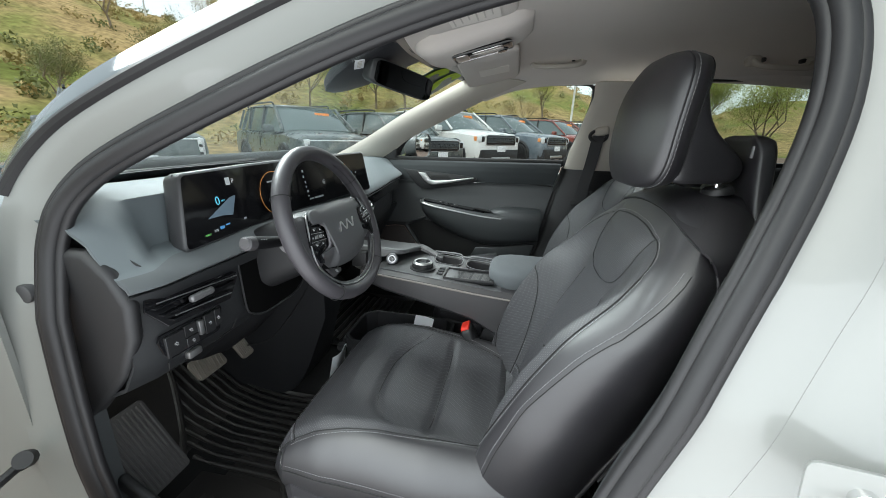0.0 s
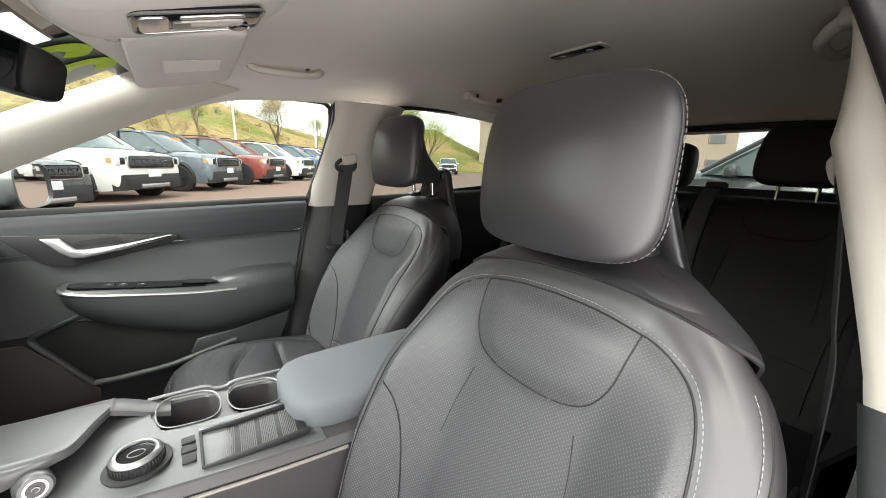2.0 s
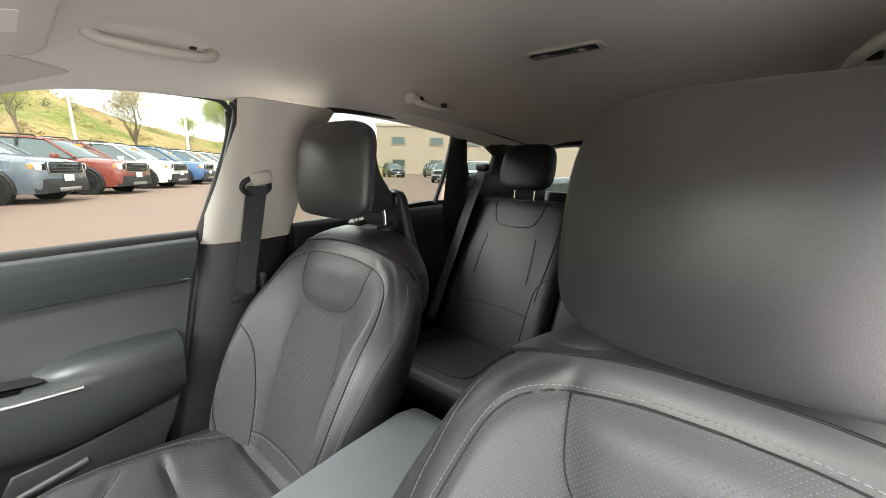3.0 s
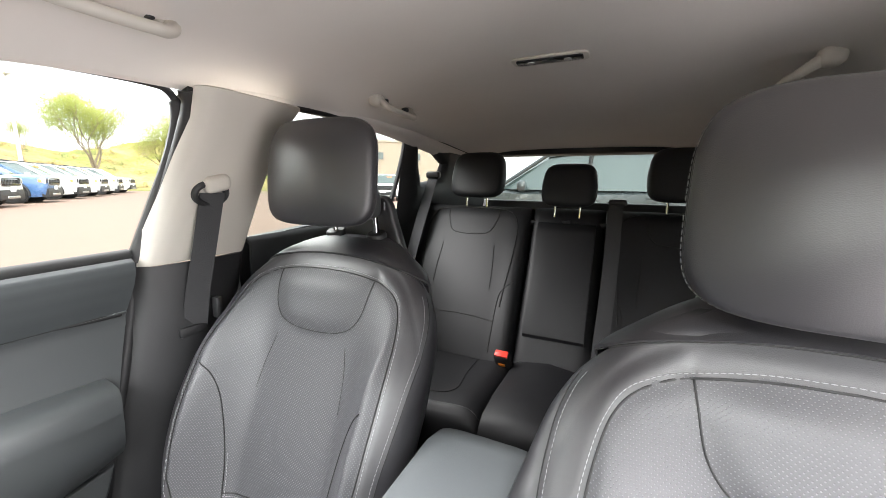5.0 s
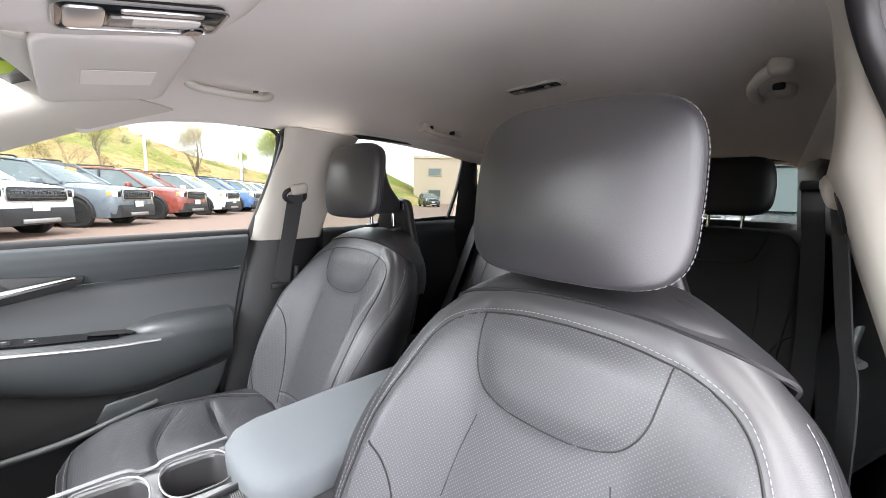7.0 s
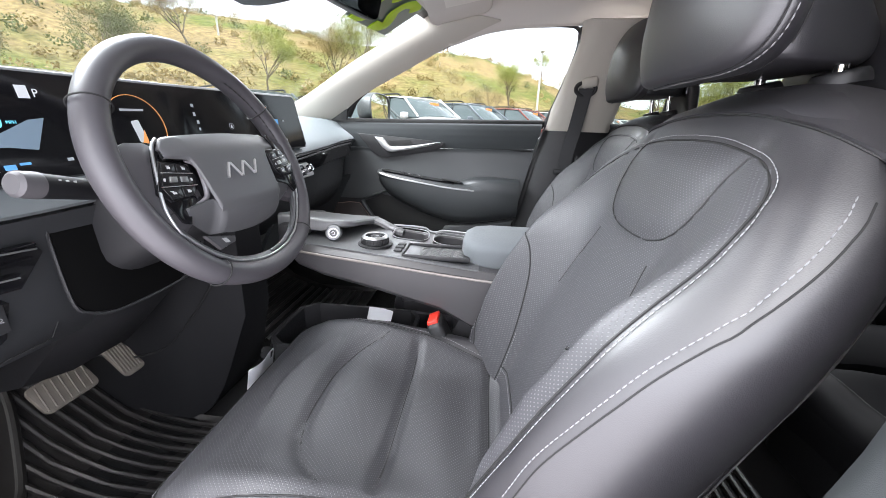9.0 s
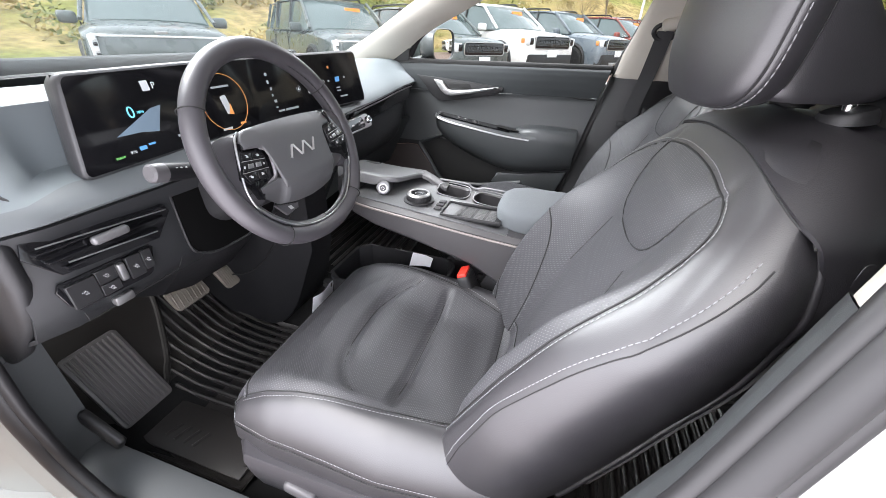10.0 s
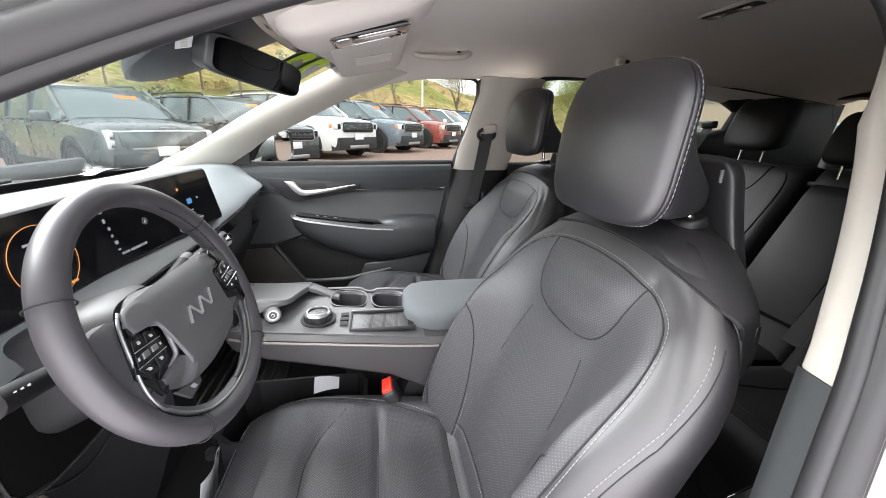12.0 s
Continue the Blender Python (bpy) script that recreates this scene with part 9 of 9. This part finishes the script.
x, y = az_at(22.6, 47)
build_tree((x, y, 0.0), 11.5, 0.75, LEAF_SPRING, 90, 3, "young tree in thin yellow-green spring leaf")
TREES = [(12, 0.22, 7.5, 0.8, LEAF_TWIG, 26, "spring tree in thin straw-yellow twigs on the bank"), (3, 0.30, 6.0, 0.9, LEAF_SPRING, 32, "small tree in yellow-green leaf on the bank"), (-6, 0.95, 7.0, 0.8, LEAF_SPRING, 30, "tree in thin leaf along the ridge"), (7, 1.0, 6, 0.8, LEAF_SPRING, 30, "tree in thin leaf along the ridge"),
         (-17, 0.25, 8.5, 0.6, LEAF_SPRING, 32, "tall thin tree with yellow-green leaf"), (-21, 0.3, 6.5, 0.8, LEAF_TWIG, 26, "straw-coloured twiggy tree on the bank"), (-45, 0.20, 5.5, 0.9, LEAF_DULL, 30, "dense dark green tree on the bank"), (-50, 0.55, 6.0, 0.8, LEAF_TWIG, 28, "straw-coloured twiggy tree on the bank"),
         (-56, 0.15, 4.0, 0.9, LEAF_DULL, 26, "dark bushy tree at the foot of the bank"), (-38, 0.5, 7.0, 0.8, LEAF_TWIG, 28, "straw-coloured twiggy tree on the bank"), (-30, 0.25, 5.0, 0.9, LEAF_SPRING, 34, "small tree in yellow-green leaf on the bank"), (17, 0.5, 5.5, 0.8, LEAF_SPRING, 32, "small tree in thin leaf above the row"), (-63, 0.3, 6.0, 0.8, LEAF_DULL, 24, "dark green tree on the bank"), (0, 0.12, 4.0, 0.9, LEAF_TWIG, 14, "low brown brush tree")]
for k, (az, t, h, sp, lf, dn, lab) in enumerate(TREES):
    build_tree(on_bank(az, t), h, sp, lf, dn, 10 + k, lab)
x, y = az_at(33, 40)
build_tree((x, y, 0), 8.0, 0.85, LEAF_SPRING, 20, 40, "leafing tree at the far side of the lot")
x, y = az_at(29, 27)
build_tree((x, y, 0), 6.5, 0.95, LEAF_SPRING, 60, 41, "spreading tree in fresh yellow-green leaf beyond the row")


def brush():
    rng = random.Random(5)
    for name, leaf, n, lab in (("brush", LEAF_DULL, 130, "dark low brush scattered over the bank"), ("dry_brush", LEAF_TWIG, 150, "brown dry brush scattered over the bank"), ("grass_tuft", surf("straw", (0.38, 0.29, 0.12), 0.9, vary=0.3), 260, "straw-coloured grass tufts over the bank")):
        cs = []
        for _ in range(n):
            p = bank_point(rng.uniform(-110, 28), rng.uniform(0.03, 1.0) ** 0.8)
            for k in range(3):
                cs.append(p + Vector((rng.gauss(0, 0.35), rng.gauss(0, 0.35), 0.25)))
        tagged(part(name, leaf_cloud(cs, 0.55 if name != "grass_tuft" else 0.35, 34, 0.10, rng), leaf, smooth=False), lab, "brush", kind="stuff")


brush()


def light_pole(x, y, h, label):
    th = thing("light_pole", (x, y, 0), label, "light pole", "light poles")
    wp = surf("pale_pole_paint", (0.62, 0.62, 0.60), 0.5, vary=0.05)
    part("pole", tube([(x, y, 0), (x, y, h * 0.5), (x, y, h)], lambda t: 0.11 - 0.03 * t, 10), wp, th, "pale tapered pole")
    part("lamp_head", rbox((x, y - 0.25, h + 0.06), (0.35, 0.75, 0.14), 0.05, 2), wp, th, "flat lamp head")
    part("pole_base", tube([(x, y, 0), (x, y, 0.7)], 0.28, 14), surf("concrete_base", (0.4, 0.39, 0.37), 0.9), th, "concrete base")


for x, y, h in ((-38.3, 35, 13.2), (-25, 35, 9.9), (4.3, 35, 7.3), (10.8, 35, 7.5)):
    light_pole(x, y, h, "pale slender light pole at the lot's edge")


def building():
    th = thing("showroom_building", (58, 52, 0), "long tan flat-roofed building across the lot", "building")
    wall = surf("tan_stucco", (0.46, 0.38, 0.30), 0.9, vary=0.06, vscale=0.4)
    fr = Matrix.Translation((58, 52, 0)) @ rot("Z", 132 - 90)
    bm = rbox((0, -12, 4.3), (14, 42, 8.6), 0.05, 1)
    bm.transform(fr)
    part("wall", bm, wall, th, "tan stucco wall")
    bm = rbox((0, -12, 8.75), (14.4, 42.4, 0.5), 0.05, 1)
    bm.transform(fr)
    part("parapet", bm, surf("pale_parapet", (0.55, 0.48, 0.40), 0.8), th, "pale parapet")
    for k in range(6):
        for z in (2.0, 6.0):
            bm = rbox((-7.05, -30 + 7 * k, z), (0.2, 2.6, 1.5), 0.03, 1)
            bm.transform(fr)
            w = part("window", bm, surf("window_surround", (0.35, 0.3, 0.25), 0.8), th)
            bm = rbox((-7.16, -30 + 7 * k, z), (0.06, 2.2, 1.2), 0.01, 1)
            bm.transform(fr)
            part("pane", bm, CAR_GLASS, w)


building()


def screen_marks():
    """Yellow-green sales lettering on the windscreen's upper corner, as plain strokes."""
    th = thing("window_sticker", (-0.25, 0.38, 1.33), "bright yellow-green painted strokes on the windscreen", "window marking")

    def G(u, v):
        y = (u * 2 - 1) * (0.74 - 0.16 * v)
        return Vector((-1.04 + 0.86 * v + 0.16 * (2 * u - 1) ** 2 * (1 - 0.5 * v) + 0.008, y, 0.955 + 0.415 * v - 0.006))
    lime = surf("lime_window_paint", (0.42, 0.62, 0.015), 0.6)
    lime.node_tree.nodes["Principled BSDF"].inputs["Transmission Weight"].default_value = 0.0

    def at(p, q, lift):
        a, b = 0.715 + 0.20 * p, 0.815 + 0.165 * q + 0.02 * p * q
        return G(a, b) + Vector((0.005, 0, -0.010)) * lift
    part("tinted_film", sheet(lambda p, q: at(p, q, 0.3), 10, 8, 0.0006), surf("grey_green_film", (0.10, 0.14, 0.12), 0.35), th, "grey-green tinted film")
    # two curled strokes
    for k in (0.0, 0.47):
        path = smooth_line([(0.06 + k, 0.12, 0), (0.28 + k, 0.16, 0), (0.22 + k, 0.36, 0), (0.13 + k, 0.55, 0), (0.15 + k, 0.80, 0), (0.28 + k, 0.90, 0), (0.40 + k, 0.80, 0)], 6)
        part("paint_stroke", tube([at(p.x, p.y, 0.55) for p in path], 0.021, 8, flat=0.10, up=(0.4, 0, -0.9)), lime, th, "lime paint stroke")


screen_marks()
bm = sheet(lambda u, v: (-0.93 + 0.08 * u, 0.47 + 0.13 * v - 0.03 * u, 0.990 + 0.010 * math.sin(2.5 * v) + 0.012 * u), 6, 10, 0.001)
tagged(part("paper", bm, WHITE_PAPER), "white printed paper lying on the dashboard by the windscreen", "paper")
tagged(part("bonnet", sheet(lambda u, v: (-1.02 - 0.95 * u, (v * 2 - 1) * 0.80, 0.985 - 0.12 * u * u - 0.10 * (2 * v - 1) ** 4), 12, 16, 0.01), PAINT), "pale grey painted car bonnet", "car bonnet", kind="structure")
tagged(part("wiper", tube([(-1.03, -0.45, 0.985), (-1.0, 0.0, 0.995), (-0.96, 0.30, 1.005)], 0.007, 8), RUBBER), "black wiper arm lying at the windscreen's foot", "wiper")
